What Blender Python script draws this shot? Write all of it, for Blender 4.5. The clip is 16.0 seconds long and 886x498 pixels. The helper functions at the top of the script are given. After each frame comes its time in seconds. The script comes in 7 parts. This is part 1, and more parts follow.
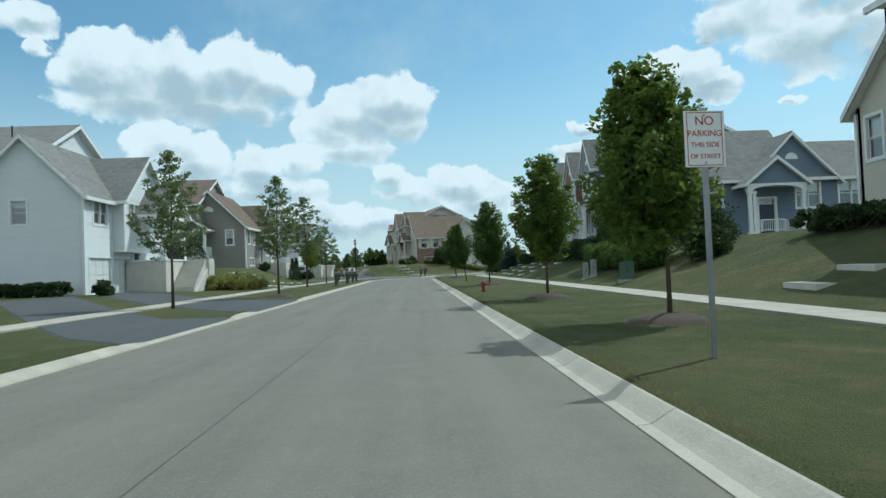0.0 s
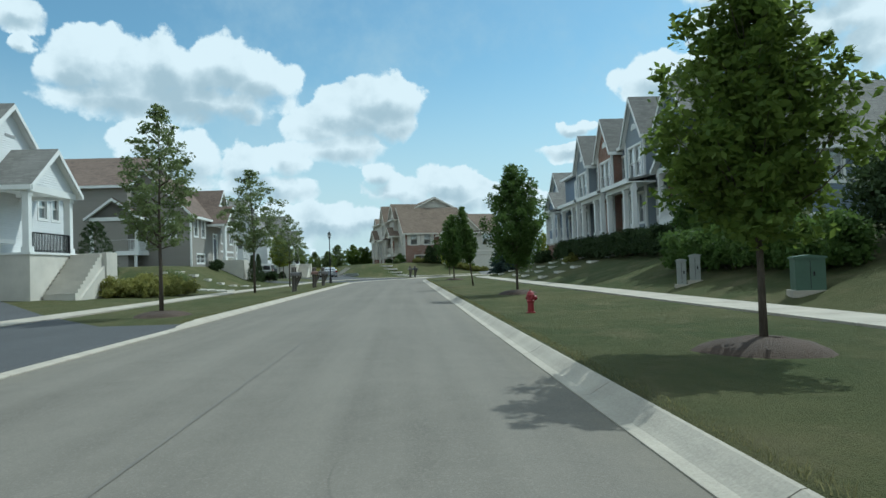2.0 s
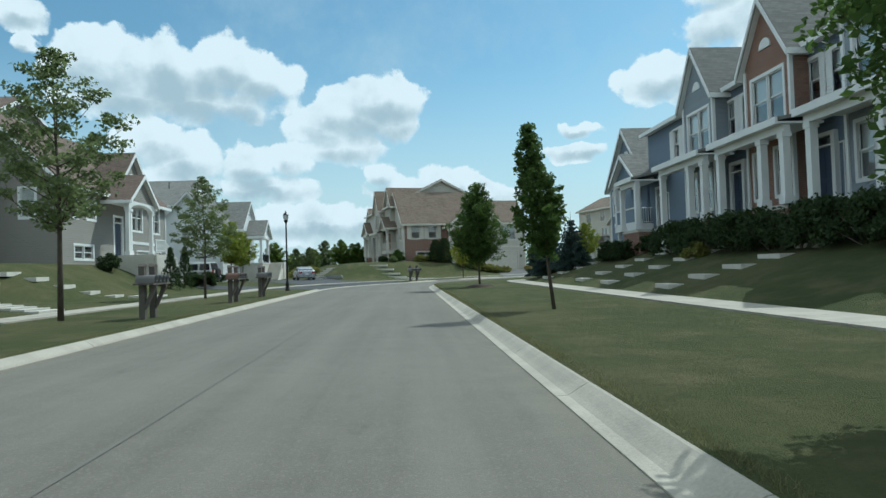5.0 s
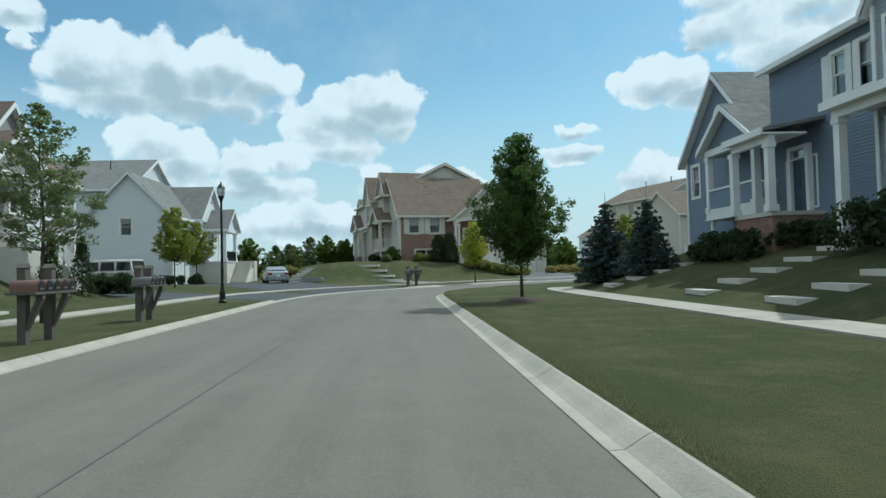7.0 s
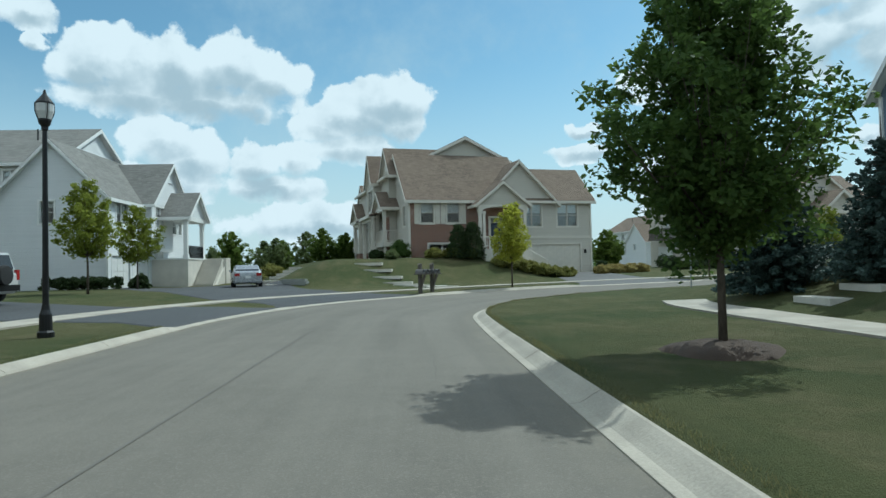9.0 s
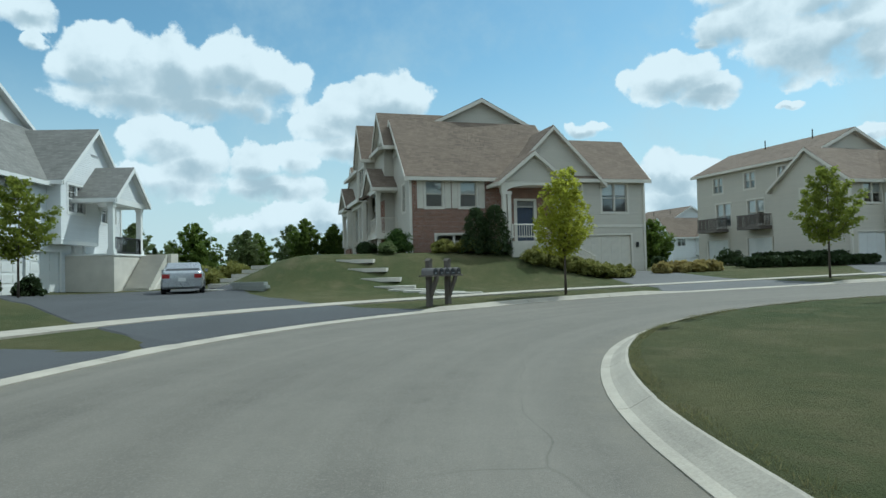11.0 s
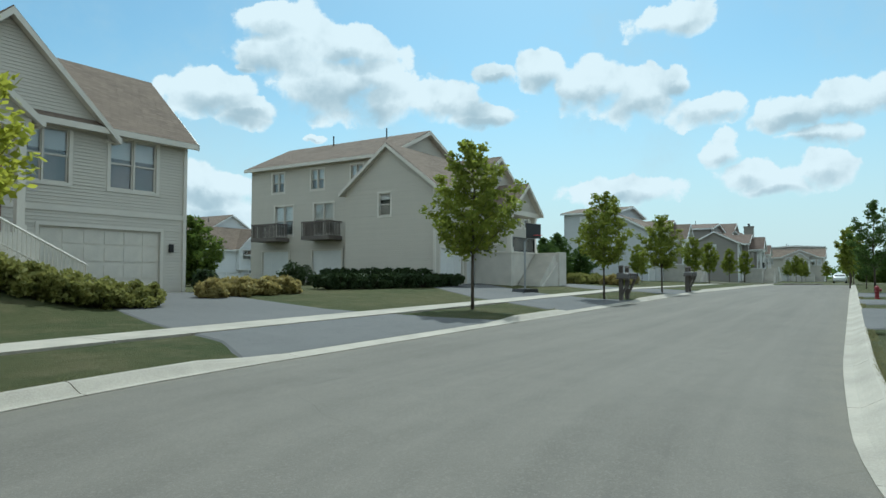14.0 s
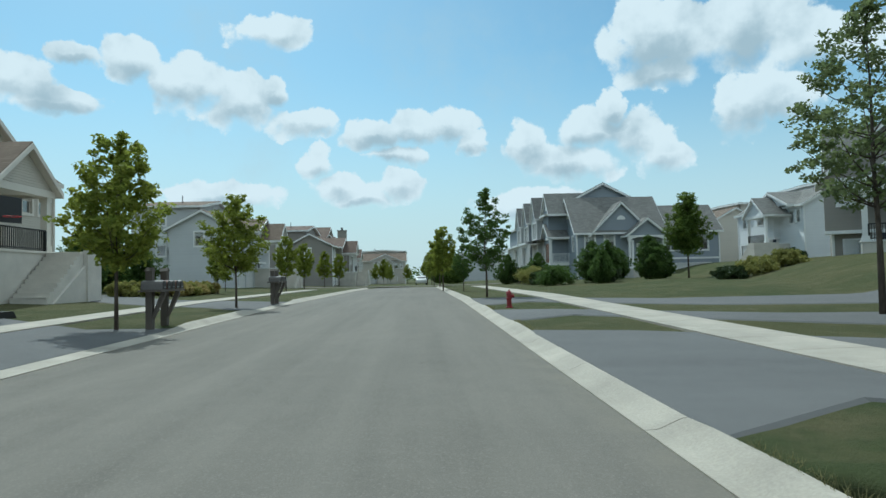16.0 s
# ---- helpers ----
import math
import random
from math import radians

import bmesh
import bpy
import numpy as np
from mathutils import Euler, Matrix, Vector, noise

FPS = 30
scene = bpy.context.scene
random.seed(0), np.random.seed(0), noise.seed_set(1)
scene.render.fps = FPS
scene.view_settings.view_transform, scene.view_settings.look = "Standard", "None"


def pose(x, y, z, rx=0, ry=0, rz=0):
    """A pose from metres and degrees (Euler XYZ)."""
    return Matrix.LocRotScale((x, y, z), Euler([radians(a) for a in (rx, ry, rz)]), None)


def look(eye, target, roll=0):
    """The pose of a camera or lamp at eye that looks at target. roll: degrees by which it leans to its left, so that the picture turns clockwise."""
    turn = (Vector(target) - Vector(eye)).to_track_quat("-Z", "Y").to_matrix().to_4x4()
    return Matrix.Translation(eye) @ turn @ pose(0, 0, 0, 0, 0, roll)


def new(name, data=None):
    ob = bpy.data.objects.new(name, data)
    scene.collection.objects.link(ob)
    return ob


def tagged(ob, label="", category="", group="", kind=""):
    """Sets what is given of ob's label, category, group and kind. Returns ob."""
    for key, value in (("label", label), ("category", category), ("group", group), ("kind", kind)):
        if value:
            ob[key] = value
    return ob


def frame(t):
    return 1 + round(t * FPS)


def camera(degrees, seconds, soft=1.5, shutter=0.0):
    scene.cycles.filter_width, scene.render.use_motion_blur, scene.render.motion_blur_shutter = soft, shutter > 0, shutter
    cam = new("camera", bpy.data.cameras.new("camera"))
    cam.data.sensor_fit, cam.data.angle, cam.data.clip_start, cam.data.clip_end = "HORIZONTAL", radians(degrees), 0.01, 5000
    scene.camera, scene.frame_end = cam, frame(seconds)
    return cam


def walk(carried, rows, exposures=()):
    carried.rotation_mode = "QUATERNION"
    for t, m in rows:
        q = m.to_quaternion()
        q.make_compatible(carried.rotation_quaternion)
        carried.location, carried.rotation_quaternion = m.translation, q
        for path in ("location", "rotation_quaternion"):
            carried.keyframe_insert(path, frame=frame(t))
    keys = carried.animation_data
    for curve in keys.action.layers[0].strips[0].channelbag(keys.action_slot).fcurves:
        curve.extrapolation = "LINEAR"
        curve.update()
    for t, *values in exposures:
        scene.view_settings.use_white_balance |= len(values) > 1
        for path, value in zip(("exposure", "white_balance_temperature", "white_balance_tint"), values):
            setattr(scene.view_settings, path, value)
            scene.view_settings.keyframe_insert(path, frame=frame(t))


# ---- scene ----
cam = camera(68.9, 16.0)
METRES, EYE, TILT, LEAN, TURN = 102.2, 1.3, -0.32, 0.0, -2.4
ROWS = [
    (0.0, 0.0, 0.0, 0.0, 0.08, 1.96, 2.27),
    (0.5, -0.0014, 0.034, 0.0001, -0.03, 1.98, 2.25),
    (1.0, -0.003, 0.0681, 0.0002, -0.17, 1.94, 2.05),
    (1.5, -0.004, 0.102, 0.0003, -0.58, 1.94, 2.22),
    (2.0, -0.0051, 0.136, 0.0005, -0.89, 1.93, 2.0),
    (2.5, -0.0061, 0.1701, 0.0004, -1.16, 2.0, 1.69),
    (3.0, -0.0068, 0.205, 0.0004, -1.38, 1.82, 1.74),
    (3.5, -0.0075, 0.2396, 0.0005, -1.6, 1.84, 1.88),
    (4.0, -0.0085, 0.2736, 0.0005, -1.53, 1.88, 2.02),
    (4.5, -0.0097, 0.3086, 0.0008, -0.74, 1.97, 1.85),
    (7.0, -0.0174, 0.4745, 0.0028, -1.14, 2.04, 1.42),
    (7.5, -0.0186, 0.508, 0.0029, -1.11, 2.01, 1.35),
    (8.0, -0.0197, 0.5414, 0.0032, -0.86, 1.98, 1.42),
    (8.5, -0.0214, 0.574, 0.0034, -0.35, 2.03, 1.28),
    (11.0, -0.0294, 0.7227, 0.0041, -0.28, 1.93, 1.43),
    (11.5, -0.0293, 0.7508, 0.0044, -2.61, 1.87, 1.36),
    (12.0, -0.0273, 0.7778, 0.0046, -6.73, 1.82, 1.12),
    (12.5, -0.0225, 0.8047, 0.0047, -13.0, 2.22, 0.73),
    (13.0, -0.0135, 0.8299, 0.0051, -21.02, 2.38, 0.42),
    (13.5, -0.0009, 0.8533, 0.0054, -30.2, 2.5, 0.33),
    (14.0, 0.0156, 0.8739, 0.0057, -40.27, 2.65, 0.18),
    (14.5, 0.0361, 0.8916, 0.0058, -51.16, 2.68, 0.3),
    (15.0, 0.0606, 0.9052, 0.0061, -62.08, 2.71, 0.5),
    (15.5, 0.0875, 0.9155, 0.0064, -70.94, 2.66, 1.18),
    (16.0, 0.1164, 0.9246, 0.0066, -74.68, 2.61, 1.59),
]

walk(cam, [(t, pose(0, 0, EYE, TILT, LEAN, TURN) @ pose(METRES * x, METRES * y, METRES * z, 90 + pitch, roll, yaw)) for t, x, y, z, yaw, pitch, roll in ROWS],
     exposures=[(0.0, -0.02, 5500.0, -4.0), (11.0, -0.04, 5500.0, -4.0), (14.0, 0.0, 5550.0, -4.0), (16.0, -0.1, 5500.0, -4.0)])

# ---- sky, sun ----
SUN_EL, SUN_AZ = 52.0, 53.0          # azimuth clockwise from +y
sun_dir = Vector((math.cos(radians(SUN_EL)) * math.sin(radians(SUN_AZ)), math.cos(radians(SUN_EL)) * math.cos(radians(SUN_AZ)), math.sin(radians(SUN_EL))))
sun = new("sun", bpy.data.lights.new("sun", "SUN"))
sun.data.energy, sun.data.angle, sun.data.color = 3.1, radians(0.55), (1.0, 0.95, 0.86)
sun.matrix_world = look(sun_dir * 100, (0, 0, 0))

world = bpy.data.worlds.new("sky")
scene.world = world
world.use_nodes = True


class Nodes:
    """Short calls for making node trees."""

    def __init__(self, tree):
        self.t, self.tree = tree.nodes, tree
        self.t.clear()

    def put(self, kind, **sockets):
        n = self.t.new(kind)
        for key, value in sockets.items():
            if key in n.inputs:
                self.feed(n.inputs[key], value)
        return n

    def feed(self, socket, value):
        if isinstance(value, bpy.types.NodeSocket):
            self.tree.links.new(value, socket)
        elif value is not None:
            socket.default_value = value

    def math(self, op, a, b=None, c=None, clamp=False):
        n = self.t.new("ShaderNodeMath")
        n.operation, n.use_clamp = op, clamp
        for socket, value in zip(n.inputs, (a, b, c)):
            self.feed(socket, value)
        return n.outputs[0]

    def vec(self, op, a, b=None, scale=None):
        n = self.t.new("ShaderNodeVectorMath")
        n.operation = op
        self.feed(n.inputs[0], a)
        if b is not None:
            self.feed(n.inputs[1], b)
        if scale is not None:
            self.feed(n.inputs["Scale"], scale)
        return n.outputs["Value" if op in ("DOT_PRODUCT", "LENGTH") else "Vector"]

    def mix(self, fac, a, b):
        n = self.t.new("ShaderNodeMix")
        n.data_type = "RGBA"
        self.feed(n.inputs[0], fac)
        for socket, value in ((n.inputs[6], a), (n.inputs[7], b)):
            self.feed(socket, (*value, 1) if isinstance(value, tuple) and len(value) == 3 else value)
        return n.outputs[2]

    def noise(self, vector, scale, detail=3.0, rough=0.55):
        n = self.t.new("ShaderNodeTexNoise")
        self.feed(n.inputs["Vector"], vector)
        n.inputs["Scale"].default_value, n.inputs["Detail"].default_value, n.inputs["Roughness"].default_value = scale, detail, rough
        return n

    def span(self, value, a, b, c=0.0, d=1.0, smooth=False):
        n = self.t.new("ShaderNodeMapRange")
        n.interpolation_type = "SMOOTHSTEP" if smooth else "LINEAR"
        for socket, v in zip(n.inputs, (value, a, b, c, d)):
            self.feed(socket, v)
        return n.outputs[0]


# Cumulus heaps: azimuth (clockwise from +y), elevation, half width, half height, all in degrees
CLOUDS = []


def heap_up(*rows):
    CLOUDS.extend(rows)


heap_up((-26.0, 16.3, 2.5, 1.8), (-23.4, 16.9, 2.9, 2.2), (-19.9, 16.8, 3.5, 2.6), (-15.9, 16.9, 3.2, 2.4), (-12.5, 15.9, 3.0, 1.9))
heap_up((-22.3, 14.6, 5.0, 1.8), (-17.3, 14.2, 6.2, 1.6), (-1.1, 14.6, 2.6, 2.3), (-4.1, 13.7, 3.3, 2.6), (-7.2, 12.5, 2.5, 1.8))
heap_up((-5.2, 10.7, 3.6, 1.4), (-0.7, 12.6, 2.0, 1.6), (-21.1, 10.7, 2.2, 1.8), (-18.3, 9.6, 3.1, 2.1), (-19.7, 7.7, 3.9, 1.6))
heap_up((-9.9, 9.4, 1.6, 1.6), (-12.9, 8.9, 2.3, 1.6), (-11.6, 7.3, 3.8, 1.2), (-2.1, 8.1, 1.3, 1.3), (-0.3, 6.6, 3.0, 1.3))
heap_up((3.7, 7.2, 2.7, 1.4), (6.4, 6.3, 2.6, 1.4), (9.9, 5.9, 2.5, 1.1), (-5.9, 4.2, 8.4, 1.5), (15.2, 11.4, 1.8, 0.6))
heap_up((15.2, 9.6, 2.5, 0.7), (-30.2, 19.6, 2.1, 1.1), (-29.5, 17.4, 0.8, 0.6), (22.4, 15.2, 2.6, 1.7), (25.5, 14.0, 2.4, 1.3))
heap_up((25.6, 17.4, 0.9, 0.6), (28.1, 19.0, 3.3, 2.0), (31.6, 16.3, 3.7, 2.5), (35.5, 17.0, 3.8, 2.7), (22.9, 7.3, 3.1, 1.4))
heap_up((22.9, 6.0, 3.0, 2.6), (15.7, 11.5, 2.1, 0.5), (36.5, 9.1, 1.1, 0.7), (31.4, 11.7, 0.9, 0.3), (29.7, 19.9, 3.2, 2.4))
heap_up((34.7, 19.3, 3.9, 1.8), (27.5, 21.2, 2.8, 1.4), (23.4, 15.4, 2.9, 1.6), (25.8, 14.3, 2.6, 0.9), (31.9, 15.9, 3.9, 2.0))
heap_up((37.1, 15.1, 3.6, 1.9), (42.4, 15.2, 3.7, 1.7), (46.3, 14.0, 3.2, 1.1), (47.3, 17.5, 1.5, 1.1), (51.3, 17.9, 2.0, 1.7))
heap_up((55.9, 16.2, 3.8, 2.0), (59.7, 15.2, 2.8, 2.2), (62.7, 15.9, 1.2, 1.4), (64.9, 13.5, 2.7, 1.2), (62.4, 20.6, 2.7, 1.3))
heap_up((71.5, 12.5, 2.6, 1.3), (75.1, 12.9, 2.9, 1.5), (77.7, 13.2, 2.0, 1.6), (79.8, 11.7, 1.3, 1.0), (73.7, 10.7, 3.0, 0.9))
heap_up((66.2, 9.8, 1.5, 1.5), (67.7, 8.0, 2.2, 1.2), (73.5, 8.1, 2.0, 1.5), (70.5, 7.0, 3.1, 0.9), (58.4, 7.3, 4.4, 1.2))
heap_up((92.4, 13.6, 1.0, 1.6), (90.6, 12.3, 3.2, 1.7), (94.3, 11.6, 2.6, 2.0), (84.7, 11.2, 2.3, 2.0), (88.1, 9.8, 4.2, 1.6))
heap_up((96.2, 9.9, 1.9, 1.8), (101.9, 13.0, 2.3, 2.2), (105.6, 13.2, 2.3, 1.9), (96.9, 19.4, 4.0, 3.3), (102.1, 19.3, 4.3, 2.9))
heap_up((108.0, 17.2, 4.0, 2.2), (96.6, 16.4, 2.6, 1.2), (85.5, 6.3, 4.4, 1.3), (150.0, 30.0, 16.0, 7.0), (-120.0, 35.0, 14.0, 7.0))
# wide heaps added outside the camera's view
heap_up((-95.0, 20.0, 18.0, 8.0), (-60.0, 28.0, 12.0, 6.0), (128.0, 24.0, 14.0, 6.0), (140.0, 14.0, 16.0, 6.0), (170.0, 16.0, 20.0, 7.0))
heap_up((-150.0, 16.0, 18.0, 7.0))

w = Nodes(world.node_tree)
sky = w.put("ShaderNodeTexSky")
sky.sky_type, sky.sun_disc, sky.sun_elevation, sky.sun_rotation = "NISHITA", False, radians(SUN_EL), radians(SUN_AZ)
sky.air_density, sky.dust_density, sky.ozone_density = 1.0, 0.8, 2.0
way = w.put("ShaderNodeTexCoord").outputs["Generated"]
def wobble(scale, detail, rough, size):
    return w.vec("SCALE", w.vec("SUBTRACT", w.noise(way, scale, detail, rough).outputs["Color"], (0.5, 0.5, 0.5)), scale=size)


bent = w.vec("ADD", w.vec("ADD", way, wobble(7.0, 2.0, 0.5, 0.028)), wobble(24.0, 4.0, 0.6, 0.030))
heap = under = None
for az, el, ax, ay in CLOUDS:
    a, e = radians(az), radians(el)
    right = Vector((math.cos(a), -math.sin(a), 0)) / math.sin(radians(1.03 * ax))
    up = Vector((-math.sin(e) * math.sin(a), -math.sin(e) * math.cos(a), math.cos(e))) / math.sin(radians(1.02 * ay))
    fore = Vector((math.cos(e) * math.sin(a), math.cos(e) * math.cos(a), math.sin(e)))
    qx, qy = w.vec("DOT_PRODUCT", bent, tuple(right)), w.vec("DOT_PRODUCT", bent, tuple(up))
    r = w.math("SQRT", w.math("MULTIPLY_ADD", qx, qx, w.math("MULTIPLY", qy, qy)))
    ahead = w.math("GREATER_THAN", w.vec("DOT_PRODUCT", way, tuple(fore)), 0.3)
    d = w.math("MULTIPLY_ADD", w.math("SUBTRACT", 3.3, r), ahead, -2.0)
    low = w.math("MULTIPLY", w.math("MAXIMUM", d, 0.0), w.math("SUBTRACT", 0.1, qy))
    heap = d if heap is None else w.math("MAXIMUM", heap, d)
    under = low if under is None else w.math("MAXIMUM", under, low)
knobs = w.noise(way, 15.0, 9.0, 0.6).outputs[0]
puffs = w.put("ShaderNodeTexVoronoi", Vector=w.vec("ADD", way, wobble(30.0, 3.0, 0.5, 0.02)), Scale=27.0, Smoothness=0.6)
puffs.feature = "SMOOTH_F1"
swell, lee = w.noise(way, 11.0, 5.0, 0.5).outputs[0], w.noise(w.vec("ADD", way, tuple(sun_dir * 0.025)), 11.0, 5.0, 0.5).outputs[0]
apart = w.put("ShaderNodeSeparateXYZ", Vector=way)
tall = apart.outputs[2]
# unseen broken cumulus, added overhead and behind to raise the fill light
plan = w.vec("DIVIDE", way, w.put("ShaderNodeCombineXYZ", X=w.math("ADD", tall, 0.12), Y=w.math("ADD", tall, 0.12), Z=1.0).outputs[0])
field = w.noise(w.vec("MULTIPLY", plan, (1.0, 1.0, 0.0)), 1.3, 5.0, 0.55).outputs[0]
rear = w.math("MAXIMUM", w.span(tall, 0.46, 0.58), w.span(w.vec("DOT_PRODUCT", way, (-0.62, -0.78, 0.0)), 0.1, 0.4))
fill_clouds = w.math("MULTIPLY", w.math("MULTIPLY_ADD", w.math("SUBTRACT", field, 0.5), 4.0, 0.45), rear)
fill_clouds = w.math("MULTIPLY_ADD", w.math("SUBTRACT", rear, 1.0), 3.0, fill_clouds)
heap = w.math("MAXIMUM", heap, fill_clouds)
thick = w.math("MULTIPLY_ADD", w.math("SUBTRACT", knobs, 0.5), 1.65, w.math("MULTIPLY_ADD", w.math("SUBTRACT", 0.5, puffs.outputs[0]), 0.8, w.math("SUBTRACT", heap, 0.06)))
cover = w.span(thick, 0.08, w.math("MULTIPLY_ADD", w.math("MAXIMUM", under, 0.0), 1.1, 0.28), 0, 1, True)
relief = w.math("MULTIPLY", w.math("SUBTRACT", lee, swell), 1.2)
belly = w.span(w.math("ADD", w.math("MULTIPLY_ADD", under, 0.75, relief), w.math("MULTIPLY", heap, 0.06)), 0.02, 0.52, 0, 1, True)
cloud_colour = w.mix(belly, (7.2, 7.35, 7.35), (3.9, 4.55, 4.9))
wisp = w.span(w.noise(way, 4.0, 6.0, 0.65).outputs[0], 0.46, 0.8, 0.0, 0.5, True)
veil = w.span(tall, 0.0, 0.34, 0.9, 0.03, True)
blue = w.vec("MULTIPLY", sky.outputs[0], (0.90, 1.07, 0.95))
base = w.mix(wisp, blue, (4.4, 5.3, 5.7))
base = w.mix(veil, base, (5.5, 6.05, 6.15))
whole = w.mix(cover, base, cloud_colour)
w.feed(w.put("ShaderNodeOutputWorld").inputs[0], w.put("ShaderNodeBackground", Color=whole, Strength=0.118).outputs[0])

# ---- materials ----
def material(name, make):
    m = bpy.data.materials.new(name)
    m.use_nodes = True
    n = Nodes(m.node_tree)
    n.feed(n.put("ShaderNodeOutputMaterial").inputs[0], make(n))
    return m


def surface(n, colour, rough=0.7, height=None, depth=0.01, metal=0.0, spec=0.5, **more):
    b = n.put("ShaderNodeBsdfPrincipled", **{"Base Color": colour if not isinstance(colour, tuple) else (*colour[:3], 1), "Roughness": rough, "Metallic": metal, "Specular IOR Level": spec, **more})
    if height is not None:
        bump = n.put("ShaderNodeBump", Height=height, Strength=1.0, Distance=depth)
        n.feed(b.inputs["Normal"], bump.outputs[0])
    return b.outputs[0]


def tone(c, f):
    return tuple(min(1.0, v * f) for v in c)


def plain(name, c, rough=0.6, grain=30.0, wear=0.12, metal=0.0, spec=0.5, depth=0.002):
    """Paint, metal or concrete: two scales of variation and a slight relief."""
    def make(n):
        p = n.put("ShaderNodeTexCoord").outputs["Object"]
        big, small = n.noise(p, 1.3, 4).outputs[0], n.noise(p, grain, 3).outputs[0]
        v = n.math("ADD", n.math("MULTIPLY", big, 0.6), n.math("MULTIPLY", small, 0.4))
        col = n.mix(n.span(v, 0.3, 0.7), tone(c, 1 - wear), tone(c, 1 + wear))
        return surface(n, col, n.span(small, 0.2, 0.8, rough * 0.85, min(1, rough * 1.15)), small, depth, metal, spec)
    return material(name, make)


def siding(name, c):
    """Lap siding, boards 0.11 m high."""
    def make(n):
        p = n.put("ShaderNodeTexCoord").outputs["Object"]
        z = n.put("ShaderNodeSeparateXYZ", Vector=p).outputs[2]
        lap = n.math("FRACT", n.math("DIVIDE", z, 0.115))
        streak = n.noise(p, 0.8, 4).outputs[0]
        board = n.noise(n.vec("MULTIPLY", p, (0.25, 0.25, 8.7)), 1.0, 0).outputs[0]
        v = n.math("ADD", n.math("MULTIPLY", streak, 0.6), n.math("MULTIPLY", board, 0.4))
        col = n.mix(n.span(v, 0.3, 0.7), tone(c, 0.95), tone(c, 1.04))
        return surface(n, col, 0.62, n.math("SUBTRACT", 1.0, lap), 0.018, 0, 0.35)
    return material(name, make)


def shingles(name, c):
    def make(n):
        p = n.put("ShaderNodeTexCoord").outputs["Object"]
        s = n.put("ShaderNodeSeparateXYZ", Vector=p)
        flat = n.put("ShaderNodeCombineXYZ", X=n.math("ADD", s.outputs[0], s.outputs[1]), Y=n.math("MULTIPLY", s.outputs[2], 1.4))
        b = n.put("ShaderNodeTexBrick", Vector=flat.outputs[0], Scale=1.0, Color1=(*tone(c, 0.78), 1), Color2=(*tone(c, 1.15), 1), Mortar=(*tone(c, 0.55), 1))
        b.inputs["Mortar Size"].default_value, b.inputs["Brick Width"].default_value, b.inputs["Row Height"].default_value = 0.008, 0.32, 0.14
        stain = n.noise(p, 0.5, 4).outputs[0]
        col = n.mix(n.span(stain, 0.35, 0.7, 0, 0.5), b.outputs[0], tone(c, 1.2))
        grit = n.noise(p, 60, 2).outputs[0]
        h = n.math("SUBTRACT", n.math("MULTIPLY", grit, 0.3), b.outputs[1])
        return surface(n, col, 0.92, h, 0.01, 0, 0.2)
    return material(name, make)


def brickwork(name, c):
    def make(n):
        p = n.put("ShaderNodeTexCoord").outputs["Object"]
        s = n.put("ShaderNodeSeparateXYZ", Vector=p)
        flat = n.put("ShaderNodeCombineXYZ", X=n.math("ADD", s.outputs[0], s.outputs[1]), Y=s.outputs[2])
        b = n.put("ShaderNodeTexBrick", Vector=flat.outputs[0], Scale=1.0, Color1=(*tone(c, 0.75), 1), Color2=(*tone(c, 1.25), 1), Mortar=(0.42, 0.38, 0.34, 1))
        b.inputs["Mortar Size"].default_value, b.inputs["Brick Width"].default_value, b.inputs["Row Height"].default_value = 0.007, 0.21, 0.075
        col = n.mix(n.span(n.noise(p, 1.2, 4).outputs[0], 0.4, 0.75, 0, 0.35), b.outputs[0], tone(c, 0.8))
        return surface(n, col, 0.88, n.math("SUBTRACT", 1.0, b.outputs[1]), 0.006, 0, 0.3)
    return material(name, make)


def turf(name, c1, c2, c3):
    """Summer lawn: broad green and straw patches, thin mown streaks, fine blades."""
    def make(n):
        p = n.put("ShaderNodeTexCoord").outputs["Object"]
        warp = n.vec("ADD", p, n.vec("SCALE", n.noise(p, 0.5, 3).outputs["Color"], scale=1.4))
        patch, blot = n.noise(p, 0.16, 5, 0.6).outputs[0], n.noise(warp, 0.9, 5, 0.62).outputs[0]
        streak = n.noise(n.vec("MULTIPLY", p, (1.0, 0.22, 0.3)), 2.2, 4, 0.6).outputs[0]
        blade = n.noise(n.vec("MULTIPLY", p, (1, 1, 0.3)), 46, 3, 0.7).outputs[0]
        col = n.mix(n.span(patch, 0.38, 0.66), c1, c2)
        col = n.mix(n.span(blot, 0.5, 0.72, 0, 0.75), col, c3)
        col = n.mix(n.span(streak, 0.5, 0.75, 0.0, 0.4), col, tone(c2, 1.15))
        col = n.mix(n.span(n.noise(p, 5.0, 4, 0.65).outputs[0], 0.5, 0.75, 0.0, 0.35), col, tone(c1, 0.6))
        col = n.mix(n.span(blade, 0.35, 0.65, 0.0, 0.34), col, tone(c1, 0.55))
        return surface(n, col, 0.95, n.math("ADD", blade, n.math("MULTIPLY", blot, 0.5)), 0.04, 0, 0.12)
    return material(name, make)


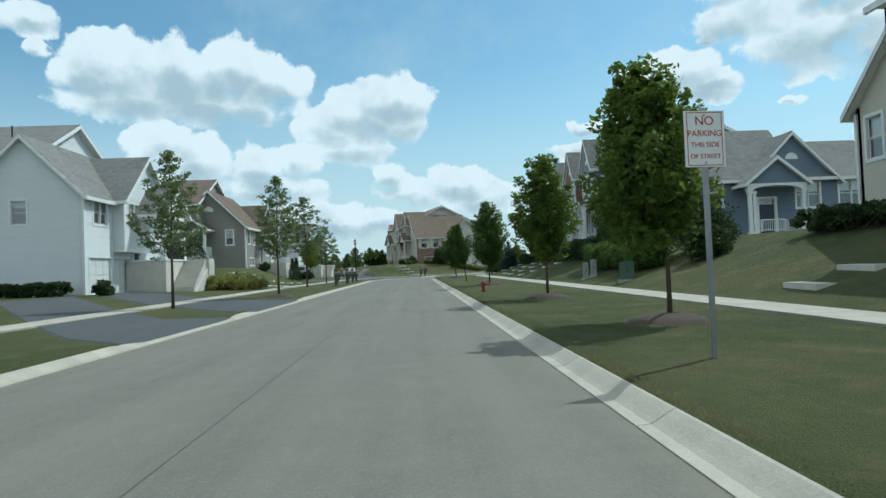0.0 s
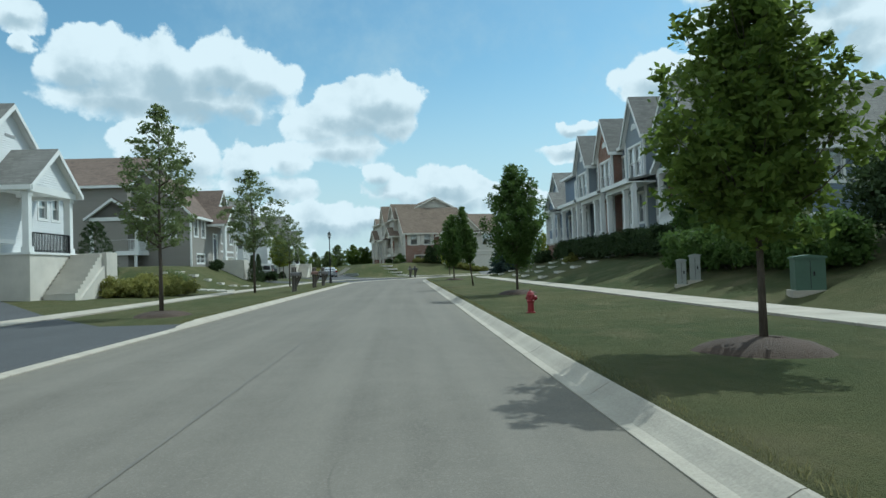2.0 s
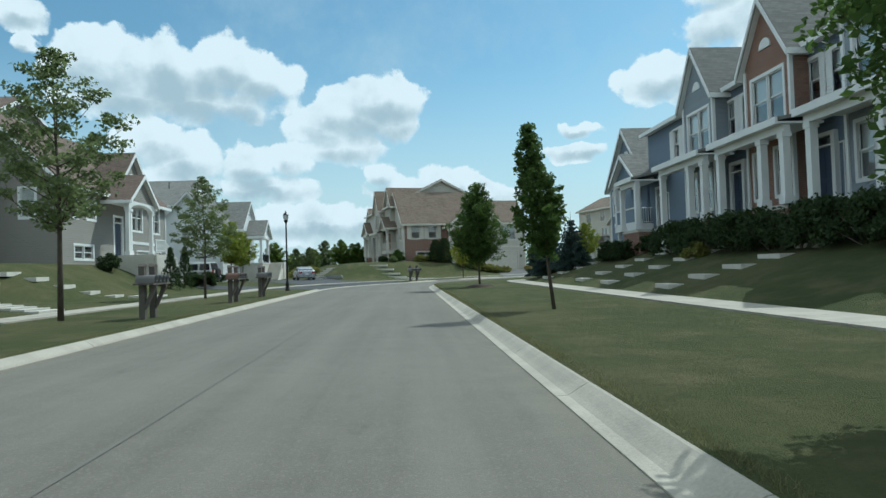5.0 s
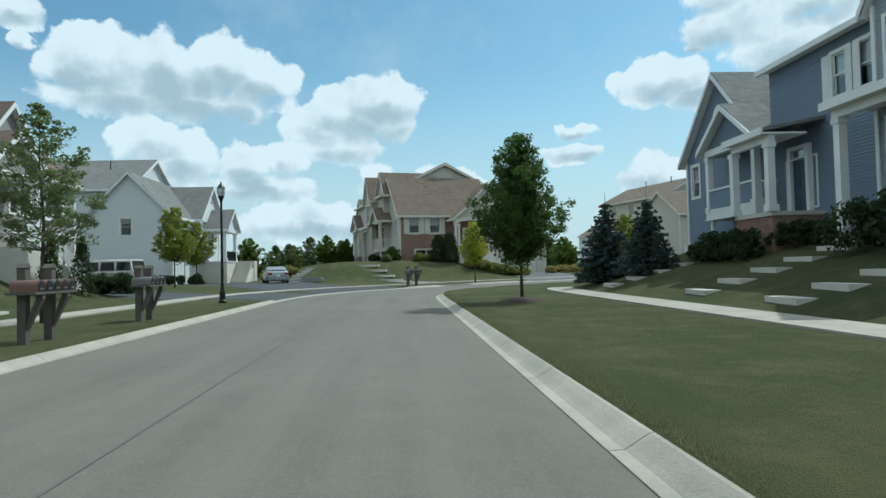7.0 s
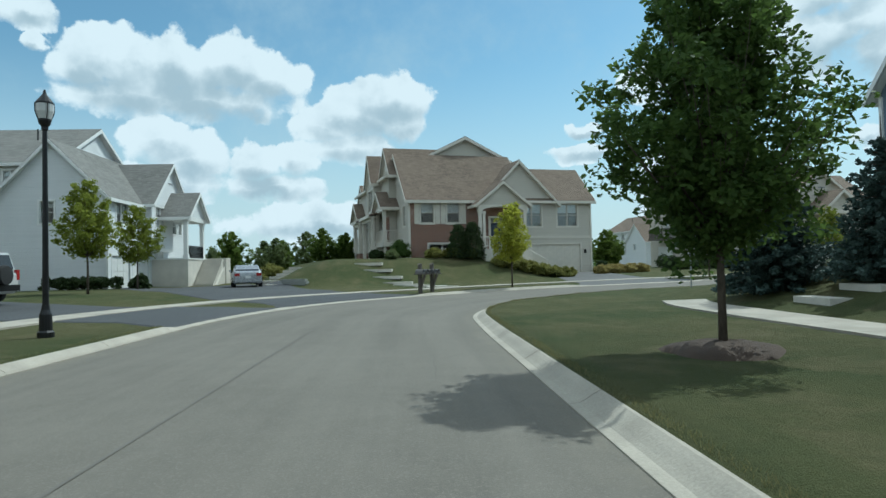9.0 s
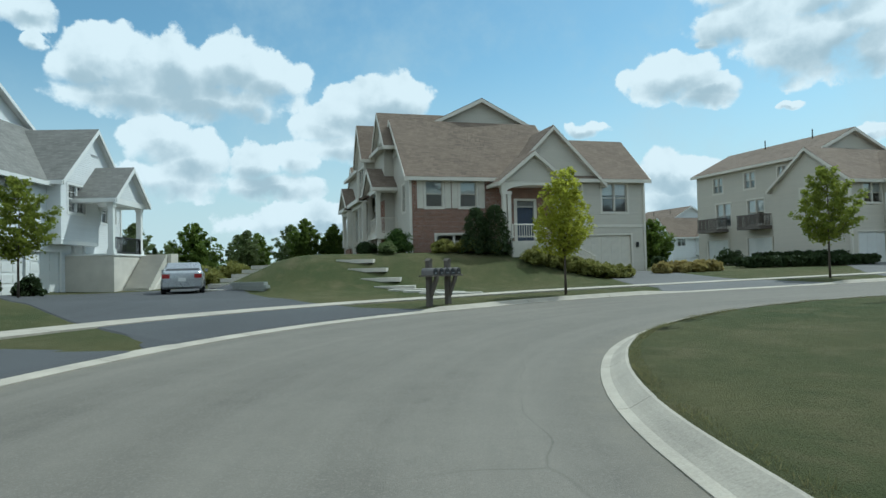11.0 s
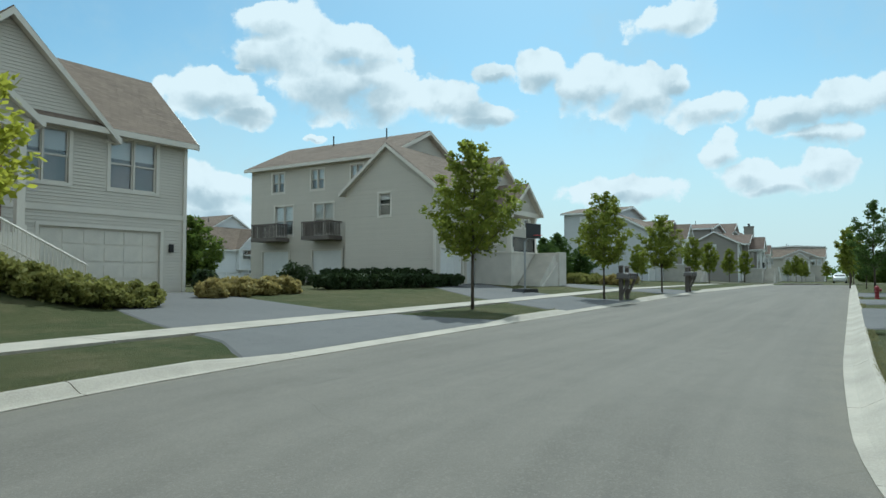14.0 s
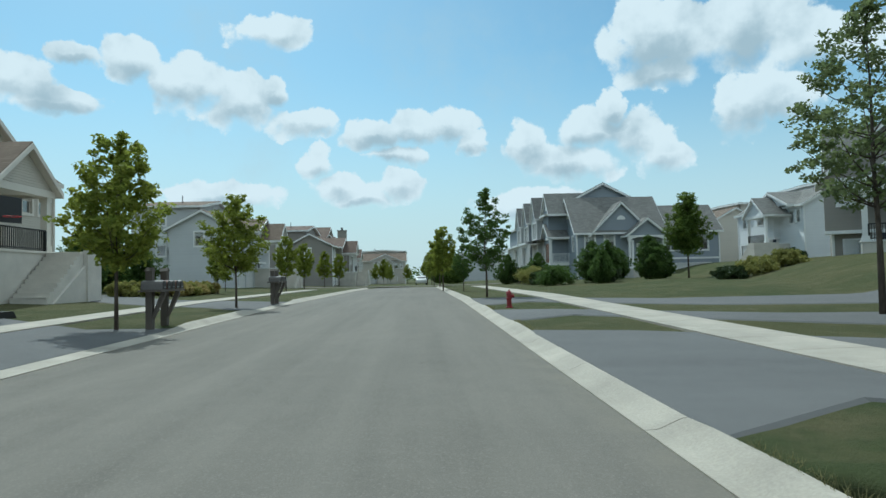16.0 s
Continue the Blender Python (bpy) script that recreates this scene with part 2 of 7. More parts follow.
def street_asphalt(name, c):
    """Worn pale asphalt; u runs across the street in metres, v along it."""
    def make(n):
        p = n.put("ShaderNodeTexCoord").outputs["Object"]
        uv = n.put("ShaderNodeUVMap").outputs[0]
        across = n.put("ShaderNodeSeparateXYZ", Vector=uv).outputs[0]
        sway = n.math("MULTIPLY_ADD", n.math("SUBTRACT", n.noise(n.vec("MULTIPLY", uv, (0.0, 0.05, 0.0)), 1.0, 2).outputs[0], 0.5), 0.7, across)
        track = None
        for at in (-2.55, -0.95, 0.85, 2.45):
            k = n.span(n.math("ABSOLUTE", n.math("SUBTRACT", sway, at)), 0.1, 0.55, 1.0, 0.0, True)
            track = k if track is None else n.math("MAXIMUM", track, k)
        big, mid, grit = n.noise(p, 0.22, 5, 0.6).outputs[0], n.noise(p, 2.2, 5, 0.65).outputs[0], n.noise(p, 95, 2, 0.7).outputs[0]
        lane = n.noise(n.vec("MULTIPLY", uv, (1.3, 0.045, 1.0)), 1.6, 5, 0.62).outputs[0]
        v = n.math("ADD", n.math("MULTIPLY", big, 0.35), n.math("ADD", n.math("MULTIPLY", lane, 0.4), n.math("MULTIPLY", mid, 0.25)))
        col = n.mix(n.span(v, 0.34, 0.66), tone(c, 0.76), tone(c, 1.22))
        col = n.mix(n.math("MULTIPLY", track, n.span(lane, 0.35, 0.65, 0.12, 0.45)), col, tone(c, 1.2))
        stone = n.put("ShaderNodeTexVoronoi", Vector=p, Scale=70.0)
        col = n.mix(n.span(n.put("ShaderNodeSeparateColor", Color=stone.outputs["Color"]).outputs[0], 0.72, 0.95, 0.0, 0.4), col, tone(c, 1.5))
        col = n.mix(n.span(grit, 0.35, 0.6, 0.38, 0.0), col, tone(c, 0.5))
        # dark drips along the lane middles, and a few thin wandering cracks
        drip = n.span(n.math("ABSOLUTE", n.math("SUBTRACT", n.math("ABSOLUTE", sway), 1.7)), 0.0, 0.4, 1.0, 0.0, True)
        spots = n.span(n.noise(n.vec("MULTIPLY", uv, (2.2, 0.8, 1.0)), 1.3, 4, 0.6).outputs[0], 0.6, 0.72)
        col = n.mix(n.math("MULTIPLY", n.math("MULTIPLY", drip, spots), 0.4), col, tone(c, 0.5))
        crack = n.put("ShaderNodeTexVoronoi", Vector=n.vec("ADD", p, n.vec("SCALE", n.noise(p, 0.6, 1).outputs["Color"], scale=0.5)), Scale=0.16)
        crack.feature = "DISTANCE_TO_EDGE"
        line = n.span(crack.outputs[0], 0.0, 0.0022, 0.4, 0.0)
        col = n.mix(n.math("MULTIPLY", line, n.span(big, 0.5, 0.62)), col, tone(c, 0.4))
        edge_dirt = n.math("MULTIPLY", n.span(n.math("ABSOLUTE", across), 2.95, 3.45), n.span(mid, 0.35, 0.65, 0.1, 0.6))
        col = n.mix(edge_dirt, col, (0.20, 0.18, 0.14))
        return surface(n, col, n.span(grit, 0.3, 0.7, 0.78, 0.94), grit, 0.004, 0, 0.25)
    return material(name, make)


def tarmac(name, c, seam=0.35, spread=0.12):
    def make(n):
        p = n.put("ShaderNodeTexCoord").outputs["Object"]
        big, mid, grit = n.noise(p, 0.22, 5, 0.6).outputs[0], n.noise(p, 2.6, 4).outputs[0], n.noise(p, 85, 2, 0.7).outputs[0]
        v = n.math("ADD", n.math("MULTIPLY", big, 0.55), n.math("ADD", n.math("MULTIPLY", mid, 0.25), n.math("MULTIPLY", grit, 0.2)))
        lane = n.noise(n.vec("MULTIPLY", p, (1.0, 0.02, 0.02)), 0.9, 3).outputs[0]
        col = n.mix(n.span(n.math("ADD", n.math("MULTIPLY", v, 0.7), n.math("MULTIPLY", lane, 0.3)), 0.32, 0.68), tone(c, 1 - spread), tone(c, 1 + spread))
        crack = n.put("ShaderNodeTexVoronoi", Vector=n.vec("ADD", p, n.vec("SCALE", n.noise(p, 0.8, 3).outputs["Color"], scale=0.9)), Scale=0.24)
        crack.feature = "DISTANCE_TO_EDGE"
        line = n.span(crack.outputs[0], 0.0, 0.003, seam, 0.0)
        col = n.mix(n.math("MULTIPLY", line, n.span(big, 0.56, 0.66)), col, tone(c, 0.35))
        return surface(n, col, 0.88, grit, 0.006, 0, 0.3)
    return material(name, make)


def leafage(name, c, c2, thin=0.35):
    def make(n):
        rnd = n.put("ShaderNodeNewGeometry").outputs["Random Per Island"]
        p = n.put("ShaderNodeTexCoord").outputs["Object"]
        col = n.mix(rnd, c, c2)
        col = n.mix(n.span(n.noise(p, 1.5, 3).outputs[0], 0.35, 0.7, 0, 0.6), col, tone(c2, 0.85))
        face = surface(n, col, 0.6, None, 0, 0, 0.18)
        through_light = n.put("ShaderNodeBsdfTranslucent", Color=n.mix(0.5, col, tone(c2, 1.5))).outputs[0]
        m = n.put("ShaderNodeMixShader", Fac=thin)
        n.feed(m.inputs[1], face), n.feed(m.inputs[2], through_light)
        return m.outputs[0]
    return material(name, make)


def bark(name, c):
    def make(n):
        p = n.put("ShaderNodeTexCoord").outputs["Object"]
        f = n.noise(n.vec("MULTIPLY", p, (14, 14, 3)), 2.0, 5, 0.65).outputs[0]
        return surface(n, n.mix(n.span(f, 0.3, 0.7), tone(c, 0.6), tone(c, 1.3)), 0.9, f, 0.012, 0, 0.2)
    return material(name, make)


def glazing(name):
    def make(n):
        p = n.put("ShaderNodeTexCoord").outputs["Object"]
        return surface(n, (0.9, 0.94, 0.95), 0.02, n.noise(p, 1.2, 2).outputs[0], 0.003, 0, 0.5, **{"Transmission Weight": 1.0, "IOR": 1.8})
    return material(name, make)


GRASS = turf("lawn_grass", (0.066, 0.082, 0.032), (0.118, 0.112, 0.052), (0.165, 0.140, 0.078))
ROAD = street_asphalt("road_asphalt", (0.174, 0.160, 0.136))
DRIVE = tarmac("driveway_asphalt", (0.072, 0.074, 0.078), 0.1, 0.2)
DRIVE_PALE = tarmac("worn_driveway_asphalt", (0.125, 0.124, 0.122), 0.1, 0.2)
TAR = plain("tar_seam", (0.135, 0.125, 0.108), 0.85)
CONCRETE = plain("concrete", (0.375, 0.34, 0.282), 0.85, 40, 0.26, depth=0.004)
STEP = plain("step_stone", (0.56, 0.53, 0.47), 0.85, 25, 0.14, depth=0.006)
WHITE = plain("white_trim", (0.74, 0.74, 0.72), 0.5, 20, 0.06)
DOORWHITE = plain("white_garage_paint", (0.72, 0.72, 0.70), 0.45, 20, 0.06)
GLASS = glazing("window_glass")
BLIND = plain("window_blind", (0.78, 0.77, 0.73), 0.8, 12, 0.08)
DARK = plain("dark_room", (0.03, 0.03, 0.035), 0.9)
BLACK = plain("black_iron", (0.012, 0.012, 0.013), 0.4, 30, 0.2, 0.3)
BLUEDOOR = plain("slate_door_paint", (0.035, 0.050, 0.085), 0.45, 15, 0.15)
DIRT = plain("mulch", (0.060, 0.040, 0.028), 0.95, 45, 0.45, depth=0.02)
BARK = bark("grey_bark", (0.10, 0.082, 0.065))
LEAF_PEAR = leafage("pear_leaves", (0.040, 0.080, 0.020), (0.105, 0.160, 0.040), 0.45)
LEAF_MAPLE = leafage("maple_leaves", (0.052, 0.098, 0.018), (0.150, 0.200, 0.040), 0.48)
LEAF_LOCUST = leafage("locust_leaves", (0.085, 0.125, 0.050), (0.180, 0.215, 0.090), 0.5)
LEAF_YOUNG = leafage("young_maple_leaves", (0.190, 0.230, 0.024), (0.420, 0.420, 0.060), 0.55)
LEAF_GREENGOLD = leafage("green_gold_leaves", (0.100, 0.150, 0.026), (0.260, 0.285, 0.050), 0.52)
LEAF_SHRUB = leafage("shrub_leaves", (0.020, 0.038, 0.014), (0.055, 0.080, 0.028), 0.22)
LEAF_BED = leafage("bed_leaves", (0.125, 0.145, 0.036), (0.290, 0.280, 0.085), 0.42)
NEEDLE = leafage("spruce_needles", (0.030, 0.055, 0.048), (0.075, 0.110, 0.095), 0.15)
BLADE = leafage("grass_blades", (0.110, 0.125, 0.048), (0.190, 0.175, 0.084), 0.6)
GOLD = leafage("ornamental_grass", (0.210, 0.185, 0.060), (0.400, 0.330, 0.130), 0.4)
WOOD = plain("weathered_post_wood", (0.115, 0.100, 0.085), 0.85, 22, 0.25, depth=0.006)

# ---- mesh helpers ----
class Form:
    """Collects corners and faces, then becomes one mesh."""

    def __init__(self):
        self.v, self.f = [], []

    def add(self, verts, faces, m=None):
        k = len(self.v)
        self.v += [tuple(m @ Vector(p)) if m else tuple(p) for p in verts]
        self.f += [tuple(k + i for i in face) for face in faces]
        return self

    def box(self, x0, x1, y0, y1, z0, z1, m=None):
        v = [(x, y, z) for z in (z0, z1) for x, y in ((x0, y0), (x1, y0), (x1, y1), (x0, y1))]
        return self.add(v, [(3, 2, 1, 0), (4, 5, 6, 7), (0, 1, 5, 4), (1, 2, 6, 5), (2, 3, 7, 6), (3, 0, 4, 7)], m)

    def prism(self, outline, y0, y1, m=None):
        """An outline in x and z, counter-clockwise seen from -y, pushed from y0 to y1."""
        n = len(outline)
        v = [(x, y, z) for y in (y0, y1) for x, z in outline]
        f = [tuple(range(n)), tuple(reversed(range(n, 2 * n)))] + [(i, i + n, (i + 1) % n + n, (i + 1) % n) for i in range(n)]
        return self.add(v, f, m)

    def tube(self, points, radii, n=8, cap=True):
        points = [Vector(p) for p in points]
        v, f = [], []
        for i, p in enumerate(points):
            d = (points[min(i + 1, len(points) - 1)] - points[max(i - 1, 0)]).normalized()
            a = d.orthogonal().normalized()
            if abs(d.z) > 0.9:
                a = (Vector((1, 0, 0)) - d * d.x).normalized()
            b = d.cross(a)
            v += [p + (a * math.cos(2 * math.pi * j / n) + b * math.sin(2 * math.pi * j / n)) * radii[i] for j in range(n)]
        for i in range(len(points) - 1):
            f += [(i * n + j, i * n + (j + 1) % n, (i + 1) * n + (j + 1) % n, (i + 1) * n + j) for j in range(n)]
        if cap:
            f += [tuple(reversed(range(n))), tuple(range((len(points) - 1) * n, len(points) * n))]
        return self.add(v, f)

    def lathe(self, profile, n=16, m=None):
        """A turned shape: rows of radius and height, from bottom to top."""
        v = [(r * math.cos(2 * math.pi * j / n), r * math.sin(2 * math.pi * j / n), z) for r, z in profile for j in range(n)]
        k = len(profile)
        f = [(i * n + j, i * n + (j + 1) % n, (i + 1) * n + (j + 1) % n, (i + 1) * n + j) for i in range(k - 1) for j in range(n)]
        f += [tuple(reversed(range(n))), tuple(range((k - 1) * n, k * n))]
        return self.add(v, f, m)

    def mesh(self, name, mat, smooth=False, weld=False):
        me = bpy.data.meshes.new(name)
        me.from_pydata(self.v, [], self.f)
        me.materials.append(mat)
        if weld:
            bm = bmesh.new()
            bm.from_mesh(me)
            bmesh.ops.remove_doubles(bm, verts=bm.verts, dist=0.0004)
            bm.to_mesh(me)
            bm.free()
        if smooth:
            me.shade_smooth()
        me.update()
        return me


def part(name, form, mat, parent, label="", m=None, smooth=False):
    me = form if isinstance(form, bpy.types.Mesh) else form.mesh(name, mat, smooth, name in ("wall", "roof"))
    ob = new(name, me)
    ob.parent = parent
    if m is not None:
        ob.matrix_local = m
    return tagged(ob, label)


def thing(name, m, label, category, group="", kind=""):
    ob = new(name)
    ob.empty_display_size = 0.2
    ob.matrix_world = m
    return tagged(ob, label, category, group, kind)


def solo(name, form, mat, label, category, kind="", m=None, smooth=False, group=""):
    ob = new(name, form.mesh(name, mat, smooth))
    if m is not None:
        ob.matrix_world = m
    return tagged(ob, label, category, group, kind)


# ---- plan: road, heights ----
R1X, HALF, BEND, CX, CY = -1.76, 3.79, 16.79, 15.03, 78.12      # centreline x, half width to the back of kerb, bend radius, bend centre
ANG = radians(15.0)
U2, N2 = np.array([math.cos(ANG), math.sin(ANG)]), np.array([-math.sin(ANG), math.cos(ANG)])
END1 = np.array([CX, CY]) + BEND * N2                          # where the bend runs into the second street
BEND_END = CY + BEND * (math.pi / 2 - ANG)
S_END = BEND_END + 78.0                                        # the second street meets a cross street here


def ease(v, a, b):
    t = np.clip((np.asarray(v, float) - a) / (b - a), 0, 1)
    return t * t * (3 - 2 * t)


def kerb_dip(s, side):
    """How far the kerb drops at a driveway that begins at s: hardly at all along the second street's right side."""
    return 0.03 if side > 0 and s > 105 else 0.085


def swell_out(s, d):
    """How much farther out the kerbs stand in the bend and along the second street."""
    k = np.where(np.asarray(d, float) < 0, 0.27 * ease(s, 80, 87), 0.19 * ease(s, 74, 84) - 0.14 * ease(s, 97, 105))
    return np.sign(d) * k * np.clip(np.abs(d) / 3.4, 0, 1)


def lateral(x, y):
    """Signed distance from the road's centreline, right-hand side positive, and the way along it."""
    x, y = np.asarray(x, float), np.asarray(y, float)
    d1, s1 = x - R1X, y + 0.0
    rel_x, rel_y = x - CX, y - CY
    r = np.hypot(rel_x, rel_y)
    a = np.arctan2(rel_y, rel_x)                               # pi at the start of the bend, 105 degrees at its end
    d2, s2 = BEND - r, CY + BEND * (math.pi - a)
    along = (x - END1[0]) * U2[0] + (y - END1[1]) * U2[1]
    d3, s3 = -((x - END1[0]) * N2[0] + (y - END1[1]) * N2[1]), CY + BEND * (math.pi / 2 - ANG) + along
    in_bend = (y > CY) & (along < 0) & (a > 0)
    d = np.where((y <= CY) & (along < 0), d1, np.where(in_bend, d2, d3))
    s = np.where((y <= CY) & (along < 0), s1, np.where(in_bend, s2, s3))
    # inside the bend, beyond its centre, the nearer street counts
    alt = (y <= CY) & (along >= 0)
    d = np.where(alt, np.where(np.abs(d1) < np.abs(d3), d1, d3), d)
    return d - swell_out(s, d), s


def smooth(v, a, b):
    t = np.clip((np.asarray(v, float) - a) / (b - a), 0, 1)
    return t * t * (3 - 2 * t)


def grade(x, y):
    """The streets' own height: level along the first, a gentle climb along the second up to a crest."""
    s = (np.asarray(x, float) - 3.7) * U2[0] + (np.asarray(y, float) - 88.0) * U2[1]
    return 0.0115 * np.clip(s, 0, 40) - 0.005 * np.clip(s - 70, 0, 130)


def plateau(x, y, ox, oy, rz, x0, x1, y0, y1, fall):
    """1 inside a turned rectangle, falling to 0 over `fall` metres."""
    c, s_ = math.cos(radians(rz)), math.sin(radians(rz))
    u, v = (x - ox) * c + (y - oy) * s_, -(x - ox) * s_ + (y - oy) * c
    dx, dy = np.maximum(np.maximum(x0 - u, u - x1), 0), np.maximum(np.maximum(y0 - v, v - y1), 0)
    return 1 - smooth(np.hypot(dx, dy), 0, fall)


E_AT = (0.05, 111.15, 13.5)
I_AT = (17.4, 44.0, 0.0)
B_AT = (-18.6, 71.5, 90.0)
A_AT = (-19.3, 38.4, 90.0)
C_AT = (-18.7, 103.0, 90.0)
F_AT = (30.5, 117.2, 15.0)
DRIVES = []          # stretches along the road where a driveway meets it: from, to, side (+1 right)


def lawn(x, y):
    x, y = np.asarray(x, float), np.asarray(y, float)
    d, s = lateral(x, y)
    off = np.abs(d) - HALF
    z = grade(x, y) + 0.13 + 0.007 * np.clip(off, 0, 6) + 0.045 * np.clip(off - 6, 0, 8)
    right = np.clip(x - 8.4, 0, 7.2) * 0.3 * (1 - smooth(y, 78, 91))
    z = np.maximum(z, 0.15 + right)
    for (ox, oy, rz), box, h, fall in ((E_AT, (-6, 5.5, -1.5, 24), 2.15, 5.8), (B_AT, (-6, 8.5, 0.5, 30), 2.15, 5.5), ((100.7, 76.2, 195), (-30, 15, -3, 18), 2.5, 16.0)):
        k = plateau(x, y, ox, oy, rz, *box, fall)
        z = z + (np.maximum(h, z) - z) * k
    z = z - 0.14 * plateau(x, y, -11.5, 105.0, 17, -3.5, 3.5, -5, 5, 4.0)
    for a, b, side in DRIVES:
        inside = smooth(s, a - 1.4, a - 0.9) * (1 - smooth(s, b + 0.9, b + 1.4)) * (d * side > 0)
        z = z - kerb_dip(a, side) * inside * (1 - smooth(off, 0.0, 1.8))
    return z


def ground(x, y):
    return float(lawn(x, y))


def axis(a, b, step, far):
    inner = list(np.arange(a, b + 1e-6, step))
    lo, hi, g = [], [], step
    p, q = a, b
    while p > -far:
        g *= 1.35
        p, q = p - g, q + g
        lo.append(p), hi.append(q)
    return np.array(lo[::-1] + inner + hi)


def build_ground():
    xs, ys = axis(-30, 62, 0.5, 1600), axis(-4, 128, 0.5, 1600)
    X, Y = np.meshgrid(xs, ys, indexing="ij")
    d, s = lateral(X, Y)
    near = (X > -30.1) & (X < 62.1) & (Y > -4.1) & (Y < 128.1)
    # bring the sheet's own edge line to the back of the kerb
    e = 0.02
    gx, gy = (lateral(X + e, Y)[0] - d) / e, (lateral(X, Y + e)[0] - d) / e
    gap = HALF - 0.03 - np.abs(d)
    pull = near & (np.abs(gap) < 0.27)
    k = np.where(pull, gap * np.sign(d), 0)
    X, Y = X + gx * k, Y + gy * k
    off = np.where(pull, 0.0, np.abs(d) - HALF)
    Z = lawn(X, Y) - 0.012
    Z = np.where((off < -0.05) & (s < S_END + 3), grade(X, Y) - 0.35, Z)
    rough = 0.004 * np.sin(X * 2.1 + np.sin(Y * 1.7)) * np.sin(Y * 1.9 + np.sin(X * 1.3))
    Z = Z + np.where(off > 0.4, rough, 0)
    nx, ny = X.shape
    v = np.stack([X, Y, Z], -1).reshape(-1, 3)
    i = np.arange(nx * ny).reshape(nx, ny)
    a, b, c, e = (q.reshape(-1) for q in (i[:-1, :-1], i[1:, :-1], i[1:, 1:], i[:-1, 1:]))
    on = pull.reshape(-1)
    other = (on[b] & on[e])[:, None]
    f = np.concatenate([np.where(other, np.stack([a, b, e], -1), np.stack([a, b, c], -1)), np.where(other, np.stack([b, c, e], -1), np.stack([a, c, e], -1))])
    me = bpy.data.meshes.new("ground")
    me.from_pydata(v.tolist(), [], f.tolist())
    me.materials.append(GRASS)
    me.shade_smooth()
    tagged(new("ground", me), "lawn of dry patchy green grass sloping up to the houses", "lawn", kind="structure")


def at_road(s, d):
    """The point d metres to the right of the centreline, s metres along it."""
    d = d + float(swell_out(s, d))
    if s <= CY:
        return R1X + d, s
    turn = (s - CY) / BEND
    if turn <= math.pi / 2 - ANG:
        a = math.pi - turn
        return CX + (BEND - d) * math.cos(a), CY + (BEND - d) * math.sin(a)
    p = END1 + (s - CY - BEND * (math.pi / 2 - ANG)) * U2 - d * N2
    return float(p[0]), float(p[1])




def ribbon(s0, s1, profile, step=1.5):
    """A strip along the road; the profile is rows of offset and height."""
    n = max(1, int(math.ceil((s1 - s0) / step)))
    form, k = Form(), len(profile)
    for i in range(n + 1):
        s = s0 + (s1 - s0) * i / n
        for d, z in profile:
            x, y = at_road(s, d)
            form.v.append((x, y, z + float(grade(x, y))))
    for i in range(n):
        for j in range(k - 1):
            a = i * k + j
            form.f.append((a, a + 1, a + k + 1, a + k))
    return form


def crown(d):
    return 0.055 * (1 - (d / 3.45) ** 2)


road = solo("road", ribbon(-90, S_END, [(d, crown(d)) for d in np.linspace(-3.57, 3.46, 17)]), ROAD, "pale grey worn asphalt street with a bend", "road", "structure")
for v in road.data.polygons:
    v.use_smooth = True
CO = np.array([v.co[:2] for v in road.data.vertices])
DS = np.stack(lateral(CO[:, 0], CO[:, 1]), -1)
uv = road.data.uv_layers.new(name="street")
uv.data.foreach_set("uv", DS[[q.vertex_index for q in road.data.loops]].astype(np.float32).ravel())

cross = Form()
for a in np.linspace(-60, 60, 41):
    for b in (-0.5, 7.5):
        p = END1 + (S_END - BEND_END + b) * U2 + a * N2
        cross.v.append((float(p[0]), float(p[1]), float(lawn(p[0], p[1])) + 0.02))
cross.f = [(2 * i, 2 * i + 1, 2 * i + 3, 2 * i + 2) for i in range(40)]
solo("cross_street", cross, ROAD, "pale grey asphalt cross street at the end of the road", "road", "structure")

seam = ribbon(-90, 40, [(-0.02, crown(0) + 0.005), (0.015, crown(0) + 0.005)])
seam.add([(R1X + a + b, y, crown(0) + 0.005) for y, a in ((40, 0), (52, -0.12), (66, -0.18), (76, -0.2)) for b in (-0.02, 0.015)], [(0, 1, 3, 2), (2, 3, 5, 4), (4, 5, 7, 6)])
part("tar_seam", seam, TAR, road, "dark tar seam along the middle")


def street_two(s, d):
    """A point beside the second street: s along the road, d to its right."""
    p = END1 + (s - BEND_END) * U2 - d * N2
    return float(p[0]), float(p[1])


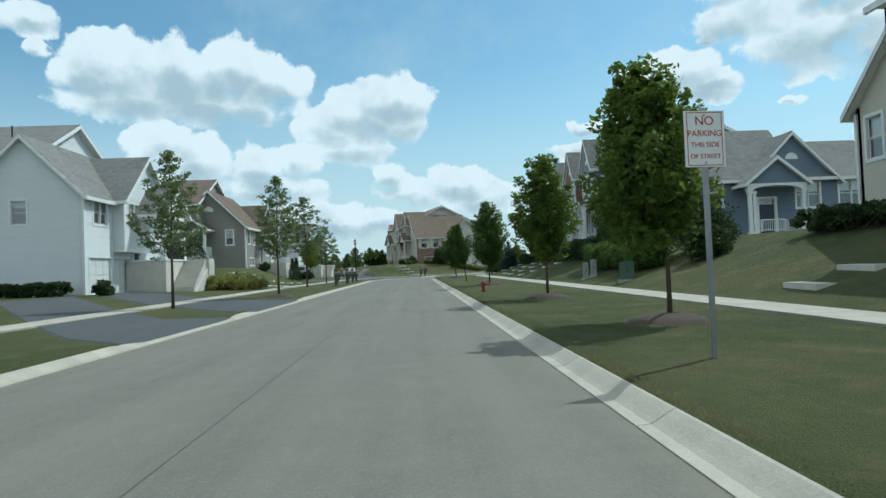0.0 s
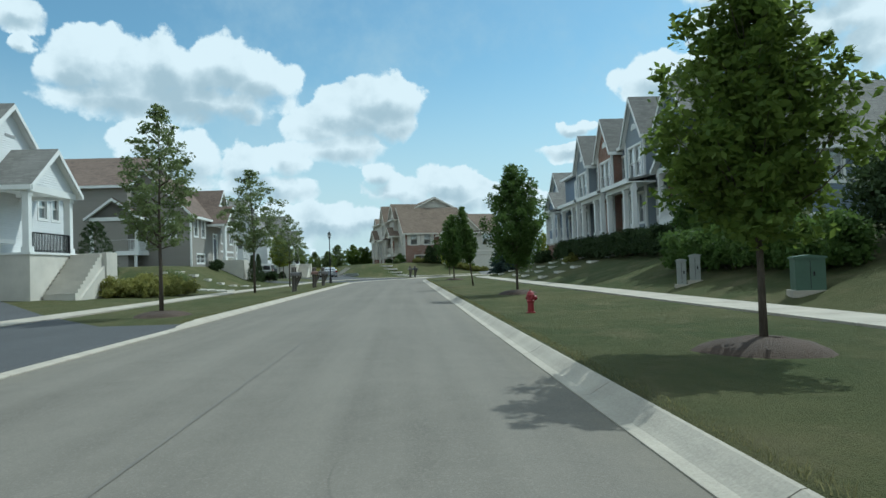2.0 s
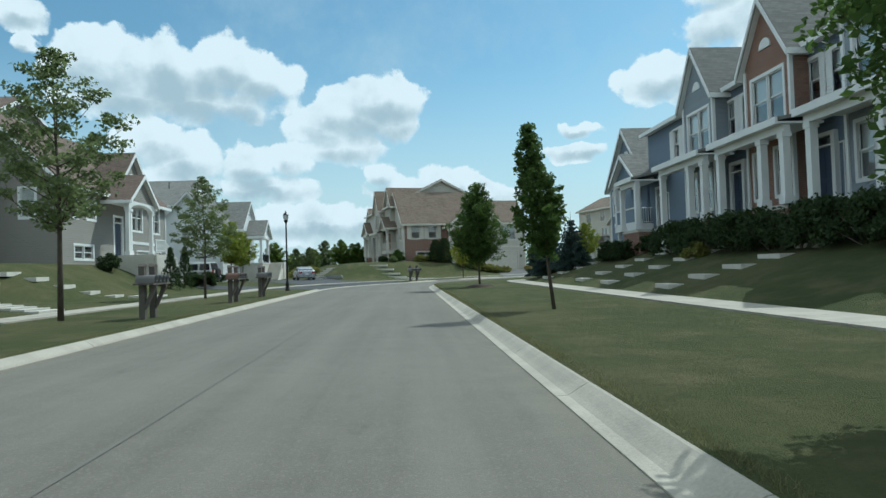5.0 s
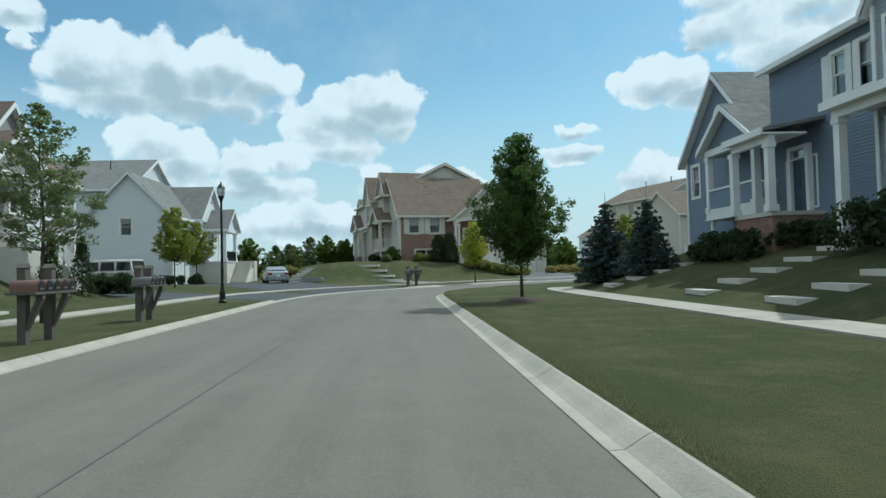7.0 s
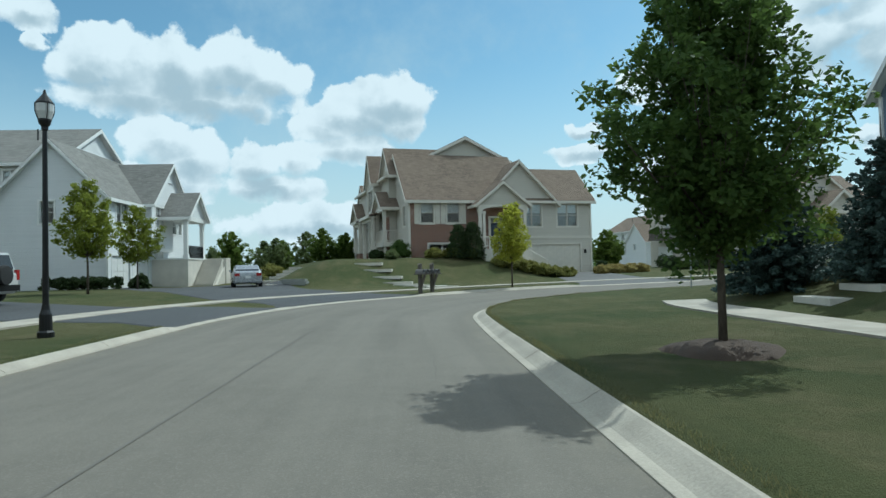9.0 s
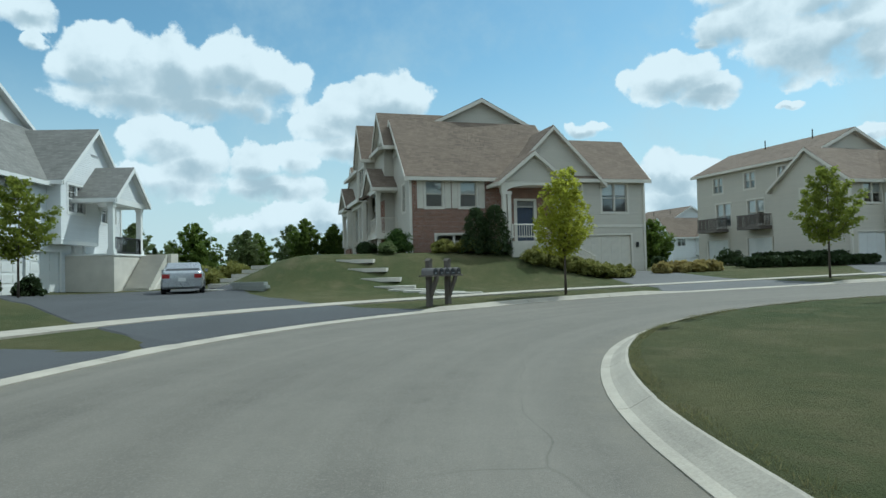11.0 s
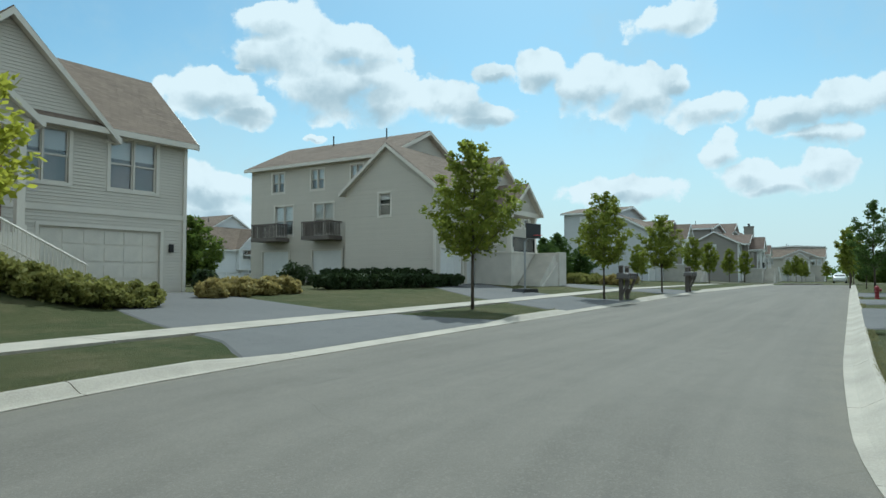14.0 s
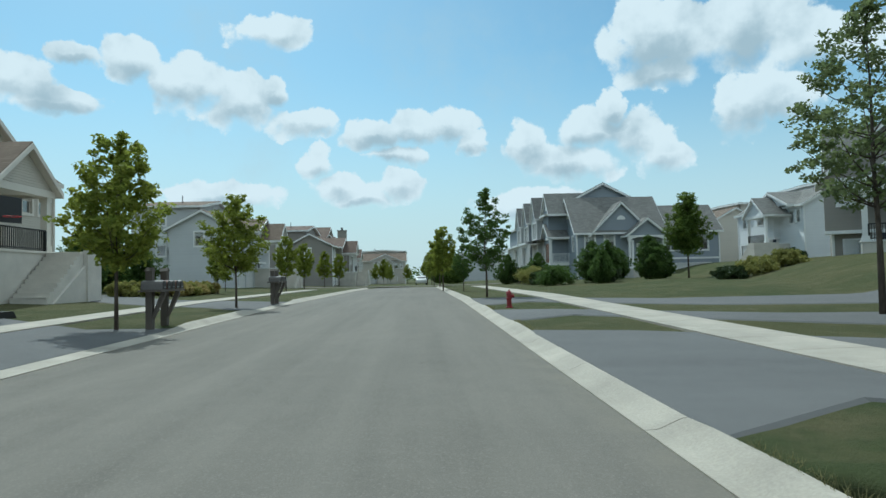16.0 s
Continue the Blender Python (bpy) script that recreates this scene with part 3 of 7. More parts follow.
# driveways: from and to along the road, side, the two far corners, label
DRIVE_PLAN = [
    (13.5, 18.5, -1, ((-19.0, 30.0), (-19.0, 36.5)), "dark asphalt driveway beside the lawn"),
    (22.5, 29.5, -1, ((-19.0, 39.0), (-19.0, 45.0)), "dark asphalt driveway up to a white garage"),
    (84.9, 90.6, -1, ((-18.6, 103.5), (-12.4, 112.0)), "wide dark asphalt driveway with a parked car"),
    (78.4, 83.1, -1, ((-18.4, 83.0), (-18.4, 88.5)), "dark asphalt driveway with a parked off-roader"),
    (BEND_END + 1.0, BEND_END + 7.5, -1, ((11.2, 113.6), (15.6, 114.6)), "dark asphalt driveway below the brick house"),
    (BEND_END + 13.5, BEND_END + 19.5, -1, ((29.5, 116.6), (35.5, 118.2)), "grey asphalt driveway to a cream garage"),
    (BEND_END + 28.0, BEND_END + 33.0, -1, ((43.0, 122.0), (48.0, 123.4)), "grey asphalt driveway between street trees"),
    (110.3, 116.4, 1, (street_two(104.8, 13), street_two(110.5, 13)), "dark asphalt driveway across the pavement"),
    (120.6, 122.8, 1, (street_two(112.0, 14), street_two(115.5, 14)), "grey asphalt driveway across the pavement"),
    (127.2, 130.6, 1, (street_two(116.5, 16), street_two(121.0, 16)), "grey asphalt driveway beyond the hydrant"),
]
DRIVES.extend((a, b, side) for a, b, side, _, _ in DRIVE_PLAN)
build_ground()


def driveway(s0, s1, side, corners, label):
    """Asphalt from the kerb out to the two far corners (first the one on the s0 side)."""
    flare = 0.9
    form, n = Form(), 14
    rows = [[at_road(s0 - flare + (s1 - s0 + 2 * flare) * j / n, side * (HALF + 0.003)) for j in range(n + 1)],
            [at_road(s0 + (s1 - s0) * j / n, side * (HALF + 1.6)) for j in range(n + 1)]]
    last = rows[-1]
    ends = [(corners[0][0] + (corners[1][0] - corners[0][0]) * j / n, corners[0][1] + (corners[1][1] - corners[0][1]) * j / n) for j in range(n + 1)]
    for k in range(1, 41):
        rows.append([(p[0] + (q[0] - p[0]) * k / 40, p[1] + (q[1] - p[1]) * k / 40) for p, q in zip(last, ends)])
    for row in rows:
        form.v += [(x, y, ground(x, y) + 0.014) for x, y in row]
    for i in range(len(rows) - 1):
        for j in range(n):
            a = i * (n + 1) + j
            form.f.append((a, a + 1, a + n + 2, a + n + 1) if side > 0 else (a + n + 1, a + n + 2, a + 1, a))
    rim = [j for j in range(n + 1)] + [i * (n + 1) + n for i in range(1, len(rows))] + [(len(rows) - 1) * (n + 1) + j for j in range(n - 1, -1, -1)] + [i * (n + 1) for i in range(len(rows) - 2, 0, -1)]
    k = len(form.v)
    for j, i in enumerate(rim):
        p, q = form.v[rim[j - 1]], form.v[rim[(j + 1) % len(rim)]]
        ex, ey = q[0] - p[0], q[1] - p[1]
        el = max(1e-6, math.hypot(ex, ey)) * side
        form.v.append((form.v[i][0] - 0.12 * ey / el, form.v[i][1] + 0.12 * ex / el, form.v[i][2] - 0.06))
    form.f += [(rim[i], rim[(i + 1) % len(rim)], k + (i + 1) % len(rim), k + i) for i in range(len(rim))]
    return solo("driveway", form, DRIVE_PALE if s0 > BEND_END else DRIVE, label, "driveway", "structure")


for plan_row in DRIVE_PLAN:
    driveway(*plan_row)


def kerb_height(s, side):
    """Full height, eased down to a lip where a driveway crosses."""
    h = 0.13
    for a, b, q in DRIVES:
        if q == side:
            h = min(h, 0.13 - kerb_dip(a, side) * float(smooth(s, a - 1.5, a - 0.5) * (1 - smooth(s, b + 0.5, b + 1.5))))
    return h


def kerb_line(side):
    top = thing("kerb", pose(0, 0, 0), "pale concrete kerb and gutter along the asphalt", "kerb", kind="structure")
    s = -40.0
    while s < S_END - 3:
        f, k, n = Form(), 8, 4
        for i in range(n + 1):
            q = s + 0.006 + 2.988 * i / n
            h = kerb_height(q, side)
            g = 3.42 if side > 0 else 3.55 - 0.13 * float(ease(q, 76, 86))
            for d, z in ((g, -0.2), (g, 0.012), (max(3.53, g + 0.01), 0.018), (3.58, 0.02 + h * 0.18), (3.66, h * 0.72), (3.72, h * 0.97), (HALF, h + 0.004), (HALF, -0.25)):
                x, y = at_road(q, side * d)
                f.v.append((x, y, z + float(grade(x, y))))
        for i in range(n):
            f.f += [(i * k + j, i * k + j + 1, i * k + j + k + 1, i * k + j + k) for j in range(k - 1)]
        f.f += [tuple(range(k)), tuple(n * k + j for j in range(k))]
        if side < 0:
            f.f = [tuple(reversed(q)) for q in f.f]
        part("kerb_section", f, CONCRETE, top)
        s += 3.0
    return top


kerb_line(1)
kerb_line(-1)


def walkway(side, near, wide, s0, s1):
    """Slabs beside the road; near gives the offset of their kerbward edge along the way."""
    top = thing("pavement", pose(0, 0, 0), "pale concrete pavement slabs between lawn strips", "pavement", kind="structure")
    s = s0
    while s < s1:
        e = s + 1.5
        form = Form()
        for q in (s + 0.006, e - 0.006):
            for d in (near(q), near(q) + wide):
                x, y = at_road(q, side * d)
                z = ground(x, y) + 0.034
                form.v += [(x, y, z), (x, y, z - 0.12)]
        form.f = [(0, 2, 6, 4), (1, 5, 7, 3), (0, 1, 3, 2), (4, 6, 7, 5), (0, 4, 5, 1), (2, 3, 7, 6)]
        part("slab", form, CONCRETE, top)
        s = e


walkway(1, lambda s: 8.7, 1.2, -20, 83)
walkway(-1, lambda s: 8.2 - 0.8 * float(smooth(s, 50, 80)) - 0.6 * float(smooth(s, 80, BEND_END)), 1.2, -20, BEND_END + 60)
walkway(1, lambda s: 6.3, 1.2, BEND_END + 4, BEND_END + 62)

# ---- house kit ----
TRIM = WHITE      # the trim paint of the house that is being built
LAP = False        # lap boards as real relief on the houses near the camera


def lap_rows(f, z0, z1, span):
    """Overlapping boards 0.115 m high from z0 to z1; span gives the ends at a height."""
    z = z0
    while z < z1 - 1e-4:
        e = min((math.floor(z / 0.115 + 1e-4) + 1) * 0.115, z1)
        (a, b), (c, d) = span(z), span(e)
        f.add([(a, 0, z), (b, 0, z), (b, -0.016, z), (a, -0.016, z), (d, 0, e), (c, 0, e)], [(0, 3, 2, 1), (3, 5, 4, 2)])
        z = e


def wall_form(length, z0, z1, openings=(), thick=0.22, gable=None, flat=False):
    """A wall along x, outside at y = 0, inside at y = thick; openings are (x0, x1, z0, z1); gable is (x of the apex, z of the apex)."""
    f = Form()
    us = sorted({0.0, length, *[q for o in openings for q in o[:2]]})
    vs = sorted({z0, z1, *[min(max(q, z0), z1) for o in openings for q in o[2:]]})
    for a, b in zip(us, us[1:]):
        for c, d in zip(vs, vs[1:]):
            mx, mz = (a + b) / 2, (c + d) / 2
            if any(o[0] < mx < o[1] and o[2] < mz < o[3] for o in openings):
                continue
            if LAP and not flat:
                lap_rows(f, c, d, lambda z: (a, b))
            else:
                f.add([(a, 0, c), (b, 0, c), (b, 0, d), (a, 0, d)], [(0, 1, 2, 3)])
            f.add([(a, thick, c), (b, thick, c), (b, thick, d), (a, thick, d)], [(3, 2, 1, 0)])
    for a, b, c, d in openings:
        c, d = max(c, z0), min(d, z1)
        if d > c:
            v = [(x, y, z) for x, z in ((a, c), (b, c), (b, d), (a, d)) for y in (0, thick)]
            f.add(v, [(0, 1, 3, 2), (2, 3, 5, 4), (4, 5, 7, 6), (6, 7, 1, 0)])
    f.add([(0, 0, z0), (0, thick, z0), (0, thick, z1), (0, 0, z1)], [(0, 3, 2, 1)])
    f.add([(length, 0, z0), (length, thick, z0), (length, thick, z1), (length, 0, z1)], [(0, 1, 2, 3)])
    if gable:
        f.prism([(0, z1), (length, z1), (gable[0], gable[1])], 0, thick)
        if LAP and not flat:
            up = gable[1] - z1
            lap_rows(f, z1, gable[1] - 0.02, lambda z: (gable[0] * (z - z1) / up, length + (gable[0] - length) * (z - z1) / up))
    else:
        f.add([(0, 0, z1), (length, 0, z1), (length, thick, z1), (0, thick, z1)], [(0, 1, 2, 3)])
    return f


def edge(p0, p1):
    """The frame of a wall from p0 to p1: x along it, y inward (to the left), z up."""
    a = math.degrees(math.atan2(p1[1] - p0[1], p1[0] - p0[0]))
    return pose(p0[0], p0[1], 0, 0, 0, a), math.hypot(p1[0] - p0[0], p1[1] - p0[1])


SHARED = {}


def shared(key, make):
    if key not in SHARED:
        SHARED[key] = make()
    return SHARED[key]


def ring(x0, x1, z0, z1, w_, y0, y1):
    """A rectangular frame of one piece."""
    f = Form()
    for y in (y0, y1):
        f.v += [(x0, y, z0), (x1, y, z0), (x1, y, z1), (x0, y, z1), (x0 + w_, y, z0 + w_), (x1 - w_, y, z0 + w_), (x1 - w_, y, z1 - w_), (x0 + w_, y, z1 - w_)]
    for k in range(4):
        n = (k + 1) % 4
        f.f += [(k, n, n + 4, k + 4), (k + 8, k + 12, n + 12, n + 8), (k, k + 8, n + 8, n), (k + 4, n + 4, n + 12, k + 12)]
    return f


def window(house, m, o, bars=0, blind=0.55, twin=False, trim=None):
    """A sash window in the opening o = (x0, x1, z0, z1) of the wall with frame m."""
    w_, h = round(o[1] - o[0], 3), round(o[3] - o[2], 3)
    trim = trim or TRIM

    key = ("win", w_, h, bars, twin, trim.name)
    casing = shared((key, "casing"), lambda: ring(-0.11, w_ + 0.11, -0.11, h + 0.11, 0.13, -0.035, 0.05).mesh("window", trim))
    win = part("window", casing, None, house, m=m @ Matrix.Translation((o[0], 0, o[2])))
    halves = ((0.02, w_ / 2 - 0.02), (w_ / 2 + 0.02, w_ - 0.02)) if twin else ((0.02, w_ - 0.02),)
    if twin:
        part("mullion", shared((key, "mullion"), lambda: Form().box(w_ / 2 - 0.03, w_ / 2 + 0.03, -0.02, 0.1, 0.022, h - 0.022).mesh("mullion", trim)), None, win)
    for a, b in halves:
        for z0, z1, yy in ((0.02, h / 2 + 0.02, 0.076), (h / 2 - 0.02, h - 0.02, 0.052)):
            part("sash", shared((key, a, z0), lambda: ring(a, b, z0, z1, 0.05, yy, yy + 0.022).mesh("sash", trim)), None, win)
        if bars:
            part("glazing_bar", shared((key, a, "bar"), lambda: Form().box((a + b) / 2 - 0.012, (a + b) / 2 + 0.012, 0.054, 0.072, 0.07, h - 0.07).mesh("glazing_bar", trim)), None, win)
            for zb in (h * 0.25, h * 0.75):
                part("glazing_bar", shared((key, a, zb), lambda: Form().box(a + 0.05, b - 0.05, 0.056, 0.070, zb - 0.012, zb + 0.012).mesh("glazing_bar", trim)), None, win)
    pane = part("pane", shared(("pane", w_, h), lambda: Form().box(0.03, w_ - 0.03, 0.101, 0.106, 0.03, h - 0.03).mesh("pane", GLASS)), None, win)
    pane.visible_shadow = False
    if blind:
        part("blind", shared(("blind", w_, h, blind), lambda: Form().box(0.03, w_ - 0.03, 0.14, 0.15, h * (1 - blind), h - 0.01).mesh("blind", BLIND)), None, win, "pale drawn blind")
    return win


def shutters(house, m, o, mat):
    for a, b in ((o[0] - 0.5, o[0] - 0.13), (o[1] + 0.13, o[1] + 0.5)):
        f = Form().box(a, b, -0.04, 0.0, o[2] - 0.05, o[3] + 0.05)
        for k in range(12):
            z = o[2] + (o[3] - o[2]) * (k + 0.5) / 12
            f.box(a + 0.05, b - 0.05, -0.055, -0.04, z - 0.035, z + 0.02)
        part("shutter", f, mat, house, "", m)


def garage_door(house, m, o, mat=None):
    w_, h = round(o[1] - o[0], 3), round(o[3] - o[2], 3)

    mat = mat or DOORWHITE
    g = part("garage_door", shared(("gar", w_, h, mat.name), lambda: Form().box(-0.02, w_ + 0.02, 0.10, 0.16, 0, h + 0.02).mesh("garage_door", mat)), None, house, m=m @ Matrix.Translation((o[0], 0, o[2])))
    nx = max(3, round(w_ / 0.75))
    pw, ph = w_ / nx, h / 4
    panel = shared(("panel", pw, ph, mat.name), lambda: Form().prism([(0.06, 0.07), (pw - 0.06, 0.07), (pw - 0.06, ph - 0.07), (0.06, ph - 0.07)], 0.078, 0.099).mesh("panel", mat))
    for i in range(nx):
        for j in range(4):
            part("panel", panel, None, g, m=Matrix.Translation((pw * i, 0, ph * j)))
    part("door_trim", Form().prism([(-0.12, 0), (0, 0), (0, h), (w_, h), (w_, 0), (w_ + 0.12, 0), (w_ + 0.12, h + 0.12), (-0.12, h + 0.12)], -0.03, 0.02), TRIM, g)
    return g


def front_door(house, m, o, mat):
    w_, h = o[1] - o[0], o[3] - o[2]
    d = Form().box(0.06, w_ - 0.06, 0.08, 0.13, 0, h * 0.84)
    for x0, x1 in ((0.16, w_ / 2 - 0.04), (w_ / 2 + 0.04, w_ - 0.16)):
        for z0, z1 in ((0.15, 0.75), (0.9, h * 0.84 - 0.15)):
            d.box(x0, x1, 0.065, 0.08, z0, z1)
    door = part("door", d, mat, house, "", m @ Matrix.Translation((o[0], 0, o[2])))
    c = Form()
    for x0, x1, z0, z1 in ((-0.14, 0.05, 0, h + 0.14), (w_ - 0.05, w_ + 0.14, 0, h + 0.14), (0.05, w_ - 0.05, h, h + 0.14), (0.05, w_ - 0.05, h * 0.85, h * 0.87)):
        c.box(x0, x1, -0.04, 0.13, z0, z1)
    part("door_frame", c, TRIM, door)
    part("transom_pane", Form().box(0.05, w_ - 0.05, 0.08, 0.09, h * 0.87, h), GLASS, door)
    part("door_knob", Form().lathe([(0.03, 0.0), (0.035, 0.03), (0.02, 0.06)], 8, pose(w_ - 0.14, 0.075, 1.0, 90)), BLACK, door)
    return door


def gable_roof(house, x0, x1, y0, y1, eave, ridge, along, mat, over=0.35, trim=True, t=0.16, name="roof"):
    """A gable roof over a box; along is the ridge's axis, 'x' or 'y'."""
    f = Form()
    if along == "x":
        a0, a1, b0, b1 = x0, x1, y0, y1
        m = Matrix.Identity(4)
    else:
        a0, a1, b0, b1 = y0, y1, -x1, -x0
        m = pose(0, 0, 0, 0, 0, 90)
    half = (b1 - b0) / 2
    mid, pitch = (b0 + b1) / 2, (ridge - eave) / half
    o0, o1 = a0 - over, a1 + over
    drop = over * pitch
    # across the ridge: y, z
    sec = [(b0 - over, eave - drop), (mid, ridge), (b1 + over, eave - drop), (b1 + over, eave - drop + t), (mid, ridge + t * 1.25), (b0 - over, eave - drop + t)]
    turn = m @ pose(0, 0, 0, 0, 0, 90)
    left = [sec[0], sec[1], sec[4], sec[5]]
    rightside = [sec[1], sec[2], sec[3], sec[4]]
    for s_ in (left, rightside):
        f.prism(s_, -o1, -o0, turn)
    roof = part(name, f, mat, house)
    if trim:
        for s_ in ([(sec[0][0] + 0.012, sec[0][1] - 0.03), (mid, ridge - 0.038), (mid, ridge - 0.008), (sec[0][0] + 0.012, sec[0][1] - 0.004)], [(mid, ridge - 0.038), (sec[2][0] - 0.012, sec[2][1] - 0.03), (sec[2][0] - 0.012, sec[2][1] - 0.004), (mid, ridge - 0.008)]):
            part("roof_lining", Form().prism(s_, -o1 + 0.055, -o0 - 0.055, turn), TRIM, roof)
        for q in (-o1, -o0):
            e = 0.05 if q == -o0 else -0.05
            lo, hi = sorted((q, q + e))
            for s_ in ([(sec[0][0], sec[0][1] - 0.1), (mid, ridge - 0.1), (mid, ridge + t * 0.9), (sec[5][0], sec[5][1] - 0.02)], [(mid, ridge - 0.1), (sec[2][0], sec[2][1] - 0.1), (sec[3][0], sec[3][1] - 0.02), (mid, ridge + t * 0.9)]):
                part("rake_board", Form().prism(s_, lo + (0.001 if e < 0 else 0), hi, turn), TRIM, roof)
        for yb in (sec[0][0] - 0.09, sec[2][0] - 0.01):
            part("gutter", Form().box(o0, o1, yb, yb + 0.1, eave - drop - 0.08, eave - drop + t - 0.03, m), TRIM, roof)
        # boxed soffit under each eave
        for ya, yb in ((b0 - over + 0.02, b0), (b1, b1 + over - 0.02)):
            part("soffit", Form().box(a0 - 0.02, a1 + 0.02, ya, yb, eave - drop - 0.04, eave - drop - 0.005, m), TRIM, roof)
    return roof


def half_round(house, m, x, z, r=0.55):
    """A half-round gable vent."""
    f = Form().prism([(x + r * math.cos(a), z + r * math.sin(a)) for a in np.linspace(0, math.pi, 13)], -0.05, 0.0)
    part("gable_vent", f, TRIM, house, "white half-round gable vent", m)


def shell(house, x0, x1, y0, y1, z0, z1, mat, openings=None, gables=None, sides="fblr"):
    """Four walls of a box: f front (y0), r right (x1), b back (y1), l left (x0). Returns the frames by side."""
    corners = {"f": ((x0, y0), (x1, y0)), "r": ((x1, y0), (x1, y1)), "b": ((x1, y1), (x0, y1)), "l": ((x0, y1), (x0, y0))}
    out = {}
    for k in sides:
        m, length = edge(*corners[k])
        op = (openings or {}).get(k, ())
        form = wall_form(length, z0, z1, op, gable=(gables or {}).get(k))
        part("wall", form, mat, house, m=m)
        out[k] = m
    return out


def corner_boards(house, pts, z0, z1):
    for x, y in pts:
        part("corner_board", Form().box(x - 0.07, x + 0.07, y - 0.07, y + 0.07, z0, z1), TRIM, house)


def column(house, x, y, z0, z1, w_=0.13, name="column"):
    f = Form().box(x - w_, x + w_, y - w_, y + w_, z0, z1)
    f.box(x - w_ - 0.05, x + w_ + 0.05, y - w_ - 0.05, y + w_ + 0.05, z0, z0 + 0.25)
    f.box(x - w_ - 0.04, x + w_ + 0.04, y - w_ - 0.04, y + w_ + 0.04, z1 - 0.18, z1)
    return part(name, f, TRIM, house)


def railing(house, p, q, z, h=0.95, step=0.13, mat=None, z2=None):
    """Rail with balusters from p to q; z2 is the foot's height at q where it climbs."""
    p, q = Vector((*p, z)), Vector((*q, z if z2 is None else z2))
    mat = mat or TRIM
    rail = part("railing", Form().tube([p + Vector((0, 0, h)), q + Vector((0, 0, h))], [0.035, 0.035], 6), mat, house)
    part("foot_rail", Form().tube([p + Vector((0, 0, 0.1)), q + Vector((0, 0, 0.1))], [0.025, 0.025], 6), mat, rail)
    n = max(2, int((q - p).length / step))
    for k in range(n + 1):
        wd = 0.045 if k in (0, n) else 0.016
        me = shared(("baluster", wd, h, mat.name), lambda: Form().box(-wd, wd, -wd, wd, 0, h).mesh("baluster", mat))
        part("baluster", me, None, rail, m=Matrix.Translation(p.lerp(q, k / n)))
    return rail


def stairs(house, x0, x1, y0, y1, z0, z1, n, mat, axis_="x"):
    """Steps that climb from x0 to x1 (or y0 to y1), each a block of its own."""
    for k in range(n):
        zt = z0 + (z1 - z0) * (k + 1) / n
        if axis_ == "x":
            a, b = x0 + (x1 - x0) * k / n, x0 + (x1 - x0) * (k + 1) / n
            part("step", Form().box(min(a, b), max(a, b), y0, y1, z0 - 0.3, zt).box(min(a, b) - 0.02, max(a, b), y0, y1, zt, zt + 0.03), mat, house)
        else:
            a, b = y0 + (y1 - y0) * k / n, y0 + (y1 - y0) * (k + 1) / n
            part("step", Form().box(x0, x1, min(a, b), max(a, b), z0 - 0.3, zt), mat, house)


def balcony(house, y0, y1, x1, out, floor, top, roof_mat, mat, solid=False):
    """A roofed balcony on the left side wall (at x = x1), y0 to y1, reaching `out` metres outward."""
    x0 = x1 - out
    part("balcony_floor", Form().box(x0, x1, y0, y1, floor - 0.32, floor).box(x0 - 0.04, x1, y0 - 0.04, y1 + 0.04, floor - 0.36, floor - 0.32), TRIM, house)
    for yy in (y0 + 0.15, y1 - 0.15):
        column(house, x0 + 0.15, yy, floor, top)
    if solid:
        part("parapet", Form().box(x0 + 0.06, x0 + 0.2, y0 + 0.3, y1 - 0.3, floor + 0.002, floor + 0.95), mat, house)
        part("parapet_cap", Form().box(x0 + 0.02, x0 + 0.24, y0 + 0.29, y1 - 0.29, floor + 0.952, floor + 1.04).box(x0 + 0.03, x0 + 0.058, y0 + 0.29, y1 - 0.29, floor + 0.01, floor + 0.14), TRIM, house)
    else:
        railing(house, (x0 + 0.12, y0 + 0.3), (x0 + 0.12, y1 - 0.3), floor)
    for yy in (y0 + 0.12, y1 - 0.12):
        railing(house, (x0 + 0.3, yy), (x1, yy), floor)
    for yy in (y0 + 0.3, y1 - 0.3):
        part("post", Form().box(x0 + 0.1, x0 + 0.3, yy - 0.1, yy + 0.1, 1.0, floor - 0.36), TRIM, house)
    part("beam", Form().box(x0, x0 + 0.28, y0, y1, top, top + 0.3).box(x0 + 0.28, x1, y0, y0 + 0.28, top, top + 0.3).box(x0 + 0.28, x1, y1 - 0.28, y1, top, top + 0.3), TRIM, house)
    w_ = y1 - y0
    part("wall", wall_form(w_, top + 0.3, top + 0.32, gable=(w_ / 2, top + 0.3 + w_ * 0.33)), mat, house, m=edge((x0 + 0.1, y1), (x0 + 0.1, y0))[0])
    gable_roof(house, x0, x1 + 0.1, y0, y1, top + 0.32, top + 0.32 + w_ * 0.36, "x", roof_mat, 0.25)


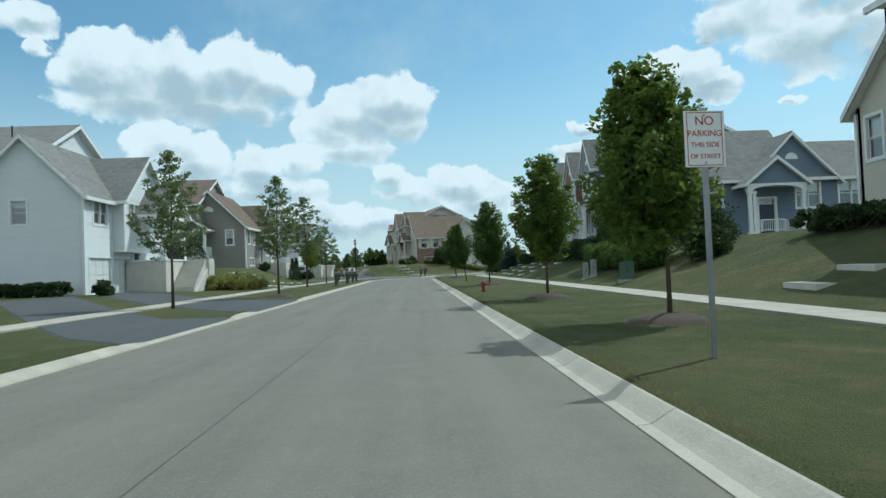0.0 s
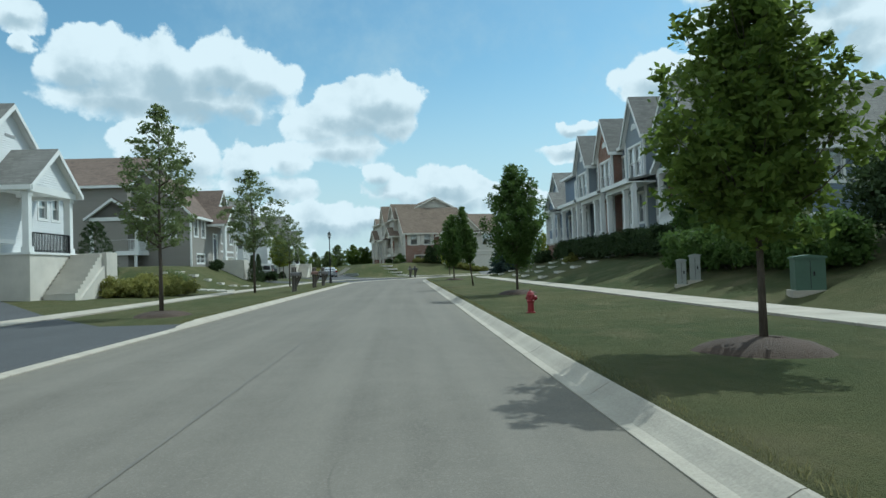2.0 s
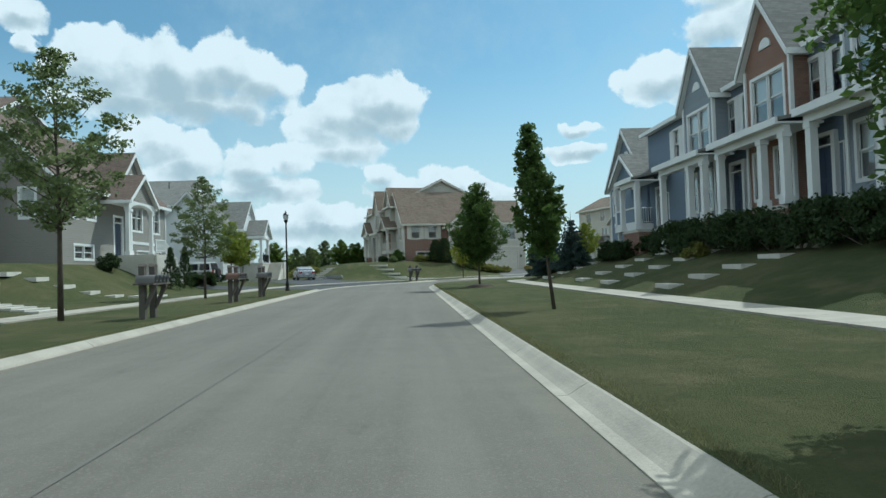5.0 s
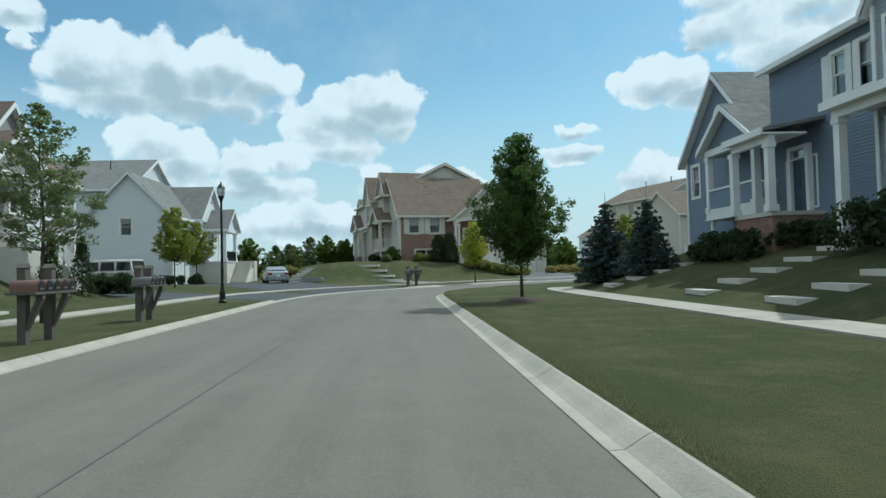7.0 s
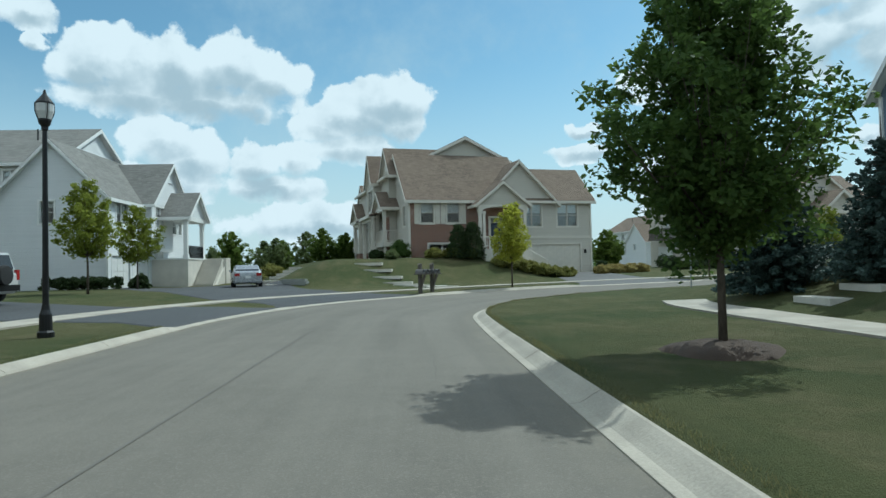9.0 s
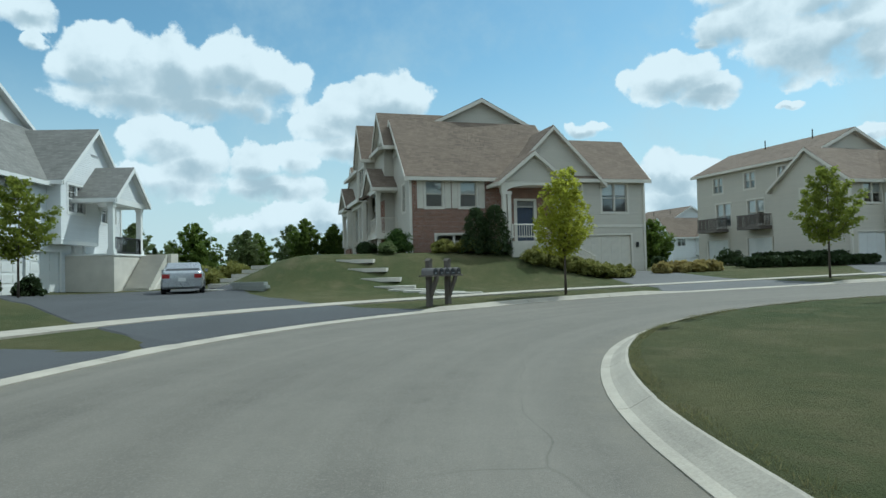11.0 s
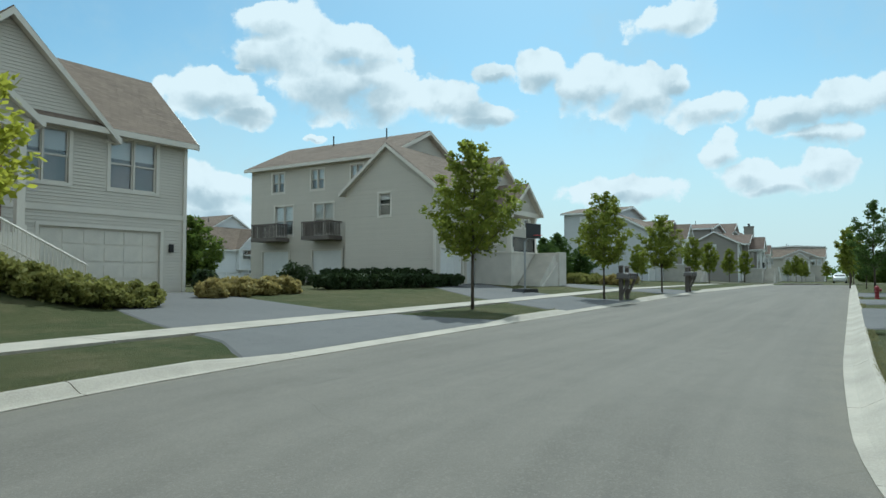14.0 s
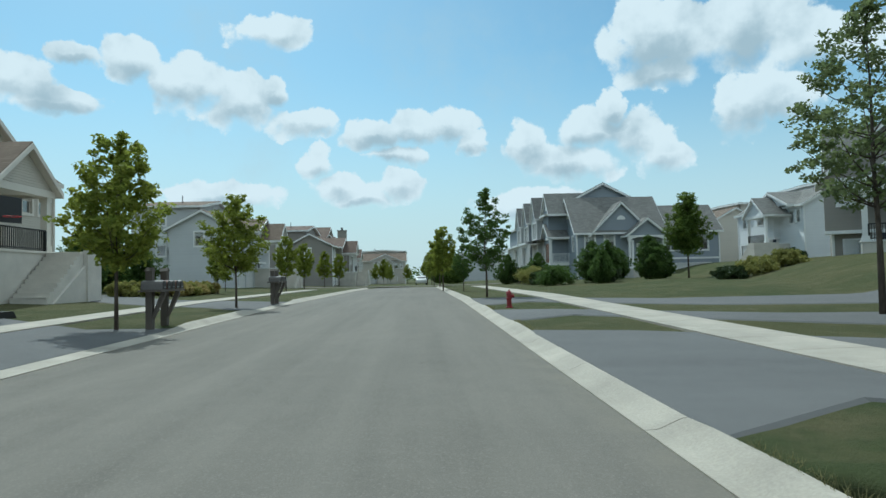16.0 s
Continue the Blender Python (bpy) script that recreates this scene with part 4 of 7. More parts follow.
def entry_porch(house, a, p0, p1, p2, wall_m, y1, roofm, deep=2.0):
    """A door between p0 and p1 under a shallow porch roof that runs on to p2; the wall stands at x = a."""
    part("porch_base", Form().box(a - deep + 0.05, a - 0.003, p0 + 0.05, p1 - 0.05, 1.2, 2.9), BRICK, house, "brown brick porch base")
    part("porch_floor", Form().box(a - deep, a - 0.003, p0, p1, 2.9, 3.05), STEP, house)
    part("porch_roof", Form().prism([(a - deep - 0.35, 5.86), (a - 0.003, 6.30), (a - 0.003, 6.42), (a - deep - 0.35, 5.98)], p0 - 0.2, p2), roofm, house)
    part("porch_fascia", Form().box(a - deep - 0.43, a - deep - 0.352, p0 - 0.2, p2, 5.74, 5.99), TRIM, house)
    part("porch_ceiling", Form().box(a - deep - 0.35, a - 0.72, p0 - 0.18, p2 - 0.02, 5.76, 5.83), TRIM, house)
    part("porch_beam", Form().box(a - deep - 0.1, a - deep + 0.14, p0 - 0.1, p2 - 0.1, 5.5, 5.75), TRIM, house)
    spots = [p0 + 0.08, p1 - 0.08] + ([p2 - 0.3] if p2 > p1 + 0.5 else [])
    for yy in spots:
        column(house, a - deep + 0.02, yy, 3.05 if yy < p1 else 1.7, 5.5, 0.13)
    q = (p0 + p1) / 2
    front_door(house, wall_m @ Matrix.Translation((0, -0.14, 0)), (y1 - q - 0.5, y1 - q + 0.5, 3.05, 5.45), BLUEDOOR)
    for s_ in (-0.78, 0.78):
        part("side_light", ring(y1 - q + s_ - 0.17, y1 - q + s_ + 0.17, 3.2, 5.15, 0.06, -0.05, -0.003), TRIM, house, m=wall_m)


def row_house(at, pal, main=(-2.1, 10.5), length=37.0, dz=0.0, label="", chimney=False, bays=True, far_at=0.0, perch=(3.6, 7.6, 2.2), first=6.0):
    """A long terrace: a lower front block with porch and garage, taller units behind it with their own porches, and a lower block at the far end."""
    global TRIM, LAP
    LAP = pal.get("lap", False)
    TRIM = pal.get("trim", WHITE)
    x, y, rz = at
    h = thing("terrace_house", pose(x, y, dz, 0, 0, rz), label, "house", "terraces along the street")
    wallm, low, roofm, shut = pal["wall"], pal["low"], pal["roof"], pal["shutter"]
    eave, ridge, gs = 6.75, 10.6, pal.get("gable_shift", 0.0)
    w1, w2, w3, w4, wl = (0.9, 1.95, 4.8, 6.4), (3.0, 4.05, 4.8, 6.4), (9.3, 11.0, 4.5, 6.35), (12.4, 14.2, 4.5, 6.35), (1.5, 3.7, 2.4, 3.2)
    door, gar = (6.55, 7.75, 2.7, 5.2), (10.1, 14.4, 0.62, 3.05)
    ms = {}
    # front block
    if low is wallm:
        ms["f"] = shell(h, 0, 15.4, 0, 7.8, 0.0, eave, wallm, {"f": (w1, w2, w3, w4, wl, door, gar)}, sides="f")["f"]
    else:
        ms["f"], _ = edge((0, 0), (15.4, 0))
        part("wall", wall_form(9.0, 0.0, 4.7, (wl, (6.55, 7.75, 2.7, 4.7)), flat=True), low, h, "brown brick lower wall", ms["f"])
        part("wall", wall_form(4.9, 4.7, eave, (w1, w2), flat=True), low, h, "brown brick wall between the windows", ms["f"])
        part("wall", wall_form(4.1, 4.7, eave, ((1.65, 2.85, 4.7, 5.2),), flat=True), low, h, "brown brick wall round the door", ms["f"] @ Matrix.Translation((4.9, 0, 0)))
        part("wall", wall_form(6.4, 0.0, eave, [(a - 9.0, b - 9.0, c, d) for a, b, c, d in (w3, w4, gar)]), wallm, h, m=ms["f"] @ Matrix.Translation((9.0, 0, 0)))
    side_op = [] if chimney else [(7.8 - 2.1, 7.8 - 1.3, 4.7, 6.3)]
    walls = shell(h, 0, 15.4, 0.222, 7.8, 0.0, eave, wallm, {"l": side_op}, {"l": (3.9, ridge - 0.05)}, "lb")
    shell(h, 9.5, 15.4, 0.222, 6.0, 0.0, eave, wallm, None, {"r": (2.78, 9.4)}, "rb")
    for o in side_op:
        window(h, walls["l"], o)
    half_round(h, walls["l"], 3.9, 8.4)
    gable_roof(h, 0, 9.4, 0, 7.8, eave, ridge, "x", roofm)
    gable_roof(h, 9.4, 15.4, 0, 6.0, eave, 9.45, "x", roofm)
    corner_boards(h, ((0, 0), (15.4, 0)), 0.1, eave - 0.2)
    window(h, ms["f"], w1, blind=0.5), window(h, ms["f"], w2, blind=0.5)
    if shut:
        shutters(h, ms["f"], w1, shut), shutters(h, ms["f"], w2, shut)
    window(h, ms["f"], w3, twin=True, blind=0.4), window(h, ms["f"], w4, twin=True, blind=0.4), window(h, ms["f"], wl, twin=True, blind=0.0)
    garage_door(h, ms["f"], gar, pal["garage"])
    part("band", Form().box(9.0, 15.4, -0.045, -0.002, 3.55, 3.75), TRIM, h)
    front_door(h, ms["f"], door, BLUEDOOR)
    # cross gable over the door and garage
    part("wall", wall_form(6.4, 6.3, 6.5, gable=(3.2, 9.55)), wallm, h, m=edge((5.8 + gs, -0.14), (12.2 + gs, -0.14))[0])
    if pal.get("fan", True):
        half_round(h, edge((5.8 + gs, -0.145), (12.2 + gs, -0.145))[0], 3.2, 7.9, 0.45)
    gable_roof(h, 5.8 + gs, 12.2 + gs, -0.14, 3.4, 6.45, 9.65, "y", roofm, 0.3)
    # entry porch
    part("wall", wall_form(4.0, 6.05, 6.25, gable=(2.0, 7.75)), wallm, h, m=edge((5.05, -1.55), (9.05, -1.55))[0])
    gable_roof(h, 5.05, 9.05, -1.55, 1.2, 6.2, 7.8, "y", roofm, 0.28)
    arch = [(5.0, 5.55), (5.3, 5.55)] + [(7.05 - 1.75 * math.cos(t), 5.55 + 0.42 * math.sin(t)) for t in np.linspace(0.05, math.pi - 0.05, 11)] + [(8.8, 5.55), (9.1, 5.55), (9.1, 6.1), (5.0, 6.1)]
    part("arch_beam", Form().prism(arch, -1.62, -1.3), TRIM, h)
    part("porch_ceiling", Form().box(5.0, 9.1, -1.3, 0.0, 6.0, 6.08), TRIM, h)
    for cx in (5.2, 5.5, 8.9):
        column(h, cx, -1.45, 2.65, 5.6, 0.11)
    part("porch_floor", Form().box(4.9, 9.3, -1.85, 0.0, 0.4, 2.65), STEP, h)
    part("landing", Form().box(4.9, 6.5, -3.15, -1.853, 0.4, 2.65), STEP, h)
    stairs(h, 9.9, 6.5, -3.15, -1.9, 0.75, 2.65, 10, STEP)
    part("stair_wall", Form().prism([(4.9, 0.3), (10.1, 0.3), (10.1, 0.7), (6.5, 2.6), (4.9, 2.6)], -3.31, -3.17), STEP, h)
    railing(h, (6.5, -3.24), (10.0, -3.24), 2.8, 0.75, z2=0.95)
    railing(h, (4.95, -3.24), (6.5, -3.24), 2.8, 0.75)
    for lx in (9.72, 14.75):
        part("porch_lamp", Form().box(lx, lx + 0.15, -0.12, 0, 2.3, 2.6), BLACK, h)
    # taller units behind
    a, b = main
    y0, y1 = 4.5, length - pal.get("tail", 4.5)
    top, peak = 9.1, 12.35
    ops, n = [], max(1, int((length - 18.0) / first))
    units = [9.4 + first * k for k in range(n)]
    if bays:
        for c in units:
            ops += [(c + 2.4, c + 3.3, 6.9, 8.4), (c + 3.6, c + 4.5, 6.9, 8.4)]
    lops = [(y1 - q[1], y1 - q[0], q[2], q[3]) for q in ops]
    mw = shell(h, a, b, y0, y1, 0.0, top, wallm, {"l": lops}, {"f": ((b - a) / 2, peak - 0.05), "b": ((b - a) / 2, peak - 0.05)})
    for o in lops:
        window(h, mw["l"], o)
    gable_roof(h, a, b, y0, y1, top, peak, "y", roofm)
    if bays:
        # a gable flush with the upper wall, over the balcony
        gm, _ = edge((a - 0.03, 7.2), (a - 0.03, 3.2))
        part("wall", wall_form(4.0, top - 0.3, top - 0.1, gable=(2.0, 11.2)), wallm, h, m=gm)
        half_round(h, gm, 2.0, 9.5, 0.5)
        gable_roof(h, a - 0.03, (a + b) / 2, 3.2, 7.2, top, 11.3, "x", roofm, 0.28)
        for i, c in enumerate(units):
            wm = (pal["bay"], pal.get("bay2", wallm))[i % 2]
            B = 1.55
            o, oo, od = (0.45, 2.65, 6.5, 8.4), (0.4, 1.2, 3.6, 5.4), (1.9, 2.7, 3.6, 5.4)
            bx = a - 0.7
            m, _ = edge((bx, c + B), (bx, c - B))
            part("wall", wall_form(2 * B, 2.0, top, (o, oo, od), gable=(B, 11.25), flat=wm is BRICK), wm, h, m=m)
            for p, q in (((a, c + B), (bx + 0.22, c + B)), ((bx + 0.22, c - B), (a, c - B))):
                mm, ll = edge(p, q)
                part("wall", wall_form(ll, 2.0, top), wm, h, m=mm)
            gable_roof(h, bx, (a + b) / 2, c - B, c + B, top, 11.35, "x", roofm, 0.28)
            window(h, m, o, twin=True), window(h, m, oo), window(h, m, od)
            half_round(h, m, B, 9.45, 0.4)
            corner_boards(h, ((bx, c - B), (bx, c + B)), 2.1, top - 0.2)
            # porch beside the bay, its roof running on before it
            entry_porch(h, a, c - 3.15, c - B - 0.05, c + B + 0.2, mw["l"], y1, roofm, pal.get("porch", 2.0))
        entry_porch(h, a, length - 11.6, length - 9.0, length - 9.0, mw["l"], y1, roofm, pal.get("porch", 2.0))
        for o in lops:
            shutters(h, mw["l"], o, WHITE)
        part("brick_facing", Form().box(a - 0.045, a - 0.004, 4.56, 6.1, 1.6, 5.7), BRICK, h, "brown brick facing")
    balcony(h, perch[0], perch[1], 0.0, perch[2], 3.55, 6.1, roofm, wallm)
    # far end block
    e0, fx, fr = length - 7.2, far_at, 10.25
    eo = [(0.5, 1.35, 4.7, 6.3)]
    far = shell(h, fx, 15.4, e0, length, 0.0, eave, wallm, {"l": eo}, {"l": (3.6, fr - 0.05), "r": (3.6, fr - 0.05)})
    window(h, far["l"], eo[0])
    half_round(h, far["l"], 3.6, 8.3)
    gable_roof(h, fx, 15.4, e0, length, eave, fr, "x", roofm)
    corner_boards(h, ((fx, length),), 0.1, eave - 0.2)
    balcony(h, e0 - 1.6, e0 + 2.6, fx, 1.3, 3.55, 6.1, roofm, wallm, bays)
    if chimney:
        f = Form().prism([(-0.95, 0.5), (-0.002, 0.5), (-0.002, 11.3), (-0.95, 11.3)], 0.5, 2.2)
        ch = part("chimney", f, wallm, h)
        part("chimney_cap", Form().box(-1.03, 0.08, 0.42, 2.28, 11.3, 11.5), wallm, ch)
        part("flue", Form().lathe([(0.2, 11.5), (0.2, 11.85), (0.26, 11.87), (0.26, 12.0), (0.05, 12.08)], 10, pose(-0.5, 1.35, 0)), BLACK, ch)
    return h


def long_stairs(h, out, k):
    """An open flight along the porch's front up to a walled landing."""
    stairs(h, 7.7 + k, 10.4 + k, out - 1.5, out - 0.07, 0.45, 2.5, 11, STEP)
    part("landing", Form().box(10.4 + k, 11.45 + k, out - 1.5, out + 0.9, 0.1, 2.5), STEP, h)
    part("stair_wall", Form().box(11.45 + k, 11.65 + k, out - 1.7, out + 0.9, 0.1, 2.62), STEP, h)
    part("stair_wall", Form().box(10.45 + k, 11.45 + k, out - 1.7, out - 1.5, 0.1, 2.62), STEP, h)
    part("stair_kerb", Form().prism([(7.55 + k, 0.0), (10.45 + k, 0.0), (10.45 + k, 1.95), (7.55 + k, 0.1)], out - 1.62, out - 1.502), STEP, h)


def split_house(at, pal, dz=0.0, label="", depth=17.0, width=13.5, decks=True):
    """A split-level house: a plain gable end, garages below, a bay and a raised porch with side stairs, and a taller block behind."""
    global TRIM, LAP
    LAP = pal.get("lap", False)
    TRIM = pal.get("trim", WHITE)
    x, y, rz = at
    h = thing("split_level_house", pose(x, y, dz, 0, 0, rz), label, "house", "split-level houses along the street")
    wallm, roofm = pal["wall"], pal["roof"]
    g, eave, ridge = 0.55, 6.45, pal.get("ridge", 9.85)
    k = pal.get("slide", 0.0)
    gar1, win1, gar2 = (0.6, 3.2, g, g + 2.15), (1.2, 2.9, 4.75, 6.2), (3.7, 6.3, g, g + 2.15)
    wr1, wr2 = (10.9, 11.7, 4.6, 5.9), (12.2, 12.9, 4.6, 5.9)
    f = shell(h, 0, width, 0, 6.8, 0.0, eave, wallm, {"f": (gar1, win1, gar2, wr1, wr2)}, sides="f")
    end = [(6.8 - 0.222 - 3.9, 6.8 - 0.222 - 3.0, 4.75, 6.15)]
    s = shell(h, 0, width, 0.222, 6.8, 0.0, eave, wallm, {"l": end}, {"l": (3.4, ridge - 0.05), "r": (3.2, ridge - 0.05)}, "lrb")
    window(h, s["l"], end[0], bars=0, blind=0.3)
    gable_roof(h, 0, width, 0, 6.8, eave, ridge, "x", roofm, 0.3)
    corner_boards(h, ((0, 0), (width, 0)), 0.1, eave - 0.2)
    garage_door(h, f["f"], gar1), garage_door(h, f["f"], gar2)
    window(h, f["f"], win1, twin=True), window(h, f["f"], wr1), window(h, f["f"], wr2)
    # bay with its own gable
    bo = (0.7, 2.5, 4.8, 6.3)
    bm, _ = edge((5.1 + k, -0.7), (12.1 + k, -0.7))
    part("wall", wall_form(4.0, 3.3, 6.5, (bo,)), wallm, h, m=bm)
    part("wall", wall_form(7.0, 6.5, 6.55, gable=(3.6, ridge - 0.35)), wallm, h, m=bm)
    for p, q in (((5.1 + k, 0.0), (5.1 + k, -0.478)), ((9.1 + k, -0.478), (9.1 + k, 0.0))):
        mm, ll = edge(p, q)
        part("wall", wall_form(ll, 3.3, 6.5), wallm, h, m=mm)
    part("bay_floor", Form().box(5.1 + k, 9.1 + k, -0.7, 0, 3.1, 3.3), TRIM, h)
    gable_roof(h, 5.1 + k, 12.1 + k, -0.7, 3.4, 6.5, ridge - 0.25, "y", roofm, 0.3)
    window(h, bm, bo, bars=1, twin=True, blind=0.0)
    part("gable_vent", Form().box(3.2, 4.0, -0.03, 0.0, ridge - 1.65, ridge - 1.53), pal["vent"], h, "", bm)
    # raised porch
    px0, px1, out = 6.8 + k, 10.8 + k, -2.6
    pd = pal.get("porch_drop", 0.0)
    part("porch_base", Form().box(px0, px1, out, -0.0, 0.1, 2.5), STEP, h)
    part("porch_floor", Form().box(px0 - 0.06, px1 + 0.06, out - 0.06, 0, 2.5, 2.6), TRIM, h)
    for cx, cy in ((px0 + 0.2, out + 0.2), (px1 - 0.2, out + 0.2)):
        column(h, cx, cy, 2.6, 5.35 - pd, 0.14)
    part("porch_beam", Form().box(px0 - 0.1, px1 + 0.1, out - 0.05, out + 0.4, 5.35 - pd, 5.65 - pd).box(px0 - 0.1, px0 + 0.3, out + 0.4, 0, 5.35 - pd, 5.65 - pd).box(px1 - 0.3, px1 + 0.1, out + 0.4, 0, 5.35 - pd, 5.65 - pd), TRIM, h)
    part("porch_ceiling", Form().box(px0 + 0.3, px1 - 0.3, out + 0.4, 0, 5.5 - pd, 5.56 - pd), TRIM, h)
    part("wall", wall_form(px1 - px0, 5.65 - pd, 5.7 - pd, gable=((px1 - px0) / 2, 7.3 - pd * 1.3)), wallm, h, m=edge((px0, out + 0.02), (px1, out + 0.02))[0])
    gable_roof(h, px0, px1, out, 0.6, 5.7 - pd, 7.4 - pd * 1.3, "y", roofm, 0.28)
    front_door(h, f["f"] @ Matrix.Translation((0, -0.14, 0)), (7.6 + k, 8.6 + k, 2.6, 4.9), pal["door"])
    railing(h, (px0 + 0.35, out + 0.1), (px1 - 0.4, out + 0.1), 2.6, 0.9, mat=BLACK)
    # stairs along the porch's front
    long_stairs(h, out, k)
    # taller block behind
    a, b, y0, y1, top, peak = pal.get("setback", 1.8), pal.get("block", width - 0.2), 4.2, depth, 8.9, pal.get("peak", 12.1)
    side = [(2.2, 3.4, 7.0, 8.4), (6.0, 7.2, 7.0, 8.4), (9.6, 10.6, 7.0, 8.4), (2.5, 4.3, 3.9, 6.0), (6.3, 8.1, 3.9, 6.0)]
    side = [o for o in side if o[1] < y1 - y0 - 0.5]
    mw = shell(h, a, b, y0, y1, 0.0, top, wallm, {"l": side}, {"f": ((b - a) / 2, peak - 0.05), "b": ((b - a) / 2, peak - 0.05)})
    for o in side:
        window(h, mw["l"], o, twin=True, blind=0.5)
    gable_roof(h, a, b, y0, y1, top, peak, "y", roofm)
    if decks:
        for c in (2.7, 7.6):
            m = mw["l"] @ Matrix.Translation((c, 0, 0))
            d = part("deck", Form().box(-1.25, 1.25, -1.3, 0, 3.45, 3.7), pal["deck"], h, "dark weathered wooden deck", m)
            rail = part("deck_rail", Form().box(-1.25, 1.25, -1.3, -1.2, 4.6, 4.68).box(-1.25, -1.15, -1.2, 0, 4.6, 4.68).box(1.15, 1.25, -1.2, 0, 4.6, 4.68), pal["deck"], d)
            slat = shared(("slat", pal["deck"].name), lambda: Form().box(-0.03, 0.03, -0.02, 0.02, 3.7, 4.6).mesh("slat", pal["deck"]))
            for sx, sy in [(-1.2 + 2.4 * j / 18, -1.26) for j in range(19)] + [(e, -1.1 + 0.15 * j) for e in (-1.2, 1.2) for j in range(7)]:
                part("slat", slat, None, rail, m=Matrix.Translation((sx, sy, 0)))
            garage_door(h, mw["l"] @ Matrix.Translation((0, -0.12, 0)), (c - 1.3, c + 1.3, g + 0.05, g + 2.2))
    up = peak - (peak - top) * abs(a + 3.6 - (a + b) / 2) / ((b - a) / 2)
    for yy in (y0 + 3, y0 + 8):
        if yy < y1 - 0.5:
            part("vent_pipe", Form().tube([(a + 3.6, yy, up - 0.2), (a + 3.6, yy, up + 0.95)], [0.05, 0.05], 8), BLACK, h)
    return h


CREAMTRIM = plain("cream_trim", (0.64, 0.60, 0.525), 0.5, 20, 0.06)
TAUPE = siding("taupe_siding", (0.54, 0.505, 0.435))
BEIGE = siding("beige_siding", (0.53, 0.49, 0.415))
BLUE = siding("blue_grey_siding", (0.165, 0.205, 0.262))
SLATE = siding("slate_siding", (0.275, 0.305, 0.335))
GREY = siding("warm_grey_siding", (0.265, 0.245, 0.215))
SNOW = siding("white_siding", (0.68, 0.69, 0.69))
PALE = siding("pale_grey_siding", (0.50, 0.51, 0.51))
BRICK = brickwork("brown_brick", (0.235, 0.118, 0.080))
ROOF_TAN = shingles("tan_shingles", (0.190, 0.148, 0.115))
ROOF_GREY = shingles("grey_shingles", (0.205, 0.200, 0.186))
ROOF_BROWN = shingles("brown_shingles", (0.165, 0.124, 0.102))
BROWN = plain("brown_shutter_paint", (0.150, 0.095, 0.068), 0.55)
CREAM = plain("cream_garage_paint", (0.64, 0.60, 0.52), 0.5)
DECK = plain("deck_wood", (0.150, 0.128, 0.112), 0.8, 18, 0.2)
VENT = plain("vent_grey", (0.3, 0.3, 0.3), 0.6)

row_house(E_AT, dict(lap=True, wall=TAUPE, low=BRICK, roof=ROOF_TAN, shutter=CREAM, garage=CREAM, bay=TAUPE, trim=CREAMTRIM, fan=False, porch=1.1), (-0.6, 12.7), 25.0, 0, "taupe-sided terrace with brown brick base, tan roof and columned porch", perch=(3.6, 7.0, 1.35))
row_house(I_AT, dict(lap=True, tail=8.4, wall=BLUE, low=BLUE, roof=ROOF_GREY, shutter=None, garage=DOORWHITE, bay=SLATE, bay2=BRICK), (-2.1, 10.5), 38.1, 0, "blue-grey terrace with white trim, gabled bays and columned porches", chimney=True, far_at=-1.8, perch=(2.3, 5.8, 2.9))
row_house(B_AT, dict(lap=True, wall=GREY, low=GREY, roof=ROOF_BROWN, shutter=None, garage=CREAM, bay=TAUPE), (-2.1, 10.5), 30.0, 0, "warm grey terrace with brown roof and roofed balcony", bays=False)
row_house((17.1, -13.0, 0), dict(wall=BEIGE, low=BEIGE, roof=ROOF_GREY, shutter=None, garage=CREAM, bay=BEIGE), (-2.1, 10.5), 37.0, 0, "beige-sided terrace with white trim beside the lawn", bays=False)
row_house((86, 95.3, -75), dict(wall=SLATE, low=SLATE, roof=ROOF_GREY, shutter=None, garage=DOORWHITE, bay=PALE, gable_shift=-4.2), (-2.1, 10.5), 40.0, -0.7, "slate-sided terrace with grey roof behind garden trees")
row_house((136.5, 140.5, 15), dict(wall=GREY, low=GREY, roof=ROOF_BROWN, shutter=None, garage=DOORWHITE, bay=BEIGE), (-2.1, 10.5), 30.0, -0.3, "dark grey terrace with a chimney at the street's end", chimney=True, bays=False)
split_house(A_AT, dict(lap=True, slide=-1.4, wall=SNOW, roof=ROOF_GREY, door=BLUEDOOR, deck=DECK, vent=VENT), 0.0, "white-sided split-level house with grey roof and raised porch")
split_house(C_AT, dict(lap=True, wall=SNOW, roof=ROOF_GREY, door=WHITE, deck=DECK, vent=VENT), -0.1, "white-sided split-level house with taupe roof beside a wide driveway")
split_house(F_AT, dict(lap=True, porch_drop=0.4, setback=1.2, block=9.6, peak=10.9, ridge=9.05, slide=-2.0, trim=CREAMTRIM, wall=BEIGE, roof=ROOF_TAN, door=BLUEDOOR, deck=DECK, vent=VENT), 0.35, "cream-sided split-level house with rear decks and tan roof")
split_house((73.2, 127.8, 15), dict(ridge=8.2, peak=9.9, wall=PALE, roof=ROOF_TAN, door=BLUEDOOR, deck=DECK, vent=VENT), 0.3, "pale grey split-level house behind street trees", depth=11.0, decks=False)
split_house((105.8, 131.3, 15), dict(ridge=8.2, peak=9.9, wall=GREY, roof=ROOF_BROWN, door=BLUEDOOR, deck=DECK, vent=VENT), 0.1, "grey split-level house far along the street", depth=11.0, decks=False)
